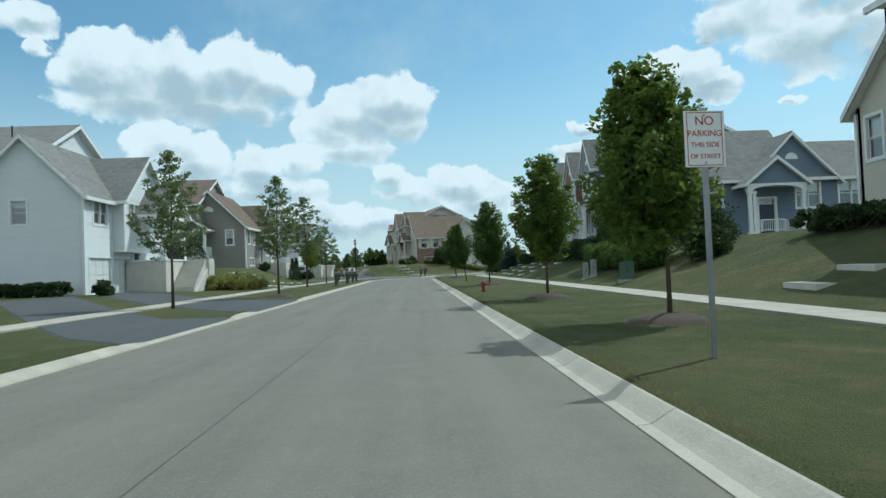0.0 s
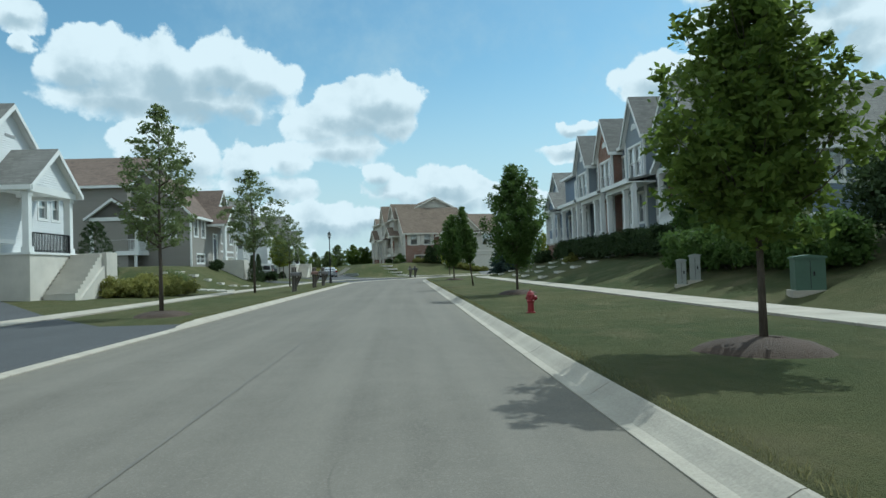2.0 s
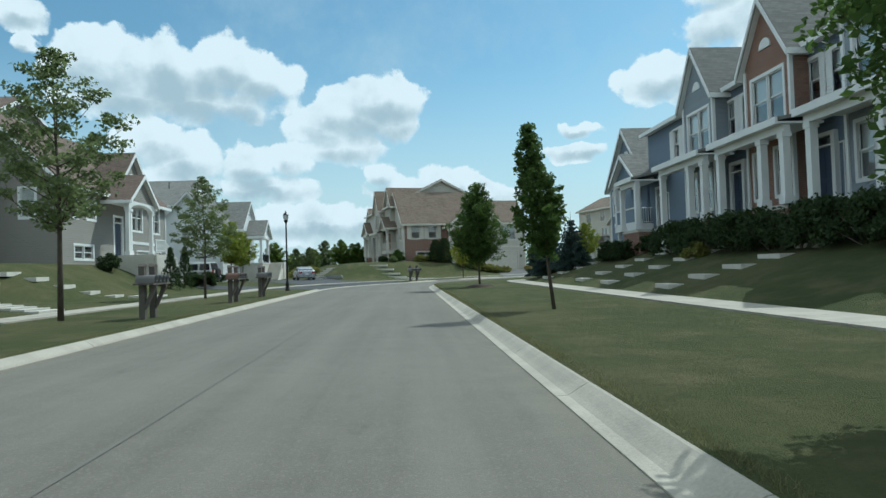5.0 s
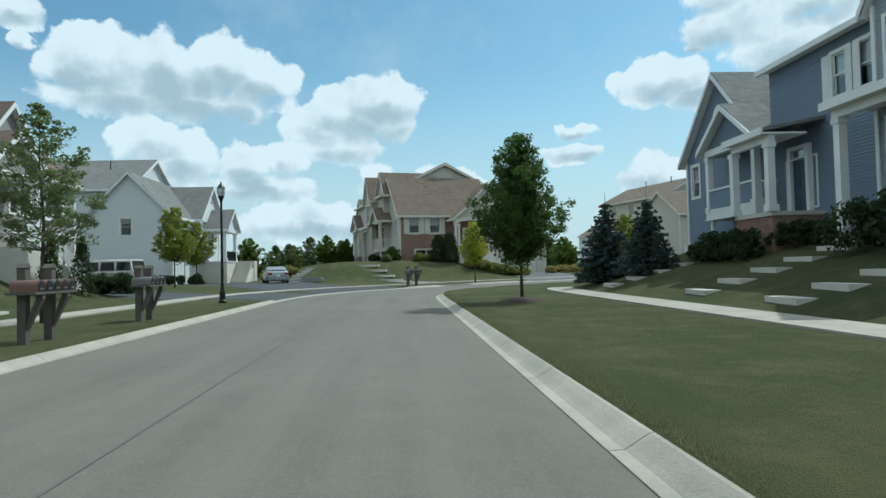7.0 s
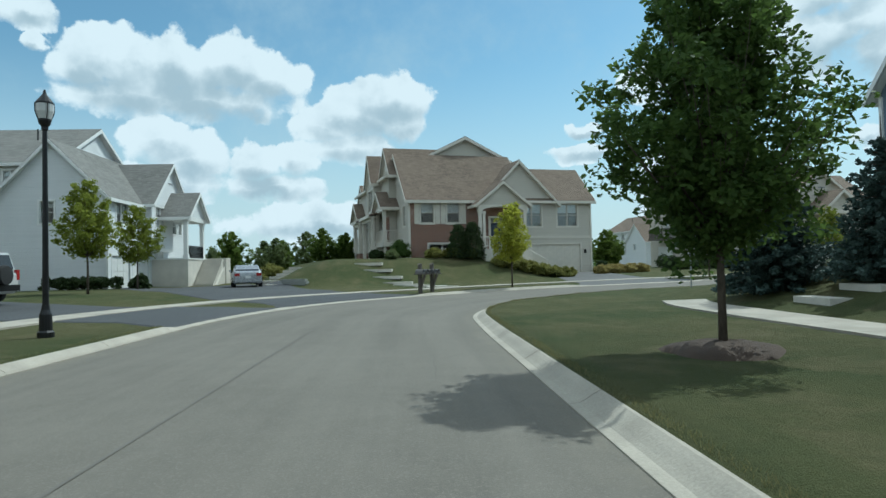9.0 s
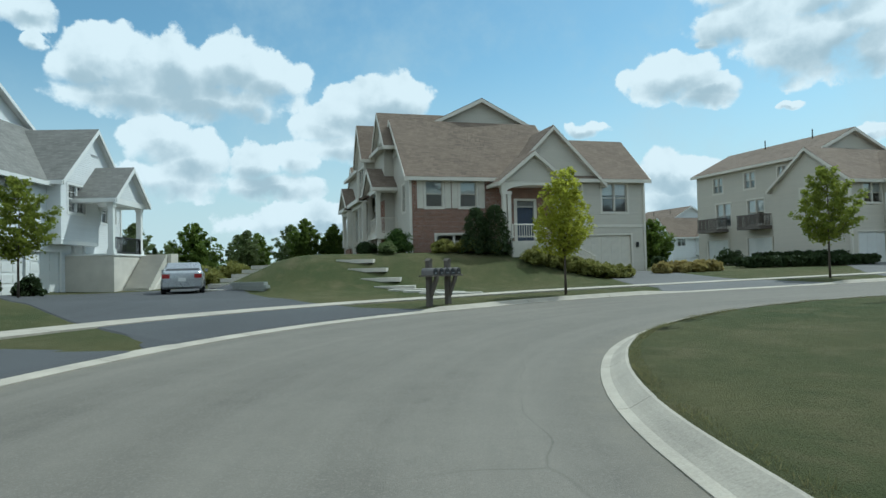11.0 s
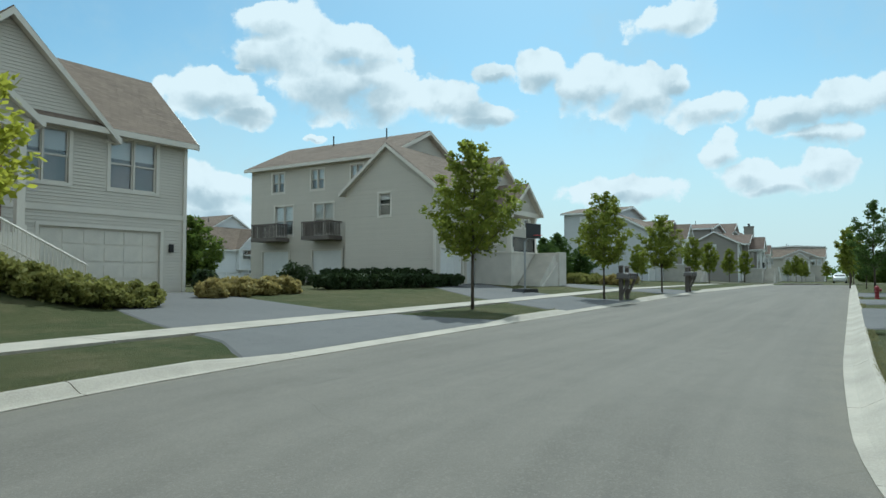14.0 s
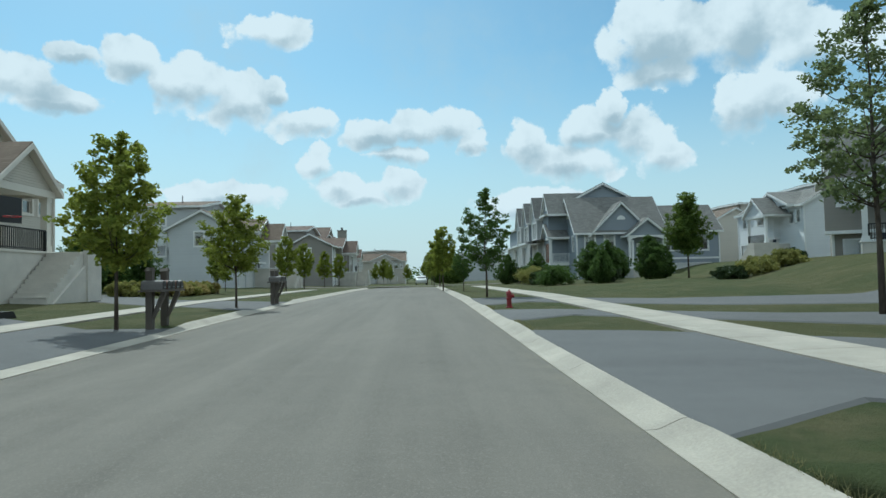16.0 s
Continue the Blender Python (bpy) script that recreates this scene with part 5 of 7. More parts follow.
split_house((59.1, 79.6, 253.3), dict(slide=-5.5, wall=GREY, roof=ROOF_GREY, door=BLUEDOOR, deck=DECK, vent=VENT), 0.4, "grey split-level house with porch stairs in the shade")
split_house((100.7, 76.2, 195), dict(ridge=8.3, peak=9.0, wall=SNOW, roof=ROOF_GREY, door=BLUEDOOR, deck=DECK, vent=VENT), 1.7, "white split-level house on a rise behind the lawns")
split_house((121.5, 81.5, 195), dict(ridge=8.3, peak=9.0, wall=TAUPE, roof=ROOF_TAN, door=BLUEDOOR, deck=DECK, vent=VENT), 1.6, "taupe split-level house on a rise behind the lawns")
for fx, fy, fr, fm, fl in ((196, 158, 60, GREY, "grey house closing the far end of the street"), (167, 152, -75, TAUPE, "taupe house closing the far end of the street"), (222, 120, 90, PALE, "pale house closing the far end of the street"), (166, 160, 15, BEIGE, "beige house far along the street"), (150, 104, 195, SLATE, "slate house far along the street")):
    split_house((fx, fy, fr), dict(ridge=8.3, peak=9.2, wall=fm, roof=ROOF_TAN, door=BLUEDOOR, deck=DECK, vent=VENT), -0.6, fl, decks=False)
split_house((-19.3, -2.0, 90), dict(wall=BEIGE, roof=ROOF_GREY, door=BLUEDOOR, deck=DECK, vent=VENT), 0.0, "beige split-level house beside the lawn")
split_house((45.5, 185.0, 15), dict(wall=SNOW, roof=ROOF_TAN, door=BLUEDOOR, deck=DECK, vent=VENT), -0.8, "white house far behind the driveways", decks=False)

# ---- plants ----
def leaf_mesh(name, mat, centres, radii, per, size, rng, flat=0.0, layer=0.8):
    """Many small folded leaves round the given clump centres."""
    n = len(centres) * per
    c = np.repeat(np.array(centres), per, 0)
    r = np.repeat(np.array(radii), per)[:, None]
    p = rng.normal(size=(n, 3))
    p *= (rng.random((n, 1)) ** 0.45) / np.linalg.norm(p, axis=1, keepdims=True)
    p = c + p * r * np.array([1, 1, layer])
    a = rng.normal(size=(n, 3)) * np.array([1, 1, 1 - flat])
    a /= np.linalg.norm(a, axis=1, keepdims=True)
    b = np.cross(a, rng.normal(size=(n, 3)))
    b /= np.linalg.norm(b, axis=1, keepdims=True)
    s = size * (0.6 + 0.8 * rng.random((n, 1)))
    v = np.stack([p - a * s, p - b * s * 0.55, p + a * s, p + b * s * 0.55], 1).reshape(-1, 3)
    f = np.arange(4 * n).reshape(-1, 4)
    me = bpy.data.meshes.new(name)
    me.from_pydata(v.tolist(), [], f.tolist())
    me.materials.append(mat)
    return me


def tree_meshes(kind, seed, height, width, clear, mat, limbs, per, leaf, shape, rise=38.0, tuft=0.26, layer=0.55, inner=0.3):
    """A trunk with climbing limbs; leaves sit in tufts on the twigs, so that the outline stays uneven and open."""
    rng = np.random.default_rng(seed)
    wood = Form()
    bend = rng.normal(0, 0.05, (4, 2))
    top = height * 0.93
    pts = [Vector((0, 0, -0.15))] + [Vector((bend[i][0] * i * 0.5, bend[i][1] * i * 0.5, top * (i + 1) / 4)) for i in range(4)]
    r0 = 0.0068 * height + 0.010
    wood.tube(pts, [r0 * 1.35, r0, r0 * 0.72, r0 * 0.42, r0 * 0.12], 8)

    def on_trunk(z):
        for p, q in zip(pts, pts[1:]):
            if z <= q.z:
                return p.lerp(q, (z - p.z) / (q.z - p.z))
        return pts[-1]

    centres, radii = [], []
    for k in range(limbs):
        q = (k + rng.uniform(0.1, 0.9)) / limbs
        tip_z = clear + (height - clear) * (0.05 + 0.93 * q)
        reach = shape(q) * width / 2 * (rng.uniform(0.62, 1.0) if k % 4 else rng.uniform(0.95, 1.18))
        az = k * 2.399 + rng.normal(0, 0.25)
        steep = math.radians(rise + 24 * q + rng.normal(0, 6))
        foot = on_trunk(max(clear * 0.96, min(top, tip_z - reach * math.tan(steep))))
        out = Vector((math.cos(az), math.sin(az), 0))
        tip = Vector((foot.x, foot.y, 0)) + out * reach
        tip.z = max(tip_z, clear)
        mid = foot.lerp(tip, 0.5) + Vector((0, 0, -0.06 * reach)) + out * 0.05 * reach
        r1 = r0 * (0.42 - 0.22 * q)
        wood.tube([foot, mid, tip], [r1, r1 * 0.6, r1 * 0.15], 5)
        span = (tip - foot).length
        n = max(2, int(span / (tuft * 0.72)))
        for j in range(n + 1):
            u = inner + (1 - inner) * j / n
            c = (foot.lerp(mid, u * 2) if u < 0.5 else mid.lerp(tip, u * 2 - 1))
            side = Vector(rng.normal(0, 1, 3)) * Vector((1, 1, 0.55)).length * 0.12 * span * (1.15 - u)
            side += Vector((0, 0, 0.05 * span))
            if side.length > tuft * 2.2:
                side *= tuft * 2.2 / side.length
            if j % 2:
                wood.tube([c, c + side], [r1 * 0.3, r1 * 0.08], 4)
            centres.append(tuple(c + side))
            radii.append(tuft * rng.uniform(0.65, 1.25) * (1.1 - 0.3 * u) * (0.75 + 0.25 * shape(q)))
    for z in np.linspace(height * 0.86, height * 0.985, 5):
        centres.append(tuple(on_trunk(min(z, top)) + Vector((*rng.normal(0, 0.05, 2), max(0, z - top)))))
        radii.append(tuft * 0.5)
    return wood.mesh(kind + "_trunk", BARK, True), leaf_mesh(kind + "_crown", mat, centres, radii, per, leaf, rng, 0.35, layer)


def oval(q):
    return max(0.12, math.sin(math.pi * min(1, max(0, 0.12 + 0.86 * q)) ** 0.85))


def broad(q):
    """Widest below the middle, rounded above."""
    return max(0.10, (min(1, (q + 0.08) / 0.30) ** 0.7) * (1 - max(0, q - 0.30) / 0.76) ** 0.6)


def full(q):
    """Round below, widest at two fifths, drawn to a point."""
    return max(0.10, (min(1, (q + 0.10) / 0.42) ** 0.62) * (1 - max(0, q - 0.36) / 0.68) ** 0.72)


def pear(q):
    return max(0.10, (min(1, q / 0.22) ** 0.6) * (1 - max(0, q - 0.22) / 0.80) ** 0.75)


KINDS = {}


def tree(kind, x, y, height, rz=0.0, label="", name="tree", lean=(0, 0), shift=0.0):
    """Plants a tree of a kind; meshes are shared and scaled to the height."""
    t, c, h0 = KINDS[kind]
    k = height / h0
    ob = thing(name, pose(x, y, ground(x, y) - 0.03, lean[0], lean[1], rz) @ Matrix.Scale(k, 4), label, "tree", "trees of the street")
    part("trunk", t, None, ob)
    part("crown", c, None, ob, m=Matrix.Translation((shift, 0, 0)))
    return ob


KINDS["pear_a"] = (*tree_meshes("pear", 1, 6.4, 3.6, 1.8, LEAF_PEAR, 84, 54, 0.056, full, 42, 0.33, 0.85, 0.1), 6.4)
KINDS["pear_c"] = (*tree_meshes("pear", 12, 5.4, 1.75, 1.7, LEAF_PEAR, 42, 60, 0.052, pear, 48, 0.24, 0.8, 0.2), 5.4)
KINDS["maple_a"] = (*tree_meshes("maple", 3, 5.4, 2.9, 1.85, LEAF_MAPLE, 66, 48, 0.068, broad, 40, 0.33, 0.8, 0.12), 5.4)
KINDS["maple_b"] = (*tree_meshes("maple", 4, 5.3, 2.6, 1.75, LEAF_MAPLE, 56, 48, 0.066, broad, 40, 0.31, 0.8, 0.12), 5.3)
KINDS["locust_a"] = (*tree_meshes("locust", 5, 7.0, 2.9, 2.3, LEAF_LOCUST, 38, 36, 0.058, oval, 30, 0.34, 0.5, 0.4), 7.0)
KINDS["locust_b"] = (*tree_meshes("locust", 6, 7.0, 3.7, 2.4, LEAF_LOCUST, 38, 36, 0.060, oval, 26, 0.36, 0.46, 0.4), 7.0)
KINDS["locust_c"] = (*tree_meshes("locust", 26, 5.0, 2.3, 1.35, LEAF_PEAR, 34, 40, 0.056, oval, 30, 0.27, 0.55, 0.35), 5.0)
KINDS["young"] = (*tree_meshes("young_maple", 7, 5.2, 2.45, 1.85, LEAF_YOUNG, 40, 28, 0.072, broad, 46, 0.31, 0.8, 0.25), 5.2)
KINDS["young_b"] = (*tree_meshes("young_maple", 8, 5.2, 3.0, 1.8, LEAF_GREENGOLD, 38, 32, 0.072, broad, 36, 0.31, 0.65, 0.3), 5.2)
KINDS["bush"] = (*tree_meshes("viburnum", 14, 4.5, 3.8, 0.25, LEAF_PEAR, 60, 34, 0.09, oval, 30, 0.34, 0.8, 0.2), 4.5)
KINDS["bush_b"] = (*tree_meshes("hedgerow_tree", 15, 4.5, 3.8, 0.3, LEAF_MAPLE, 46, 30, 0.11, oval, 36, 0.36, 0.8, 0.25), 4.5)
KINDS["far"] = (*tree_meshes("far_maple", 16, 5.2, 2.7, 1.6, LEAF_GREENGOLD, 26, 28, 0.10, broad, 38, 0.30, 0.7, 0.35), 5.2)
KINDS["big"] = (*tree_meshes("garden_tree", 9, 7.0, 5.2, 1.2, LEAF_LOCUST, 40, 28, 0.15, oval, 32, 0.5, 0.6, 0.3), 7.0)

tree("maple_a", 4.65, 11.8, 4.85, 0, "young maple with dense deep green leaves in a mulch ring", shift=-0.35)
tree("maple_b", 4.35, 21.5, 4.8, 80, "maple with dense green crown on the verge")
tree("pear_a", 4.36, 38.8, 5.05, 10, "pear tree with dense dark crown and mulch ring")
tree("pear_c", 3.88, 50.7, 4.6, 200, "slim leaning pear tree on the verge", lean=(0, 7))
tree("pear_a", 4.25, 70.2, 5.7, 130, "pear tree with dense dark pointed crown")
tree("locust_a", -9.3, 25.0, 6.1, 0, "airy honey locust on the lawn strip")
tree("locust_a", -7.0, 33.0, 6.2, 60, "tall airy honey locust on the lawn strip")
tree("locust_b", -8.9, 52.8, 7.4, 120, "tall thin honey locust on the lawn strip")
tree("locust_b", -9.2, 66.1, 5.8, 210, "honey locust with spreading crown on the lawn strip")
tree("young_b", -15.2, 93.4, 5.5, 40, "young maple with green crown before a white house")
tree("young_b", -16.3, 101.6, 5.1, 140, "young maple with green crown before a white house")
tree("young", 5.75, 97.7, 4.7, 0, "young maple with bright yellow-green leaves")
tree("young_b", 19.6, 103.3, 5.3, 70, "young maple with yellowing green leaves beside a driveway")
tree("young_b", 28.4, 104.35, 4.5, 190, "young maple with green crown on the lawn strip")
tree("young_b", 36.9, 106.4, 4.15, 250, "young maple with green crown on the lawn strip")
tree("locust_c", 42.7, 98.2, 4.6, 30, "dark street tree with airy crown")
tree("locust_c", 54.0, 101.4, 2.9, 160, "small dark street tree")
tree("locust_b", 30.3, 88.3, 6.5, 300, "tall locust with drooping branches beside the driveway")

def spruce(x, y, h, rz):
    rng = np.random.default_rng(int(h * 100))
    ob = thing("spruce", pose(x, y, ground(x, y) - 0.05, 0, 0, rz), "dense blue-green spruce reaching to the ground", "tree", "trees of the street")
    trunk = Form().tube([(0, 0, 0), (0, 0, h * 0.97)], [0.09, 0.015], 7)
    centres, radii = [], []
    tiers = int(h * 6.5)
    for i in range(tiers):
        q = i / tiers
        z = 0.12 + (h - 0.35) * q + rng.normal(0, 0.03)
        reach = (1 - q) ** 0.8 * h * 0.37 + 0.10
        n = max(3, int(8 * (1 - q) + 3))
        for j in range(n):
            a = 2 * math.pi * (j + 0.5 * (i % 2) + rng.normal(0, 0.12)) / n
            far_out = reach * rng.uniform(0.6, 1.15)
            tip = Vector((far_out * math.cos(a), far_out * math.sin(a), z - far_out * 0.10 + 0.06))
            trunk.tube([(0, 0, z), tip], [0.02, 0.005], 4)
            for u in np.linspace(0.25, 1.0, max(2, int(far_out / 0.16))):
                centres.append(tuple(Vector((0, 0, z)).lerp(tip, u)))
                radii.append(0.07 + 0.10 * (1 - u) + 0.05 * (1 - q))
    trunk.tube([(0, 0, h * 0.95), (0, 0, h + 0.22)], [0.016, 0.006], 5)
    part("trunk", trunk, BARK, ob)
    part("crown", leaf_mesh("needles", NEEDLE, centres, radii, 22, 0.06, rng, 0.5), None, ob)


spruce(9.9, 78.6, 3.95, 0), spruce(10.9, 76.0, 3.5, 50)


def shrub(x, y, w_, h, mat, label, name="shrub", long=1.0, rz=0.0, dense=1.0, leaf=0.055, boxy=False):
    """A shrub or clipped hedge: stems inside, leaves over an uneven body."""
    rng = np.random.default_rng(int(abs(x * 131 + y * 17)) + 3)
    ob = thing(name, pose(x, y, ground(x, y) - 0.03, 0, 0, rz), label, "hedge" if boxy else "shrub", "planting by the houses")
    n = int((26 + 20 * long) * dense)
    centres, radii = [], []
    for k in range(n):
        u = rng.uniform(-1, 1)
        a = rng.uniform(0, 2 * math.pi)
        q = rng.random() ** 0.6
        if boxy:
            c = (u * w_ * long / 2, rng.uniform(-1, 1) * w_ / 2, h * (0.15 + 0.72 * rng.random()))
        else:
            c = (u * w_ * (long - 1) / 2 + math.cos(a) * q * w_ / 2, math.sin(a) * q * w_ / 2, h * (0.12 + 0.75 * rng.random() * math.sqrt(max(0.05, 1 - q * q * 0.8))))
        centres.append(c)
        radii.append(h * (0.16 + 0.10 * rng.random()))
    stems = Form()
    for c in centres[:12]:
        stems.tube([(c[0] * 0.5, c[1] * 0.5, 0), c], [0.02, 0.006], 4)
    part("stems", stems, BARK, ob)
    part("foliage", leaf_mesh("foliage", mat, centres, radii, 62, leaf * 1.3, rng), None, ob)
    return ob

# ---- street things ----
RED = plain("hydrant_red", (0.25, 0.020, 0.026), 0.45, 25, 0.2)
STEEL = plain("galvanised_steel", (0.36, 0.37, 0.38), 0.4, 30, 0.15, 0.8)
SIGNWHITE = plain("sign_white", (0.74, 0.74, 0.72), 0.45, 20, 0.05)
SIGNRED = plain("sign_red", (0.42, 0.03, 0.03), 0.5)
BOXGREEN = plain("utility_green", (0.060, 0.110, 0.075), 0.55, 18, 0.18)
BOXGREY = plain("utility_grey", (0.26, 0.27, 0.25), 0.55, 18, 0.18)
MAILGREY = plain("mailbox_grey", (0.165, 0.155, 0.150), 0.55, 22, 0.2)
MAILDARK = plain("mailbox_black", (0.020, 0.020, 0.022), 0.4, 22, 0.2)
MAILTAN = plain("mailbox_brown", (0.190, 0.105, 0.080), 0.6, 22, 0.2)
LAMPGLASS = plain("lamp_lens", (0.55, 0.56, 0.56), 0.25, 10, 0.1)
SILVER = plain("silver_car_paint", (0.42, 0.43, 0.45), 0.28, 40, 0.03, 0.6)
PEARL = plain("pale_car_paint", (0.60, 0.60, 0.58), 0.3, 40, 0.03, 0.2)
TYRE = plain("tyre_rubber", (0.018, 0.018, 0.018), 0.85)
TINT = plain("tinted_glass", (0.015, 0.018, 0.022), 0.06, 8, 0.1, spec=0.8)
TAIL = plain("tail_light_red", (0.30, 0.02, 0.02), 0.25)


def put(name, x, y, rz, label, category, group="", up=0.0):
    return thing(name, pose(x, y, ground(x, y) - 0.02 + up, 0, 0, rz), label, category, group)


def hydrant(x, y, rz):
    h = put("fire_hydrant", x, y, rz, "red cast-iron fire hydrant standing in the grass", "hydrant", "fire hydrants")
    h.scale = (0.72, 0.72, 0.68)
    part("barrel", Form().lathe([(0.15, 0), (0.15, 0.05), (0.105, 0.06), (0.10, 0.36), (0.125, 0.38), (0.125, 0.43), (0.105, 0.45), (0.105, 0.60)], 16), RED, h, smooth=False)
    part("bonnet", Form().lathe([(0.13, 0.60), (0.13, 0.64), (0.115, 0.66), (0.095, 0.72), (0.05, 0.76), (0.032, 0.77), (0.032, 0.81)], 16), RED, h)
    for a, r, n in ((0, 0.075, 0.2), (90, 0.06, 0.19), (270, 0.06, 0.19)):
        part("nozzle", Form().lathe([(r * 0.9, 0.08), (r * 0.9, n - 0.05), (r * 1.25, n - 0.05), (r * 1.25, n), (0.022, n), (0.022, n + 0.03)], 10, pose(0, 0, 0.52, 0, 0, a - 90) @ pose(0, 0, 0, 90)), RED, h)
    return h


hydrant(2.94, 28.85, 200)
hydrant(35.3, 96.35, 110)


def street_lamp(x, y):
    h = put("street_lamp", x, y, 0, "black fluted lamp post with an acorn lantern", "lamp post")
    h.scale = (0.8, 0.8, 0.92)
    part("base", Form().lathe([(0.19, 0), (0.19, 0.12), (0.15, 0.16), (0.14, 0.5), (0.10, 0.6), (0.085, 0.7)], 14), BLACK, h)
    part("pole", Form().lathe([(0.075, 0.7), (0.055, 4.45), (0.08, 4.47), (0.08, 4.53)], 12), BLACK, h)
    lantern = part("lantern", Form().lathe([(0.07, 4.53), (0.12, 4.58), (0.15, 4.66), (0.15, 4.70)], 12).lathe([(0.215, 5.02), (0.21, 5.06), (0.12, 5.16), (0.05, 5.24), (0.02, 5.34)], 12), BLACK, h)
    part("lens", Form().lathe([(0.14, 4.70), (0.20, 4.86), (0.21, 5.02)], 12), LAMPGLASS, lantern)
    for k in range(4):
        a = radians(45 + 90 * k)
        lantern_rib = Form().tube([(0.15 * math.cos(a), 0.15 * math.sin(a), 4.69), (0.215 * math.cos(a), 0.215 * math.sin(a), 4.86), (0.22 * math.cos(a), 0.22 * math.sin(a), 5.03)], [0.012] * 3, 5)
        part("rib", lantern_rib, BLACK, lantern)


street_lamp(-7.0, 75.0)


def lettering(text, size, mat, parent, m):
    c = bpy.data.curves.new("lettering", "FONT")
    c.body, c.size, c.align_x, c.align_y, c.extrude = text, size, "CENTER", "CENTER", 0.0015
    ob = new("lettering", c)
    c.materials.append(mat)
    ob.parent = parent
    ob.matrix_local = m
    return ob


def parking_sign(x, y, rz, top, lines, label):
    h = put("parking_sign", x, y, rz, label, "sign", "street signs")
    post = Form().prism([(-0.03, -0.2), (0.03, -0.2), (0.03, top), (-0.03, top)], 0.0, 0.035)
    part("post", post, STEEL, h)
    w_, t = 0.49, 0.65
    z = top - 0.04 - t
    plate = part("plate", Form().box(-w_ / 2, w_ / 2, -0.012, -0.002, z, z + t), SIGNWHITE, h)
    f = Form()
    for x0, x1, z0, z1 in ((-0.21, 0.21, 0.015, 0.023), (-0.21, 0.21, t - 0.023, t - 0.015), (-0.215, -0.207, 0.015, t - 0.015), (0.207, 0.215, 0.015, t - 0.015)):
        f.box(x0, x1, -0.0145, -0.0125, z + z0, z + z1)
    part("border", f, SIGNRED, plate)
    for text, zz, size in lines:
        lettering(text, size, SIGNRED, plate, pose(0, -0.014, z + zz, 90))
    for zz in (z + 0.05, z + t - 0.05):
        part("bolt", Form().lathe([(0.014, 0), (0.012, 0.008)], 8, pose(0, -0.0125, zz, 90)), STEEL, plate)


SIGN_TEXT = (("NO", 0.53, 0.145), ("PARKING", 0.385, 0.100), ("THIS SIDE", 0.255, 0.082), ("OF STREET", 0.12, 0.077))
parking_sign(3.38, 7.3, 4, 2.9, SIGN_TEXT, "white no-parking sign with red letters on a steel post")
parking_sign(12.4, 89.7, -30, 2.75, SIGN_TEXT, "white no-parking sign with red letters inside the bend")


def utility_box(x, y, rz, w_, d, h_, mat, label):
    h = put("utility_box", x, y, rz, label, "utility box", "utility boxes")
    part("pad", Form().box(-w_ / 2 - 0.08, w_ / 2 + 0.08, -d / 2 - 0.08, d / 2 + 0.08, -0.1, 0.06), CONCRETE, h)
    body = part("cabinet", Form().box(-w_ / 2, w_ / 2, -d / 2, d / 2, 0.06, h_), mat, h)
    part("lid", Form().prism([(-w_ / 2 - 0.03, h_), (w_ / 2 + 0.03, h_), (w_ / 2 + 0.03, h_ + 0.05), (0, h_ + 0.09), (-w_ / 2 - 0.03, h_ + 0.05)], -d / 2 - 0.03, d / 2 + 0.03), mat, h)
    part("door_seam", Form().box(-0.006, 0.006, -d / 2 - 0.004, -d / 2, 0.1, h_ - 0.05).box(0.05, 0.09, -d / 2 - 0.02, -d / 2, h_ * 0.5, h_ * 0.62), BLACK, body)


utility_box(9.3, 28.3, -20, 0.62, 0.55, 0.78, BOXGREEN, "green metal utility box beside the pavement")
utility_box(9.2, 34.9, -20, 0.28, 0.28, 0.82, BOXGREY, "slim grey utility pedestal by the hedge")
utility_box(9.62, 34.8, -20, 0.32, 0.3, 0.84, BOXGREY, "slim grey utility pedestal by the hedge")


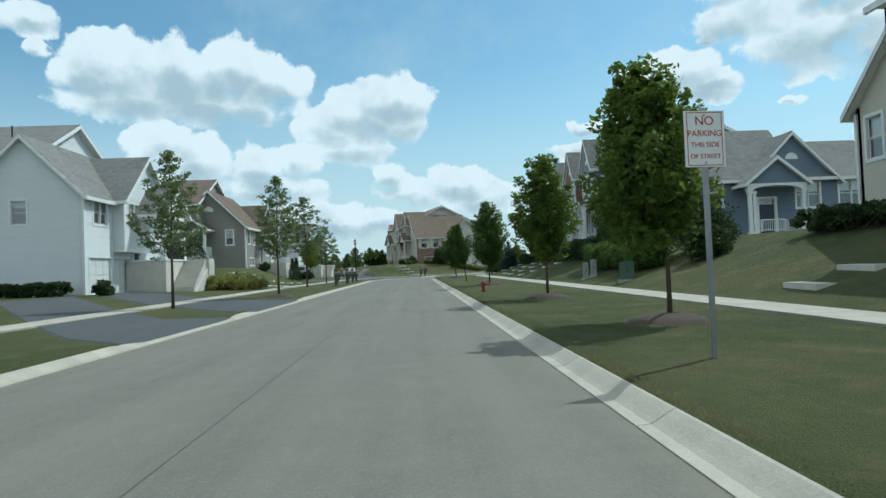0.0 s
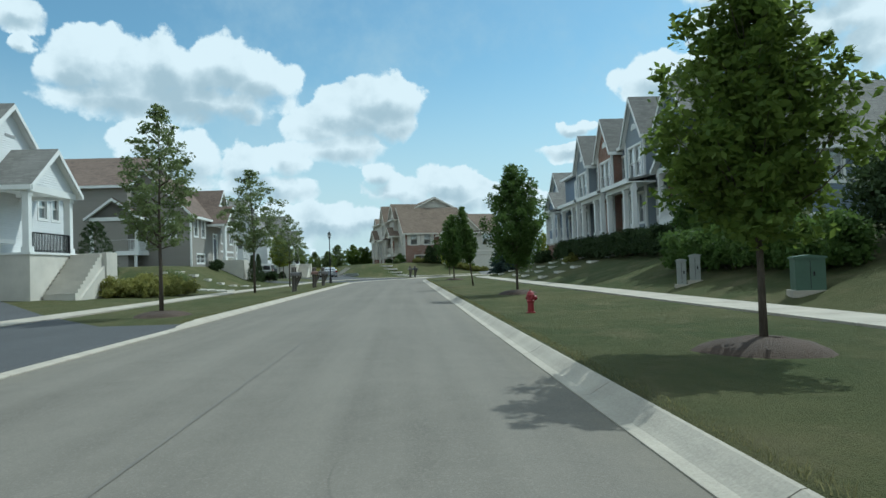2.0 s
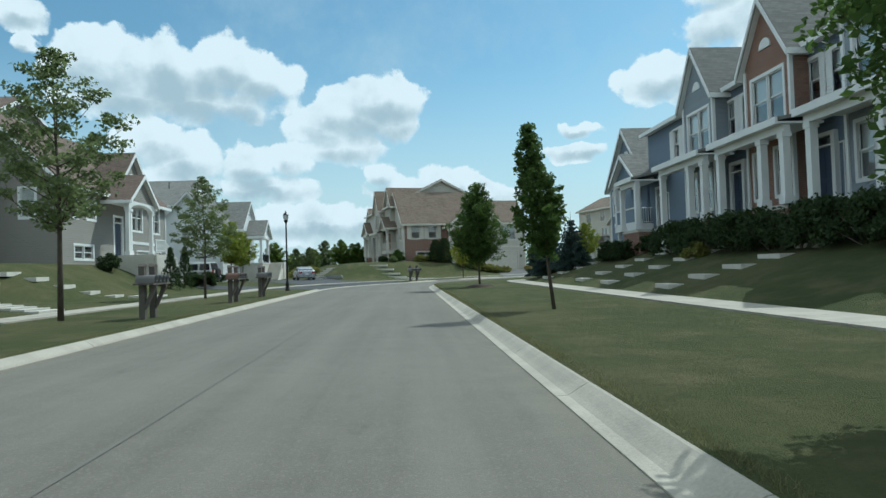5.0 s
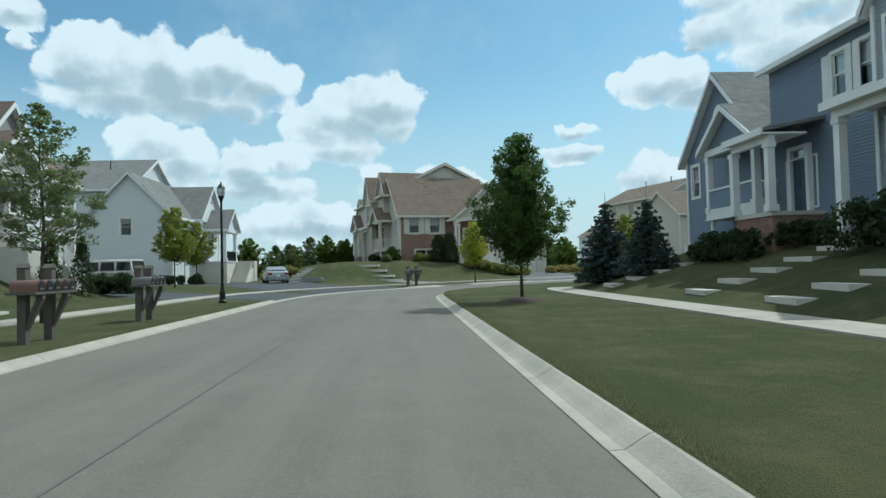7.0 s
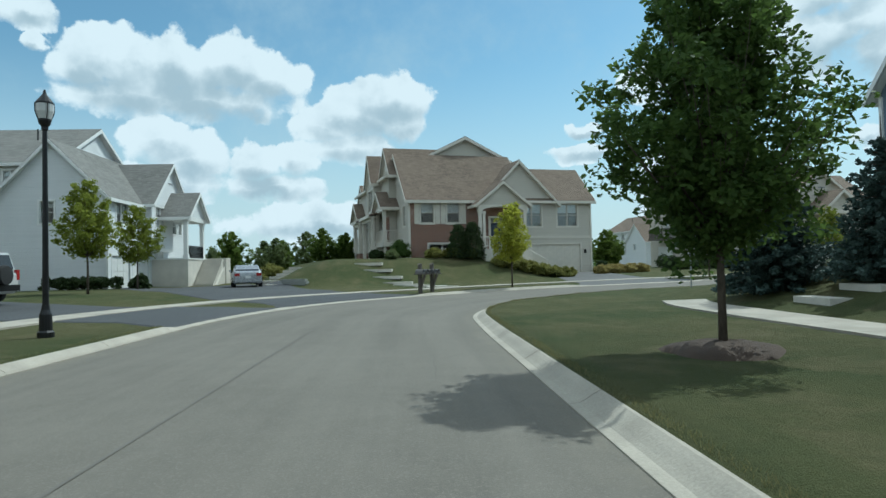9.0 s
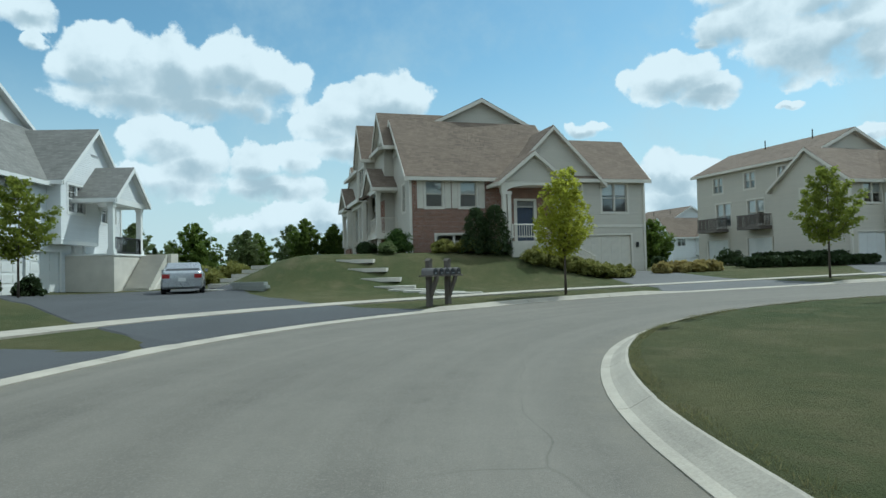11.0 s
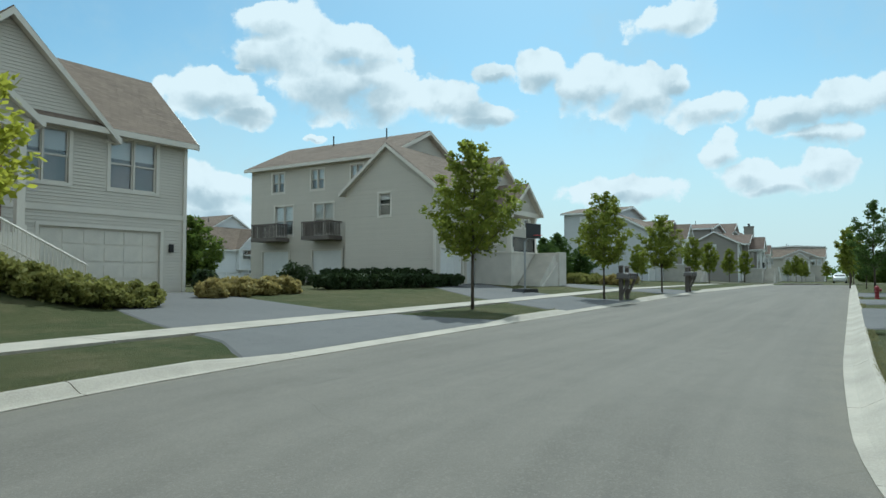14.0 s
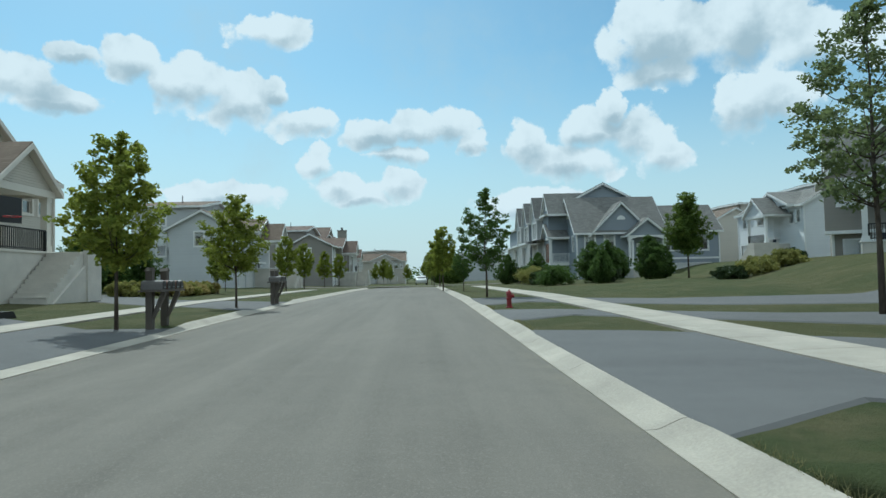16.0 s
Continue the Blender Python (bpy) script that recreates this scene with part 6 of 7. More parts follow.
def mailbox_bank(x, y, rz, n, colours, label):
    """Two braced posts with a shelf and a row of arched boxes; the doors look along -y."""
    h = put("mailbox_bank", x, y, rz, label, "mailbox", "mailbox banks")
    span = max(0.75, 0.27 * n)
    for sx in (-span * 0.32, span * 0.32):
        post = part("post", Form().box(sx - 0.075, sx + 0.075, 0.02, 0.17, -0.2, 1.38), WOOD, h)
        part("post_cap", Form().prism([(sx - 0.1, 1.38), (sx + 0.1, 1.38), (sx, 1.46)], 0.0, 0.19), WOOD, post)
        part("brace", Form().prism([(0.10, 0.28), (0.16, 0.28), (0.42, 0.82), (0.42, 0.92), (0.34, 0.92)], -0.05, 0.05, pose(sx, 0.16, 0, 0, 0, -90)), WOOD, post)
    part("shelf", Form().box(-span / 2 - 0.06, span / 2 + 0.06, -0.28, 0.24, 0.90, 0.945), WOOD, h)
    for k in range(n):
        cx = (k - (n - 1) / 2) * 0.27
        mat = colours[k % len(colours)]
        r = 0.098
        arch = [(cx + r, 0.95), (cx + r, 1.06)] + [(cx + r * math.cos(a), 1.06 + r * math.sin(a)) for a in np.linspace(0.25, math.pi - 0.25, 7)] + [(cx - r, 1.06), (cx - r, 0.95)]
        box = part("mailbox", Form().prism(arch[::-1][::-1], -0.27, 0.22), mat, h)
        part("flap", Form().prism([(cx + (px - cx) * 0.93, 1.05 + (pz - 1.05) * 0.93) for px, pz in arch], -0.285, -0.272), MAILDARK, box)
        part("latch", Form().box(cx - 0.015, cx + 0.015, -0.30, -0.286, 1.11, 1.13).box(cx - 0.05, cx + 0.05, -0.288, -0.286, 0.99, 1.015), STEEL, box)
        part("flag", Form().box(cx + r + 0.003, cx + r + 0.01, -0.12, 0.02, 1.06, 1.08), SIGNRED, box)


for yy, nn, cols, lab in ((52.6, 4, [MAILGREY], "grey mailbox bank on braced posts"), (61.0, 5, [MAILTAN, MAILTAN, MAILGREY], "brown mailbox bank on braced wooden posts"), (66.0, 4, [MAILGREY], "grey mailbox bank on braced posts near the lamp post")):
    mailbox_bank(-6.45, yy, 90, nn, cols, lab)
mailbox_bank(0.95, 93.85, 46, 5, [MAILGREY], "dark grey bank of five mailboxes on braced posts")
mailbox_bank(29.3, 103.85, 15, 5, [MAILGREY, MAILTAN], "brown mailbox bank beside a street tree")
mailbox_bank(40.0, 106.4, 15, 4, [MAILGREY, MAILTAN], "brown mailbox bank farther along the street")


def stone_flight(points, n, w_, rz, deep=0.5, label="pale stone steps set into the sloping lawn"):
    """Separate slabs laid up a slope between two points."""
    h = put("garden_steps", points[0][0], points[0][1], 0, label, "steps", "garden steps")
    (ax, ay), (bx, by) = points
    for k in range(n):
        t = k / (n - 1)
        x, y = ax + (bx - ax) * t, ay + (by - ay) * t
        f = Form().box(-deep / 2, deep / 2, -w_ / 2, w_ / 2, -0.16, 0.035)
        part("slab", f, STEP, h, m=h.matrix_world.inverted() @ pose(x, y, ground(x, y) + 0.03, 0, 0, rz))


stone_flight(((9.3, 67.6), (13.4, 67.2)), 5, 1.5, -2, 0.5)
stone_flight(((9.3, 75.9), (13.0, 74.8)), 5, 1.4, -2, 0.5)
stone_flight(((9.2, 56.6), (13.2, 54.8)), 5, 1.4, -3, 0.5)
stone_flight(((9.2, 63.0), (13.2, 61.8)), 5, 1.4, -3, 0.5)
stone_flight(((9.6, 15.5), (13.6, 15.0)), 4, 1.5, -3, 0.5)
stone_flight(((-11.7, 57.2), (-17.5, 61.9)), 8, 1.3, -6, 0.5)
stone_flight(((-12.6, 69.5), (-18.0, 63.7)), 8, 1.3, 6, 0.5)
stone_flight(((2.0, 100.6), (-2.8, 107.0)), 8, 1.9, 82, 0.6)
stone_flight(((-9.3, 104.9), (-8.3, 111.5)), 6, 1.6, 81, 0.55)
wall_stone = put("retaining_wall", -7.4, 104.0, -26, "low grey block retaining wall beside the driveway", "wall")
for k in range(3):
    for j in range(4):
        part("block", Form().box(-1.0 + 0.48 * j + 0.12 * (k % 2), -0.53 + 0.48 * j + 0.12 * (k % 2), -0.15, 0.15, 0.15 * k - 0.1, 0.145 + 0.15 * k - 0.1), BOXGREY, wall_stone)


def vehicle(name, x, y, heading, paint, label, length, width, hood, deck, belt, roof, cabin, wheel, boxy):
    """A car along +x (front): body by cross-sections, glasshouse, wheels, lamps."""
    h = thing(name, pose(x, y, ground(x, y) + 0.015, 0, 0, heading), label, "car", "parked cars")
    L, W = length / 2, width / 2

    def loft(stations, mat, nm):
        """Stations of x, half width at sill, half width at shoulder, bottom, shoulder height, top."""
        f = Form()
        k = 8
        for sx, w0, w1, zb, zs, zt in stations:
            f.v += [(sx, -w0 * 0.92, zb), (sx, -w0, zb + 0.12), (sx, -w1, zs), (sx, -w1 * 0.88, zt), (sx, w1 * 0.88, zt), (sx, w1, zs), (sx, w0, zb + 0.12), (sx, w0 * 0.92, zb)]
        for i in range(len(stations) - 1):
            f.f += [(i * k + j, i * k + (j + 1) % k, (i + 1) * k + (j + 1) % k, (i + 1) * k + j) for j in range(k)]
        f.f += [tuple(reversed(range(k))), tuple(range((len(stations) - 1) * k, len(stations) * k))]
        return part(nm, f, mat, h, smooth=False)

    gb = 0.22 if not boxy else 0.32
    body = loft([(-L, W * 0.86, W * 0.88, gb + 0.12, belt - 0.25, deck - 0.08), (-L + 0.14, W * 0.94, W * 0.95, gb, belt - 0.12, deck), (-L * 0.55, W, W, gb, belt - 0.06, deck + 0.02),
                 (cabin[0], W, W, gb, belt - 0.04, belt), (cabin[3], W, W, gb, belt - 0.06, belt), (L * 0.62, W, W * 0.97, gb, hood - 0.12, hood), (L - 0.2, W * 0.94, W * 0.92, gb, hood - 0.2, hood - 0.08), (L, W * 0.82, W * 0.82, gb + 0.12, hood - 0.32, hood - 0.22)], paint, "body")
    bev = body.modifiers.new("soften", "BEVEL")
    bev.width, bev.segments, bev.limit_method = 0.05, 3, "ANGLE"
    body.data.shade_smooth()
    top = loft([(cabin[0], W * 0.9, W * 0.9, belt - 0.12, belt - 0.02, belt), (cabin[1], W * 0.86, W * 0.82, belt - 0.12, roof - 0.12, roof - 0.02), ((cabin[1] + cabin[2]) / 2, W * 0.87, W * 0.82, belt - 0.12, roof - 0.1, roof), (cabin[2], W * 0.86, W * 0.80, belt - 0.12, roof - 0.13, roof - 0.03), (cabin[3], W * 0.9, W * 0.9, belt - 0.12, belt - 0.02, belt)], paint, "cabin")
    slope = (cabin[1] - cabin[0])
    for s_ in (-1, 1):
        n = 3 if boxy else 2
        x0, x1 = cabin[1] - slope * 0.35, cabin[2] + (cabin[3] - cabin[2]) * 0.4
        for k in range(n):
            a, b = x0 + (x1 - x0) * k / n + 0.05, x0 + (x1 - x0) * (k + 1) / n - 0.05
            y0, y1 = W * 0.905 * s_, W * 0.845 * s_
            f = Form().add([(a, y0, belt + 0.03), (b, y0, belt + 0.03), (b - 0.04, y1, roof - 0.16), (a + 0.04, y1, roof - 0.16), (a, y0 * 0.97, belt + 0.03), (b, y0 * 0.97, belt + 0.03), (b - 0.04, y1 * 0.97, roof - 0.16), (a + 0.04, y1 * 0.97, roof - 0.16)], [(0, 1, 2, 3), (7, 6, 5, 4), (0, 4, 5, 1), (1, 5, 6, 2), (2, 6, 7, 3), (3, 7, 4, 0)])
            part("side_window", f, TINT, top)
    for a, b, nm in ((cabin[0], cabin[1], "rear_window"), (cabin[3], cabin[2], "windscreen")):
        d = -0.02 if a < b else 0.02
        z0, z1 = belt + 0.04, roof - 0.1
        xa, xb = a + (b - a) * 0.1 + d, a + (b - a) * 0.88 + d
        f = Form().add([(xa, -W * 0.8, z0), (xa, W * 0.8, z0), (xb, W * 0.72, z1), (xb, -W * 0.72, z1), (xa - d, -W * 0.8, z0), (xa - d, W * 0.8, z0), (xb - d, W * 0.72, z1), (xb - d, -W * 0.72, z1)], [(0, 1, 2, 3), (7, 6, 5, 4), (0, 4, 5, 1), (1, 5, 6, 2), (2, 6, 7, 3), (3, 7, 4, 0)])
        part(nm, f, TINT, top)
    for sx in (-L * 0.60, L * 0.62):
        for s_ in (-1, 1):
            m = pose(sx, s_ * (W - 0.10), wheel, 90)
            tyre = part("wheel", Form().lathe([(wheel * 0.6, -0.11), (wheel * 0.92, -0.11), (wheel, -0.07), (wheel, 0.07), (wheel * 0.92, 0.11), (wheel * 0.6, 0.11)], 20), TYRE, h, m=m)
            part("rim", Form().lathe([(wheel * 0.2, -0.118), (wheel * 0.6, -0.10), (wheel * 0.6, 0.10), (wheel * 0.2, 0.118)], 12), STEEL, tyre)
    for s_ in (-1, 1):
        part("tail_light", Form().box(-L - 0.01, -L + 0.1, min(s_ * W * 0.55, s_ * W * 0.9), max(s_ * W * 0.55, s_ * W * 0.9), deck - 0.32, deck - 0.14) if not boxy else Form().box(-L - 0.012, -L + 0.1, min(s_ * W * 0.74, s_ * W * 0.9), max(s_ * W * 0.74, s_ * W * 0.9), belt - 0.35, belt + 0.02), TAIL, h)
        part("headlight", Form().box(L - 0.12, L + 0.01, min(s_ * W * 0.5, s_ * W * 0.8), max(s_ * W * 0.5, s_ * W * 0.8), hood - 0.36, hood - 0.22), LAMPGLASS, h)
        part("mirror", Form().box(cabin[3] - 0.35, cabin[3] - 0.2, min(s_ * W, s_ * (W + 0.14)), max(s_ * W, s_ * (W + 0.14)), belt, belt + 0.14), paint, h)
    for sx in (-L - 0.06, L - 0.1):
        part("bumper", Form().box(sx, sx + 0.16, -W * 0.86, W * 0.86, gb + 0.1, gb + 0.32), paint if not boxy else BLACK, h)
    part("number_plate", Form().box(-L - 0.075, -L - 0.062, -0.16, 0.16, gb + 0.34 if not boxy else gb + 0.38, gb + 0.5 if not boxy else gb + 0.54), SIGNWHITE, h)
    return h


vehicle("sedan", -10.8, 105.3, 107, SILVER, "silver four-door sedan parked on the driveway", 4.9, 1.82, 0.92, 1.02, 0.98, 1.42, (-1.65, -1.0, 0.35, 1.05), 0.32, False)
suv = vehicle("off_roader", -16.4, 85.6, 176, PEARL, "pale off-road car with a rear spare wheel on the driveway", 4.4, 1.82, 1.12, 1.12, 1.16, 1.82, (-2.05, -1.9, 0.45, 0.95), 0.37, True)
part("spare_wheel", Form().lathe([(0.2, 0), (0.34, 0), (0.36, 0.05), (0.36, 0.15), (0.33, 0.2), (0.1, 0.22)], 18, pose(-2.2, 0.1, 0.98, 0, -90)), TYRE, suv)
vehicle("sedan", 118.0, 121.0, 195, PEARL, "pale car far along the street", 4.7, 1.8, 0.95, 1.0, 1.0, 1.45, (-1.65, -1.0, 0.35, 1.05), 0.32, False)


def hoop(x, y, rz):
    h = put("basketball_hoop", x, y, rz, "portable basketball hoop with dark backboard", "basketball hoop")
    part("base", Form().prism([(-0.6, 0), (0.6, 0), (0.5, 0.2), (-0.5, 0.2)], -0.4, 0.4), MAILDARK, h)
    part("pole", Form().tube([(0, 0, 0.15), (0, 0, 2.6), (0, -0.5, 3.0)], [0.05, 0.05, 0.05], 8), STEEL, h)
    part("backboard", Form().box(-0.56, 0.56, -0.6, -0.56, 2.75, 3.5), MAILDARK, h)
    ring = [(0.225 * math.cos(a), -0.85 + 0.225 * math.sin(a), 2.9) for a in np.linspace(0, 2 * math.pi, 17)]
    part("rim", Form().tube(ring, [0.012] * 17, 5, False), SIGNRED, h)


hoop(30.9, 110.7, 0)

# mulch rings under the street trees
for tx, ty in ((4.65, 11.8), (4.35, 21.5), (4.36, 38.8), (4.25, 70.2), (-7.0, 33.0)):
    f = Form()
    rng = np.random.default_rng(int(ty * 10))
    n, rings = 22, [(0.0, 0.15), (0.28, 0.14), (0.5, 0.10), (0.68, 0.05), (0.82, -0.05)]
    ph = rng.uniform(0, 6, 3)
    for k, (r, z) in enumerate(rings):
        for j in range(n):
            a = 2 * math.pi * j / n
            rr = r * (1 + 0.07 * math.sin(3 * a + ph[0]) + 0.05 * math.sin(5 * a + ph[1]))
            f.v.append((tx + rr * math.cos(a), ty + rr * math.sin(a), ground(tx, ty) + z + rng.uniform(-0.012, 0.012)))
    for k in range(len(rings) - 1):
        f.f += [(k * n + j, (k + 1) * n + j, (k + 1) * n + (j + 1) % n, k * n + (j + 1) % n) for j in range(n)]
    solo("mulch_ring", f, DIRT, "heaped brown mulch ring round a tree", "mulch", "", None, True, "mulch rings")


# ---- planting ----
def local(at, u, v):
    c, s_ = math.cos(radians(at[2])), math.sin(radians(at[2]))
    return at[0] + u * c - v * s_, at[1] + u * s_ + v * c


HEDGE = "dark clipped evergreen hedge along the house"
for k, yy in enumerate(np.arange(47.0, 66.0, 4.2)):
    shrub(13.0, float(yy), 1.5, 1.6, LEAF_SHRUB, HEDGE, "hedge", 3.0, 90, 1.5, boxy=True)
for yy in (30.6, 33.9, 37.2):
    shrub(10.9, yy, 1.4, 1.5, LEAF_PEAR, "green clipped hedge beside utility boxes", "hedge", 2.5, 90, 2.2, boxy=True)
for x, y, hh, rr in ((13.1, 40.9, 4.4, 80), (13.5, 37.6, 4.3, 160)):
    tree("bush", x, y, hh, rr, "tall dense viburnum reaching almost to the ground", "shrub")
shrub(13.6, 30.2, 2.4, 3.0, LEAF_SHRUB, "mass of tall dark shrubs on the slope", "shrub", 1.6, 70, 3.4, 0.06)
shrub(12.2, 26.6, 1.6, 1.6, LEAF_SHRUB, "dark shrub on the slope", "shrub", 1.6, 60, 1.6)
shrub(14.8, 21.4, 1.4, 0.95, LEAF_SHRUB, HEDGE, "hedge", 3.4, 90, 1.6, boxy=True)
shrub(12.4, 61.5, 1.0, 0.7, LEAF_BED, "small yellow-green shrub by the steps")
shrub(12.6, 73.6, 1.2, 0.8, LEAF_SHRUB, "low rounded shrub under the balcony", "shrub", 1.5, 90)
shrub(12.2, 78.6, 1.2, 0.8, LEAF_LOCUST, "low grey-green shrub under the balcony", "shrub", 1.5, 90)
shrub(14.0, 69.6, 1.3, 0.85, LEAF_SHRUB, HEDGE, "hedge", 2.2, 90, 1.4, boxy=True)
shrub(12.5, 71.8, 1.2, 1.15, LEAF_SHRUB, HEDGE, "hedge", 2.4, 90, 1.5, boxy=True)
shrub(12.9, 75.4, 1.1, 0.7, LEAF_SHRUB, "low rounded shrub under the balcony", "shrub", 1.4, 90)
# white house, first on the left
shrub(-22.0, 37.2, 1.1, 0.85, LEAF_SHRUB, HEDGE, "hedge", 4.2, 0, 1.6, boxy=True)
shrub(-17.9, 37.6, 1.0, 1.0, LEAF_SHRUB, "round dark shrub at the house corner")
for q in ((-14.2, 50.0), (-14.6, 52.4), (-13.6, 48.2), (-15.6, 54.0), (-15.0, 47.6), (-12.9, 50.9)):
    shrub(q[0], q[1], 2.1, 1.25, LEAF_BED, "spreading yellow-green shrub in a bed", "shrub", 1.3, 40, 1.3)


def conifer(x, y, h_, label="dark cone-shaped evergreen by the house", wide=0.24, n=70):
    rng = np.random.default_rng(int(x * 7 + y * 13) % 9999)
    ob = put("evergreen", x, y, 0, label, "shrub", "planting by the houses")
    centres, radii = [], []
    for k in range(n):
        q = k / n
        rr = h_ * wide * (1 - q) ** (0.8 if wide < 0.3 else 0.38) * (0.5 + 0.5 * rng.random())
        centres.append((rr * math.cos(k * 2.4), rr * math.sin(k * 2.4), 0.1 + (h_ - 0.2) * q))
        radii.append(0.12 + 0.16 * h_ * 0.3 * (1 - q))
    part("trunk", Form().tube([(0, 0, 0), (0, 0, h_ * 0.9)], [0.05, 0.01], 6), BARK, ob)
    part("foliage", leaf_mesh("foliage", LEAF_SHRUB, centres, radii, 45, 0.05, rng), None, ob)


conifer(-17.4, 51.4, 4.2, "dense dark rounded evergreen beside the porch stairs", 0.3, 150), conifer(-14.6, 76.8, 2.7), conifer(-14.7, 79.7, 2.8), conifer(-16.9, 117.4, 2.6), conifer(-18.0, 119.2, 2.4)
shrub(-17.2, 74.2, 1.3, 1.1, LEAF_SHRUB, "round dark shrub at the grey house's corner")
shrub(-16.2, 60.2, 1.5, 1.6, LEAF_LOCUST, "loose grey-green shrub on the slope", "shrub", 1.2, 0, 1.0)
shrub(-14.8, 81.8, 1.1, 1.1, LEAF_SHRUB, "dark hedge beside the driveway", "hedge", 2.6, 0, 1.5, boxy=True)
shrub(-19.8, 101.9, 1.0, 0.8, LEAF_SHRUB, HEDGE, "hedge", 4.5, 0, 1.6, boxy=True)
shrub(-16.9, 103.4, 1.0, 1.0, LEAF_SHRUB, "round dark shrub by the garage")
for q in ((-13.0, 115.0), (-13.6, 117.5), (-11.6, 117.0)):
    shrub(q[0], q[1], 1.9, 1.3, LEAF_BED, "spreading yellow-green shrub behind the parked car", "shrub", 1.2, 20, 1.3)
# brick house at the bend
for u, v, w_, hh, mt, lb in ((1.3, -1.9, 1.3, 0.8, LEAF_BED, "low yellow-green shrub below the windows"), (2.8, -2.0, 1.4, 0.9, LEAF_BED, "low yellow-green shrub below the windows"), (4.0, -2.3, 1.2, 0.8, LEAF_BED, "low yellow-green shrub below the windows"),
                             (-0.9, -0.9, 1.2, 1.5, LEAF_PEAR, "green shrub at the corner of the brick wall"), (-1.8, -2.0, 0.9, 0.7, LEAF_LOCUST, "small grey-green shrub below the balcony"), (-2.8, -1.2, 1.0, 0.7, LEAF_SHRUB, "small dark shrub below the balcony"),
                             (16.2, -0.4, 0.9, 1.0, LEAF_SHRUB, "round dark shrub beside the garage")):
    x, y = local(E_AT, u, v)
    shrub(x, y, w_, hh, mt, lb, "shrub", 1.0, 0, 1.5)
for k in range(6):
    x, y = local(E_AT, 5.9 + 0.95 * k, -4.3 - 0.12 * k)
    shrub(x, y, 1.35, 1.05 - 0.05 * k, LEAF_BED, "golden-green planting beside the stairs", "shrub", 1.2, 10, 1.6)
for u, v, hh in ((3.1, -2.5, 2.6), (4.1, -2.75, 2.8)):
    x, y = local(E_AT, u, v)
    conifer(x, y, hh, "dense dark rounded arborvitae by the porch", 0.36, 190)
# cream house
for k in range(4):
    x, y = local(F_AT, -1.2, 0.8 + 1.9 * k)
    shrub(x, y, 1.2, 1.0, LEAF_SHRUB, "low dark hedge along the cream wall", "hedge", 1.7, 105, 1.5, boxy=True)
for k in range(5):
    x, y = local(F_AT, -8.4 + 1.9 * k, 0.2 - 0.35 * k)
    shrub(x, y, 1.1, 0.75, LEAF_SHRUB, "low dark clipped hedge before the cream gable", "hedge", 1.9, 5, 1.8, boxy=True)
for k in range(7):
    shrub(14.9 + 0.62 * k, 111.6 + 0.25 * k + 0.4 * (k % 2), 1.0, 0.75, GOLD, "golden ornamental grass between driveways", "shrub", 1.2, 15, 1.3, 0.07)
x, y = local(F_AT, -4.5, 6.5)
shrub(x, y, 2.0, 1.5, LEAF_SHRUB, "rounded dark shrub behind the grasses")
for k in range(4):
    x, y = local(F_AT, 14.5 + 1.6 * k, -3.0)
    shrub(x, y, 1.6, 0.9, LEAF_BED, "yellow-green bed beside the stairs", "shrub", 1.2, 15)
# gardens along the second street
for x, y, hh in ((61.2, 93.2, 2.3), (65.0, 93.8, 3.1), (69.0, 92.6, 3.2), (73.5, 91.6, 2.7), (66.5, 89.6, 3.3), (71, 88.2, 2.7), (75, 98.6, 2.8), (80, 102, 3.0)):
    tree("bush", x, y, hh, x * 37 % 360, "dark bushy garden tree before a terrace")
tree("maple_b", 68.5, 86.6, 6.6, 30, "broad green garden tree beside a terrace")
for x, y, hh in ((55, 118.5, 3.4), (60, 121, 3.0), (66, 119, 4.6), (76, 122, 4.6), (88, 125, 4.4), (100, 128, 4.6), (62, 104.5, 4.6), (78, 108.5, 4.8), (92, 112.5, 4.6), (107, 116.5, 4.8), (122, 121, 5.0), (135, 133, 5.0), (150, 137, 5.0)):
    tree("far", x, y, hh, x * 53 % 360, "young green street tree far along the street")
for x, y, w_, hh, mt in ((58.0, 82.6, 1.8, 1.1, LEAF_BED), (55.6, 86.2, 1.6, 0.9, LEAF_SHRUB), (60.6, 81.6, 1.6, 1.0, LEAF_SHRUB), (63.0, 96.5, 2.2, 1.6, LEAF_PEAR), (67.5, 97.6, 2.0, 1.3, LEAF_SHRUB), (71.5, 98.8, 2.2, 1.7, LEAF_BED), (75.5, 99.0, 2.4, 2.0, LEAF_PEAR), (80, 100.5, 2.4, 1.8, LEAF_SHRUB)):
    shrub(x, y, w_, hh, mt, "rounded garden shrub in a front lawn", "shrub", 1.5, x * 31 % 90, 1.6)
shrub(56.5, 84.5, 2.0, 1.2, LEAF_BED, "spreading shrubs beside the porch stairs", "shrub", 1.6, 15)
shrub(64.0, 93.0, 1.4, 1.0, LEAF_SHRUB, "dark low hedge in a front garden", "hedge", 3.0, 15, 1.2, boxy=True)

for k in range(9):
    shrub(-27 + 3.2 * k, 141 + 2 * math.sin(k * 1.3), 3.0, 1.8, (LEAF_BED, LEAF_PEAR, LEAF_LOCUST)[k % 3], "tall wild shrub in the hedgerow", "shrub", 1.6, k * 20, 1.0, 0.11)

for x, y, hh in ((-19.2, 132, 5.2), (-13.6, 132, 3.2), (-9.4, 132, 3.8), (-7.0, 133, 3.3), (-26, 136, 3.2)):
    tree("bush_b", x, y, hh, x * 77 % 360, "dense bushy tree behind the grassy mound")

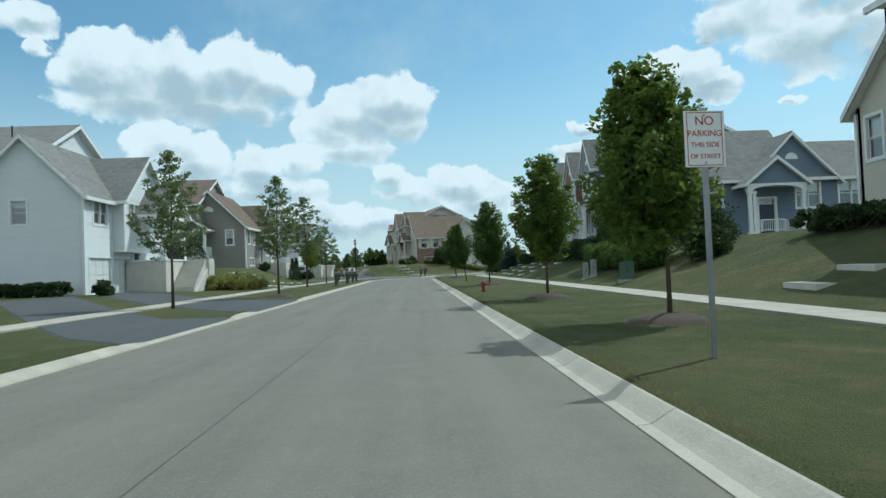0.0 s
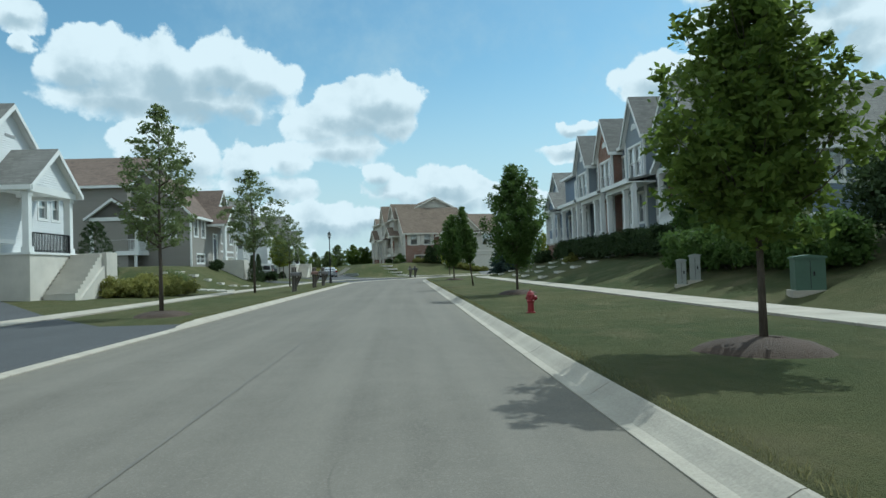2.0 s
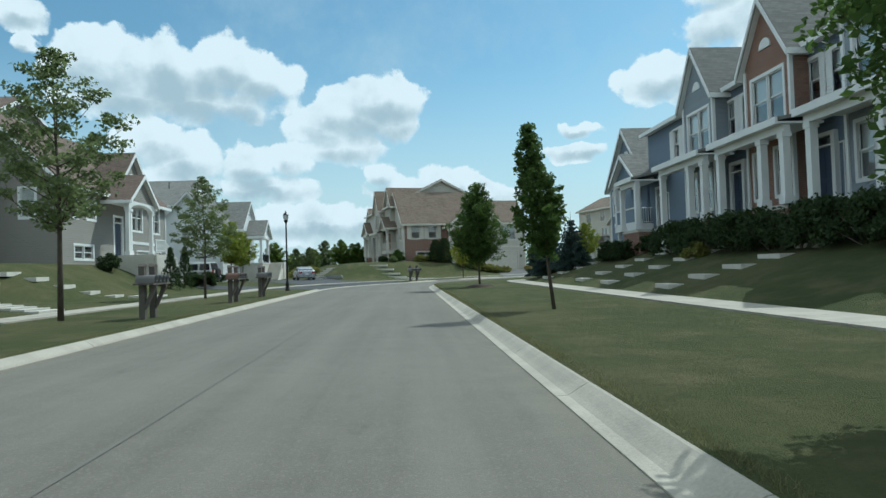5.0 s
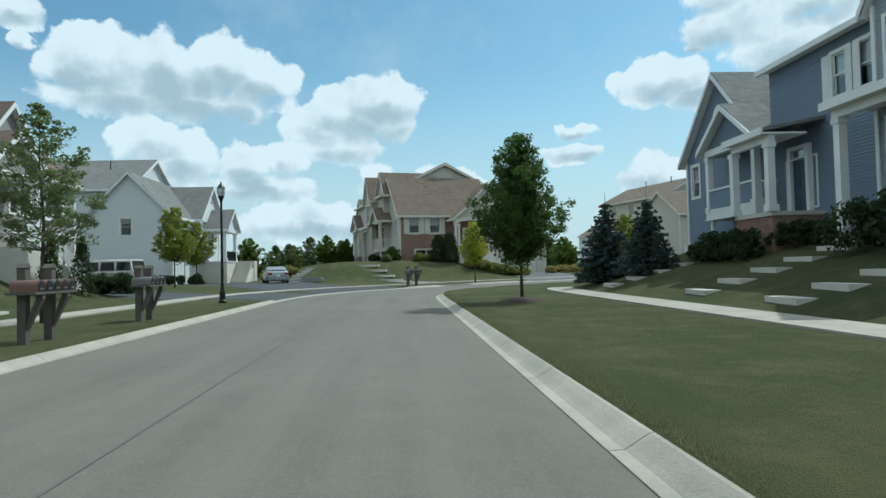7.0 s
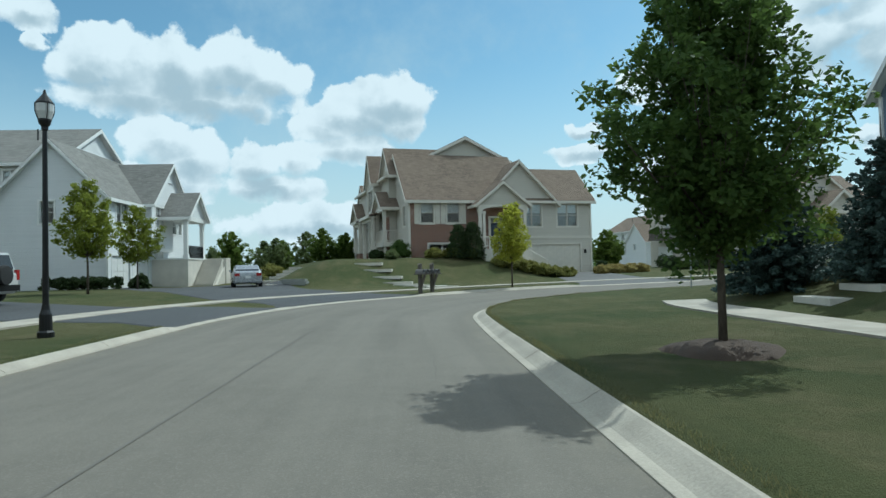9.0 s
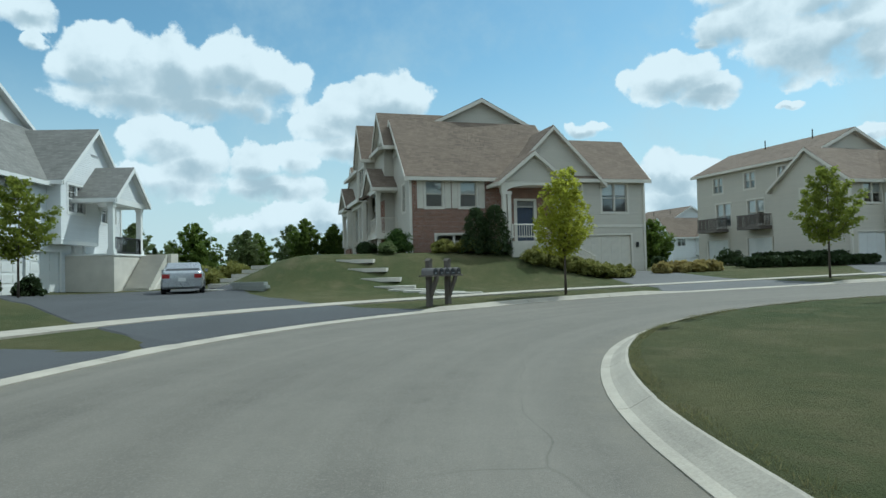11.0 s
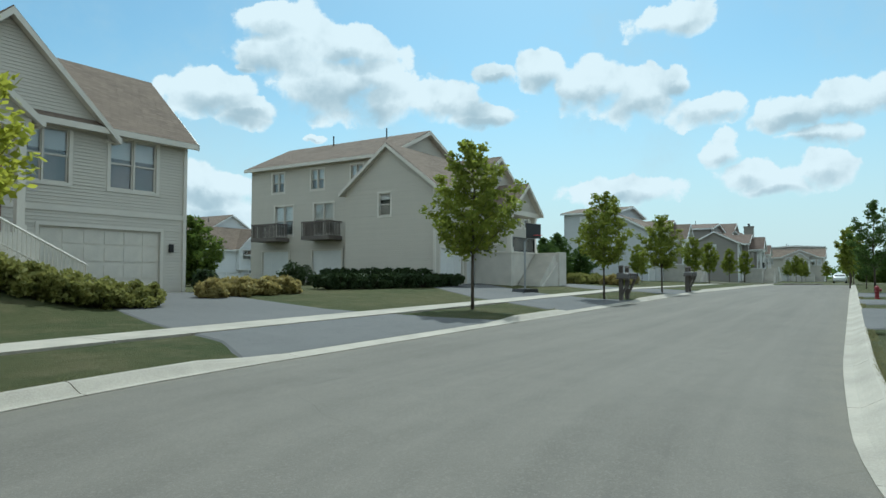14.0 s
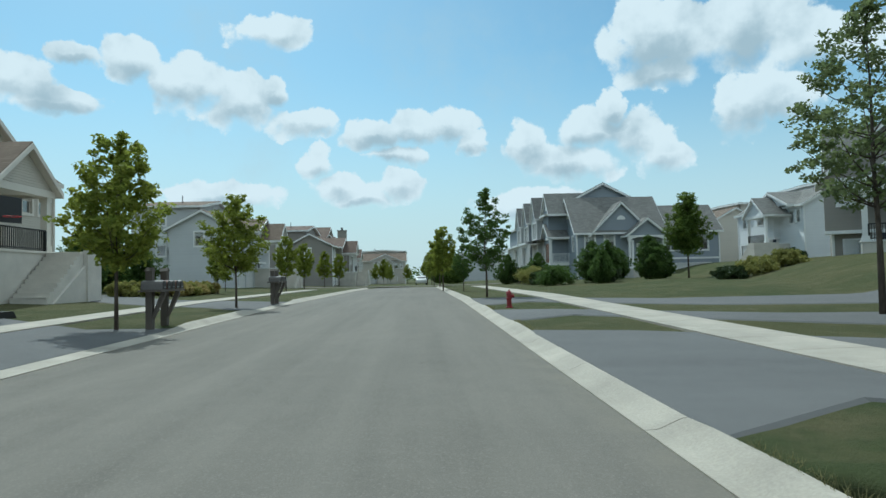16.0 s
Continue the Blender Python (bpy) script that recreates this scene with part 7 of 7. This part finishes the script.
for k in range(5):
    shrub(48.5 + 1.5 * k, 117.0 + 0.5 * k, 1.5, 0.9, LEAF_BED if k % 2 else GOLD, "golden-green garden bed before a porch", "shrub", 1.3, 15, 1.3)

for x, y, hh in ((157, 147.5, 4.4), (159.5, 143, 4.8), (160, 139.5, 4.0), (162, 136, 4.6), (150, 128, 4.6), (145, 122.5, 5.0), (139, 119.5, 4.6)):
    tree("far", x, y, hh, x * 83 % 360, "round street tree at the far end of the street")
for x, y, hh in ((122, 115.8, 4.6), (127, 118.4, 4.2), (133, 118.8, 5.2), (141, 123.5, 4.4)):
    tree("bush_b", x, y, hh, x * 77 % 360, "dense dark tree at the far end of the street")
# dark evergreens beside the pale house
for x, y, hh in ((47.5, 122.6, 3.6), (51.0, 124.0, 4.2), (54.0, 123.6, 3.2)):
    tree("bush", x, y, hh, x * 61 % 360, "dense dark garden tree beside a pale house")

for x, y, hh in ((19.8, 126.0, 4.0), (22.0, 132.0, 3.4)):
    tree("bush_b", x, y, hh, x * 77 % 360, "dense bushy tree behind the garage corner")

# distance: gardens' trees behind the houses
rng = np.random.default_rng(5)
for x, y, hh in ((-31, 148, 6.6), (-24, 150, 4.6), (-17.5, 140, 4.6), (-14, 150, 6.2), (-9, 147, 5.4), (-38, 156, 5.4), (-20, 128, 3.2), (-13.5, 128, 3.6), (-6.0, 160, 5.4), (-48, 150, 6.0),
                 (21.5, 140, 4.4), (23.5, 150, 5.0), (-60, 140, 6.0), (-45, 120, 5.2), (-52, 95, 6.2), (-56, 60, 6.4), (-50, 40, 6.0)):
    tree("big", x, y, hh, x * 41 % 360, "leafy garden tree behind the houses")

# far woods: one uneven belt of clumps round the horizon
rng = np.random.default_rng(11)
centres, radii = [], []
for k in range(1500):
    a = rng.uniform(0, 2 * math.pi)
    r = rng.uniform(260, 420)
    hgt = rng.uniform(2.0, 9.0)
    centres.append((20 + r * math.cos(a), 60 + r * math.sin(a), hgt * 0.5))
    radii.append(rng.uniform(3.0, 7.0))
woods = leaf_mesh("far_woods", LEAF_PEAR, centres, radii, 26, 1.1, rng)
tagged(new("far_woods", woods), "distant belt of green trees on the horizon", "woods", kind="stuff")

# grass fringe hanging over the backs of the kerbs
rng = np.random.default_rng(21)
n = 46000
s = rng.uniform(-2, BEND_END + 26, n)
side = np.where(rng.random(n) < 0.6, 1, -1)
off = HALF - 0.01 + rng.random(n) ** 1.6 * 0.14
P = np.array([at_road(float(a), float(b)) for a, b in zip(s, side * off)])
free = np.ones(n, bool)
for a, b, q in DRIVES:
    free &= ~((s > a - 1.1) & (s < b + 1.1) & (side == q))
tufty = np.sin(s * 1.9 + side) * np.sin(s * 0.73 + 2.0 * side) * 0.5 + 0.5
free &= rng.random(n) < 0.35 + 0.65 * tufty
P, m = P[free], int(free.sum())
Z = lawn(P[:, 0], P[:, 1]) - 0.015
ang = rng.uniform(0, 2 * math.pi, m)
hgt = rng.uniform(0.03, 0.075, m) * (0.6 + 0.6 * tufty[free])
wide = rng.uniform(0.002, 0.0045, m)
tip = rng.normal(0, 0.03, (m, 2))
v = np.stack([np.stack([P[:, 0] - wide * np.cos(ang), P[:, 1] - wide * np.sin(ang), Z], -1), np.stack([P[:, 0] + wide * np.cos(ang), P[:, 1] + wide * np.sin(ang), Z], -1), np.stack([P[:, 0] + tip[:, 0], P[:, 1] + tip[:, 1], Z + hgt], -1)], 1).reshape(-1, 3)
blades = bpy.data.meshes.new("grass_blades")
blades.from_pydata(v.tolist(), [], np.arange(3 * m).reshape(-1, 3).tolist())
blades.materials.append(BLADE)
tagged(new("grass_blades", blades), "short dry green grass along the kerbs", "grass", kind="stuff")
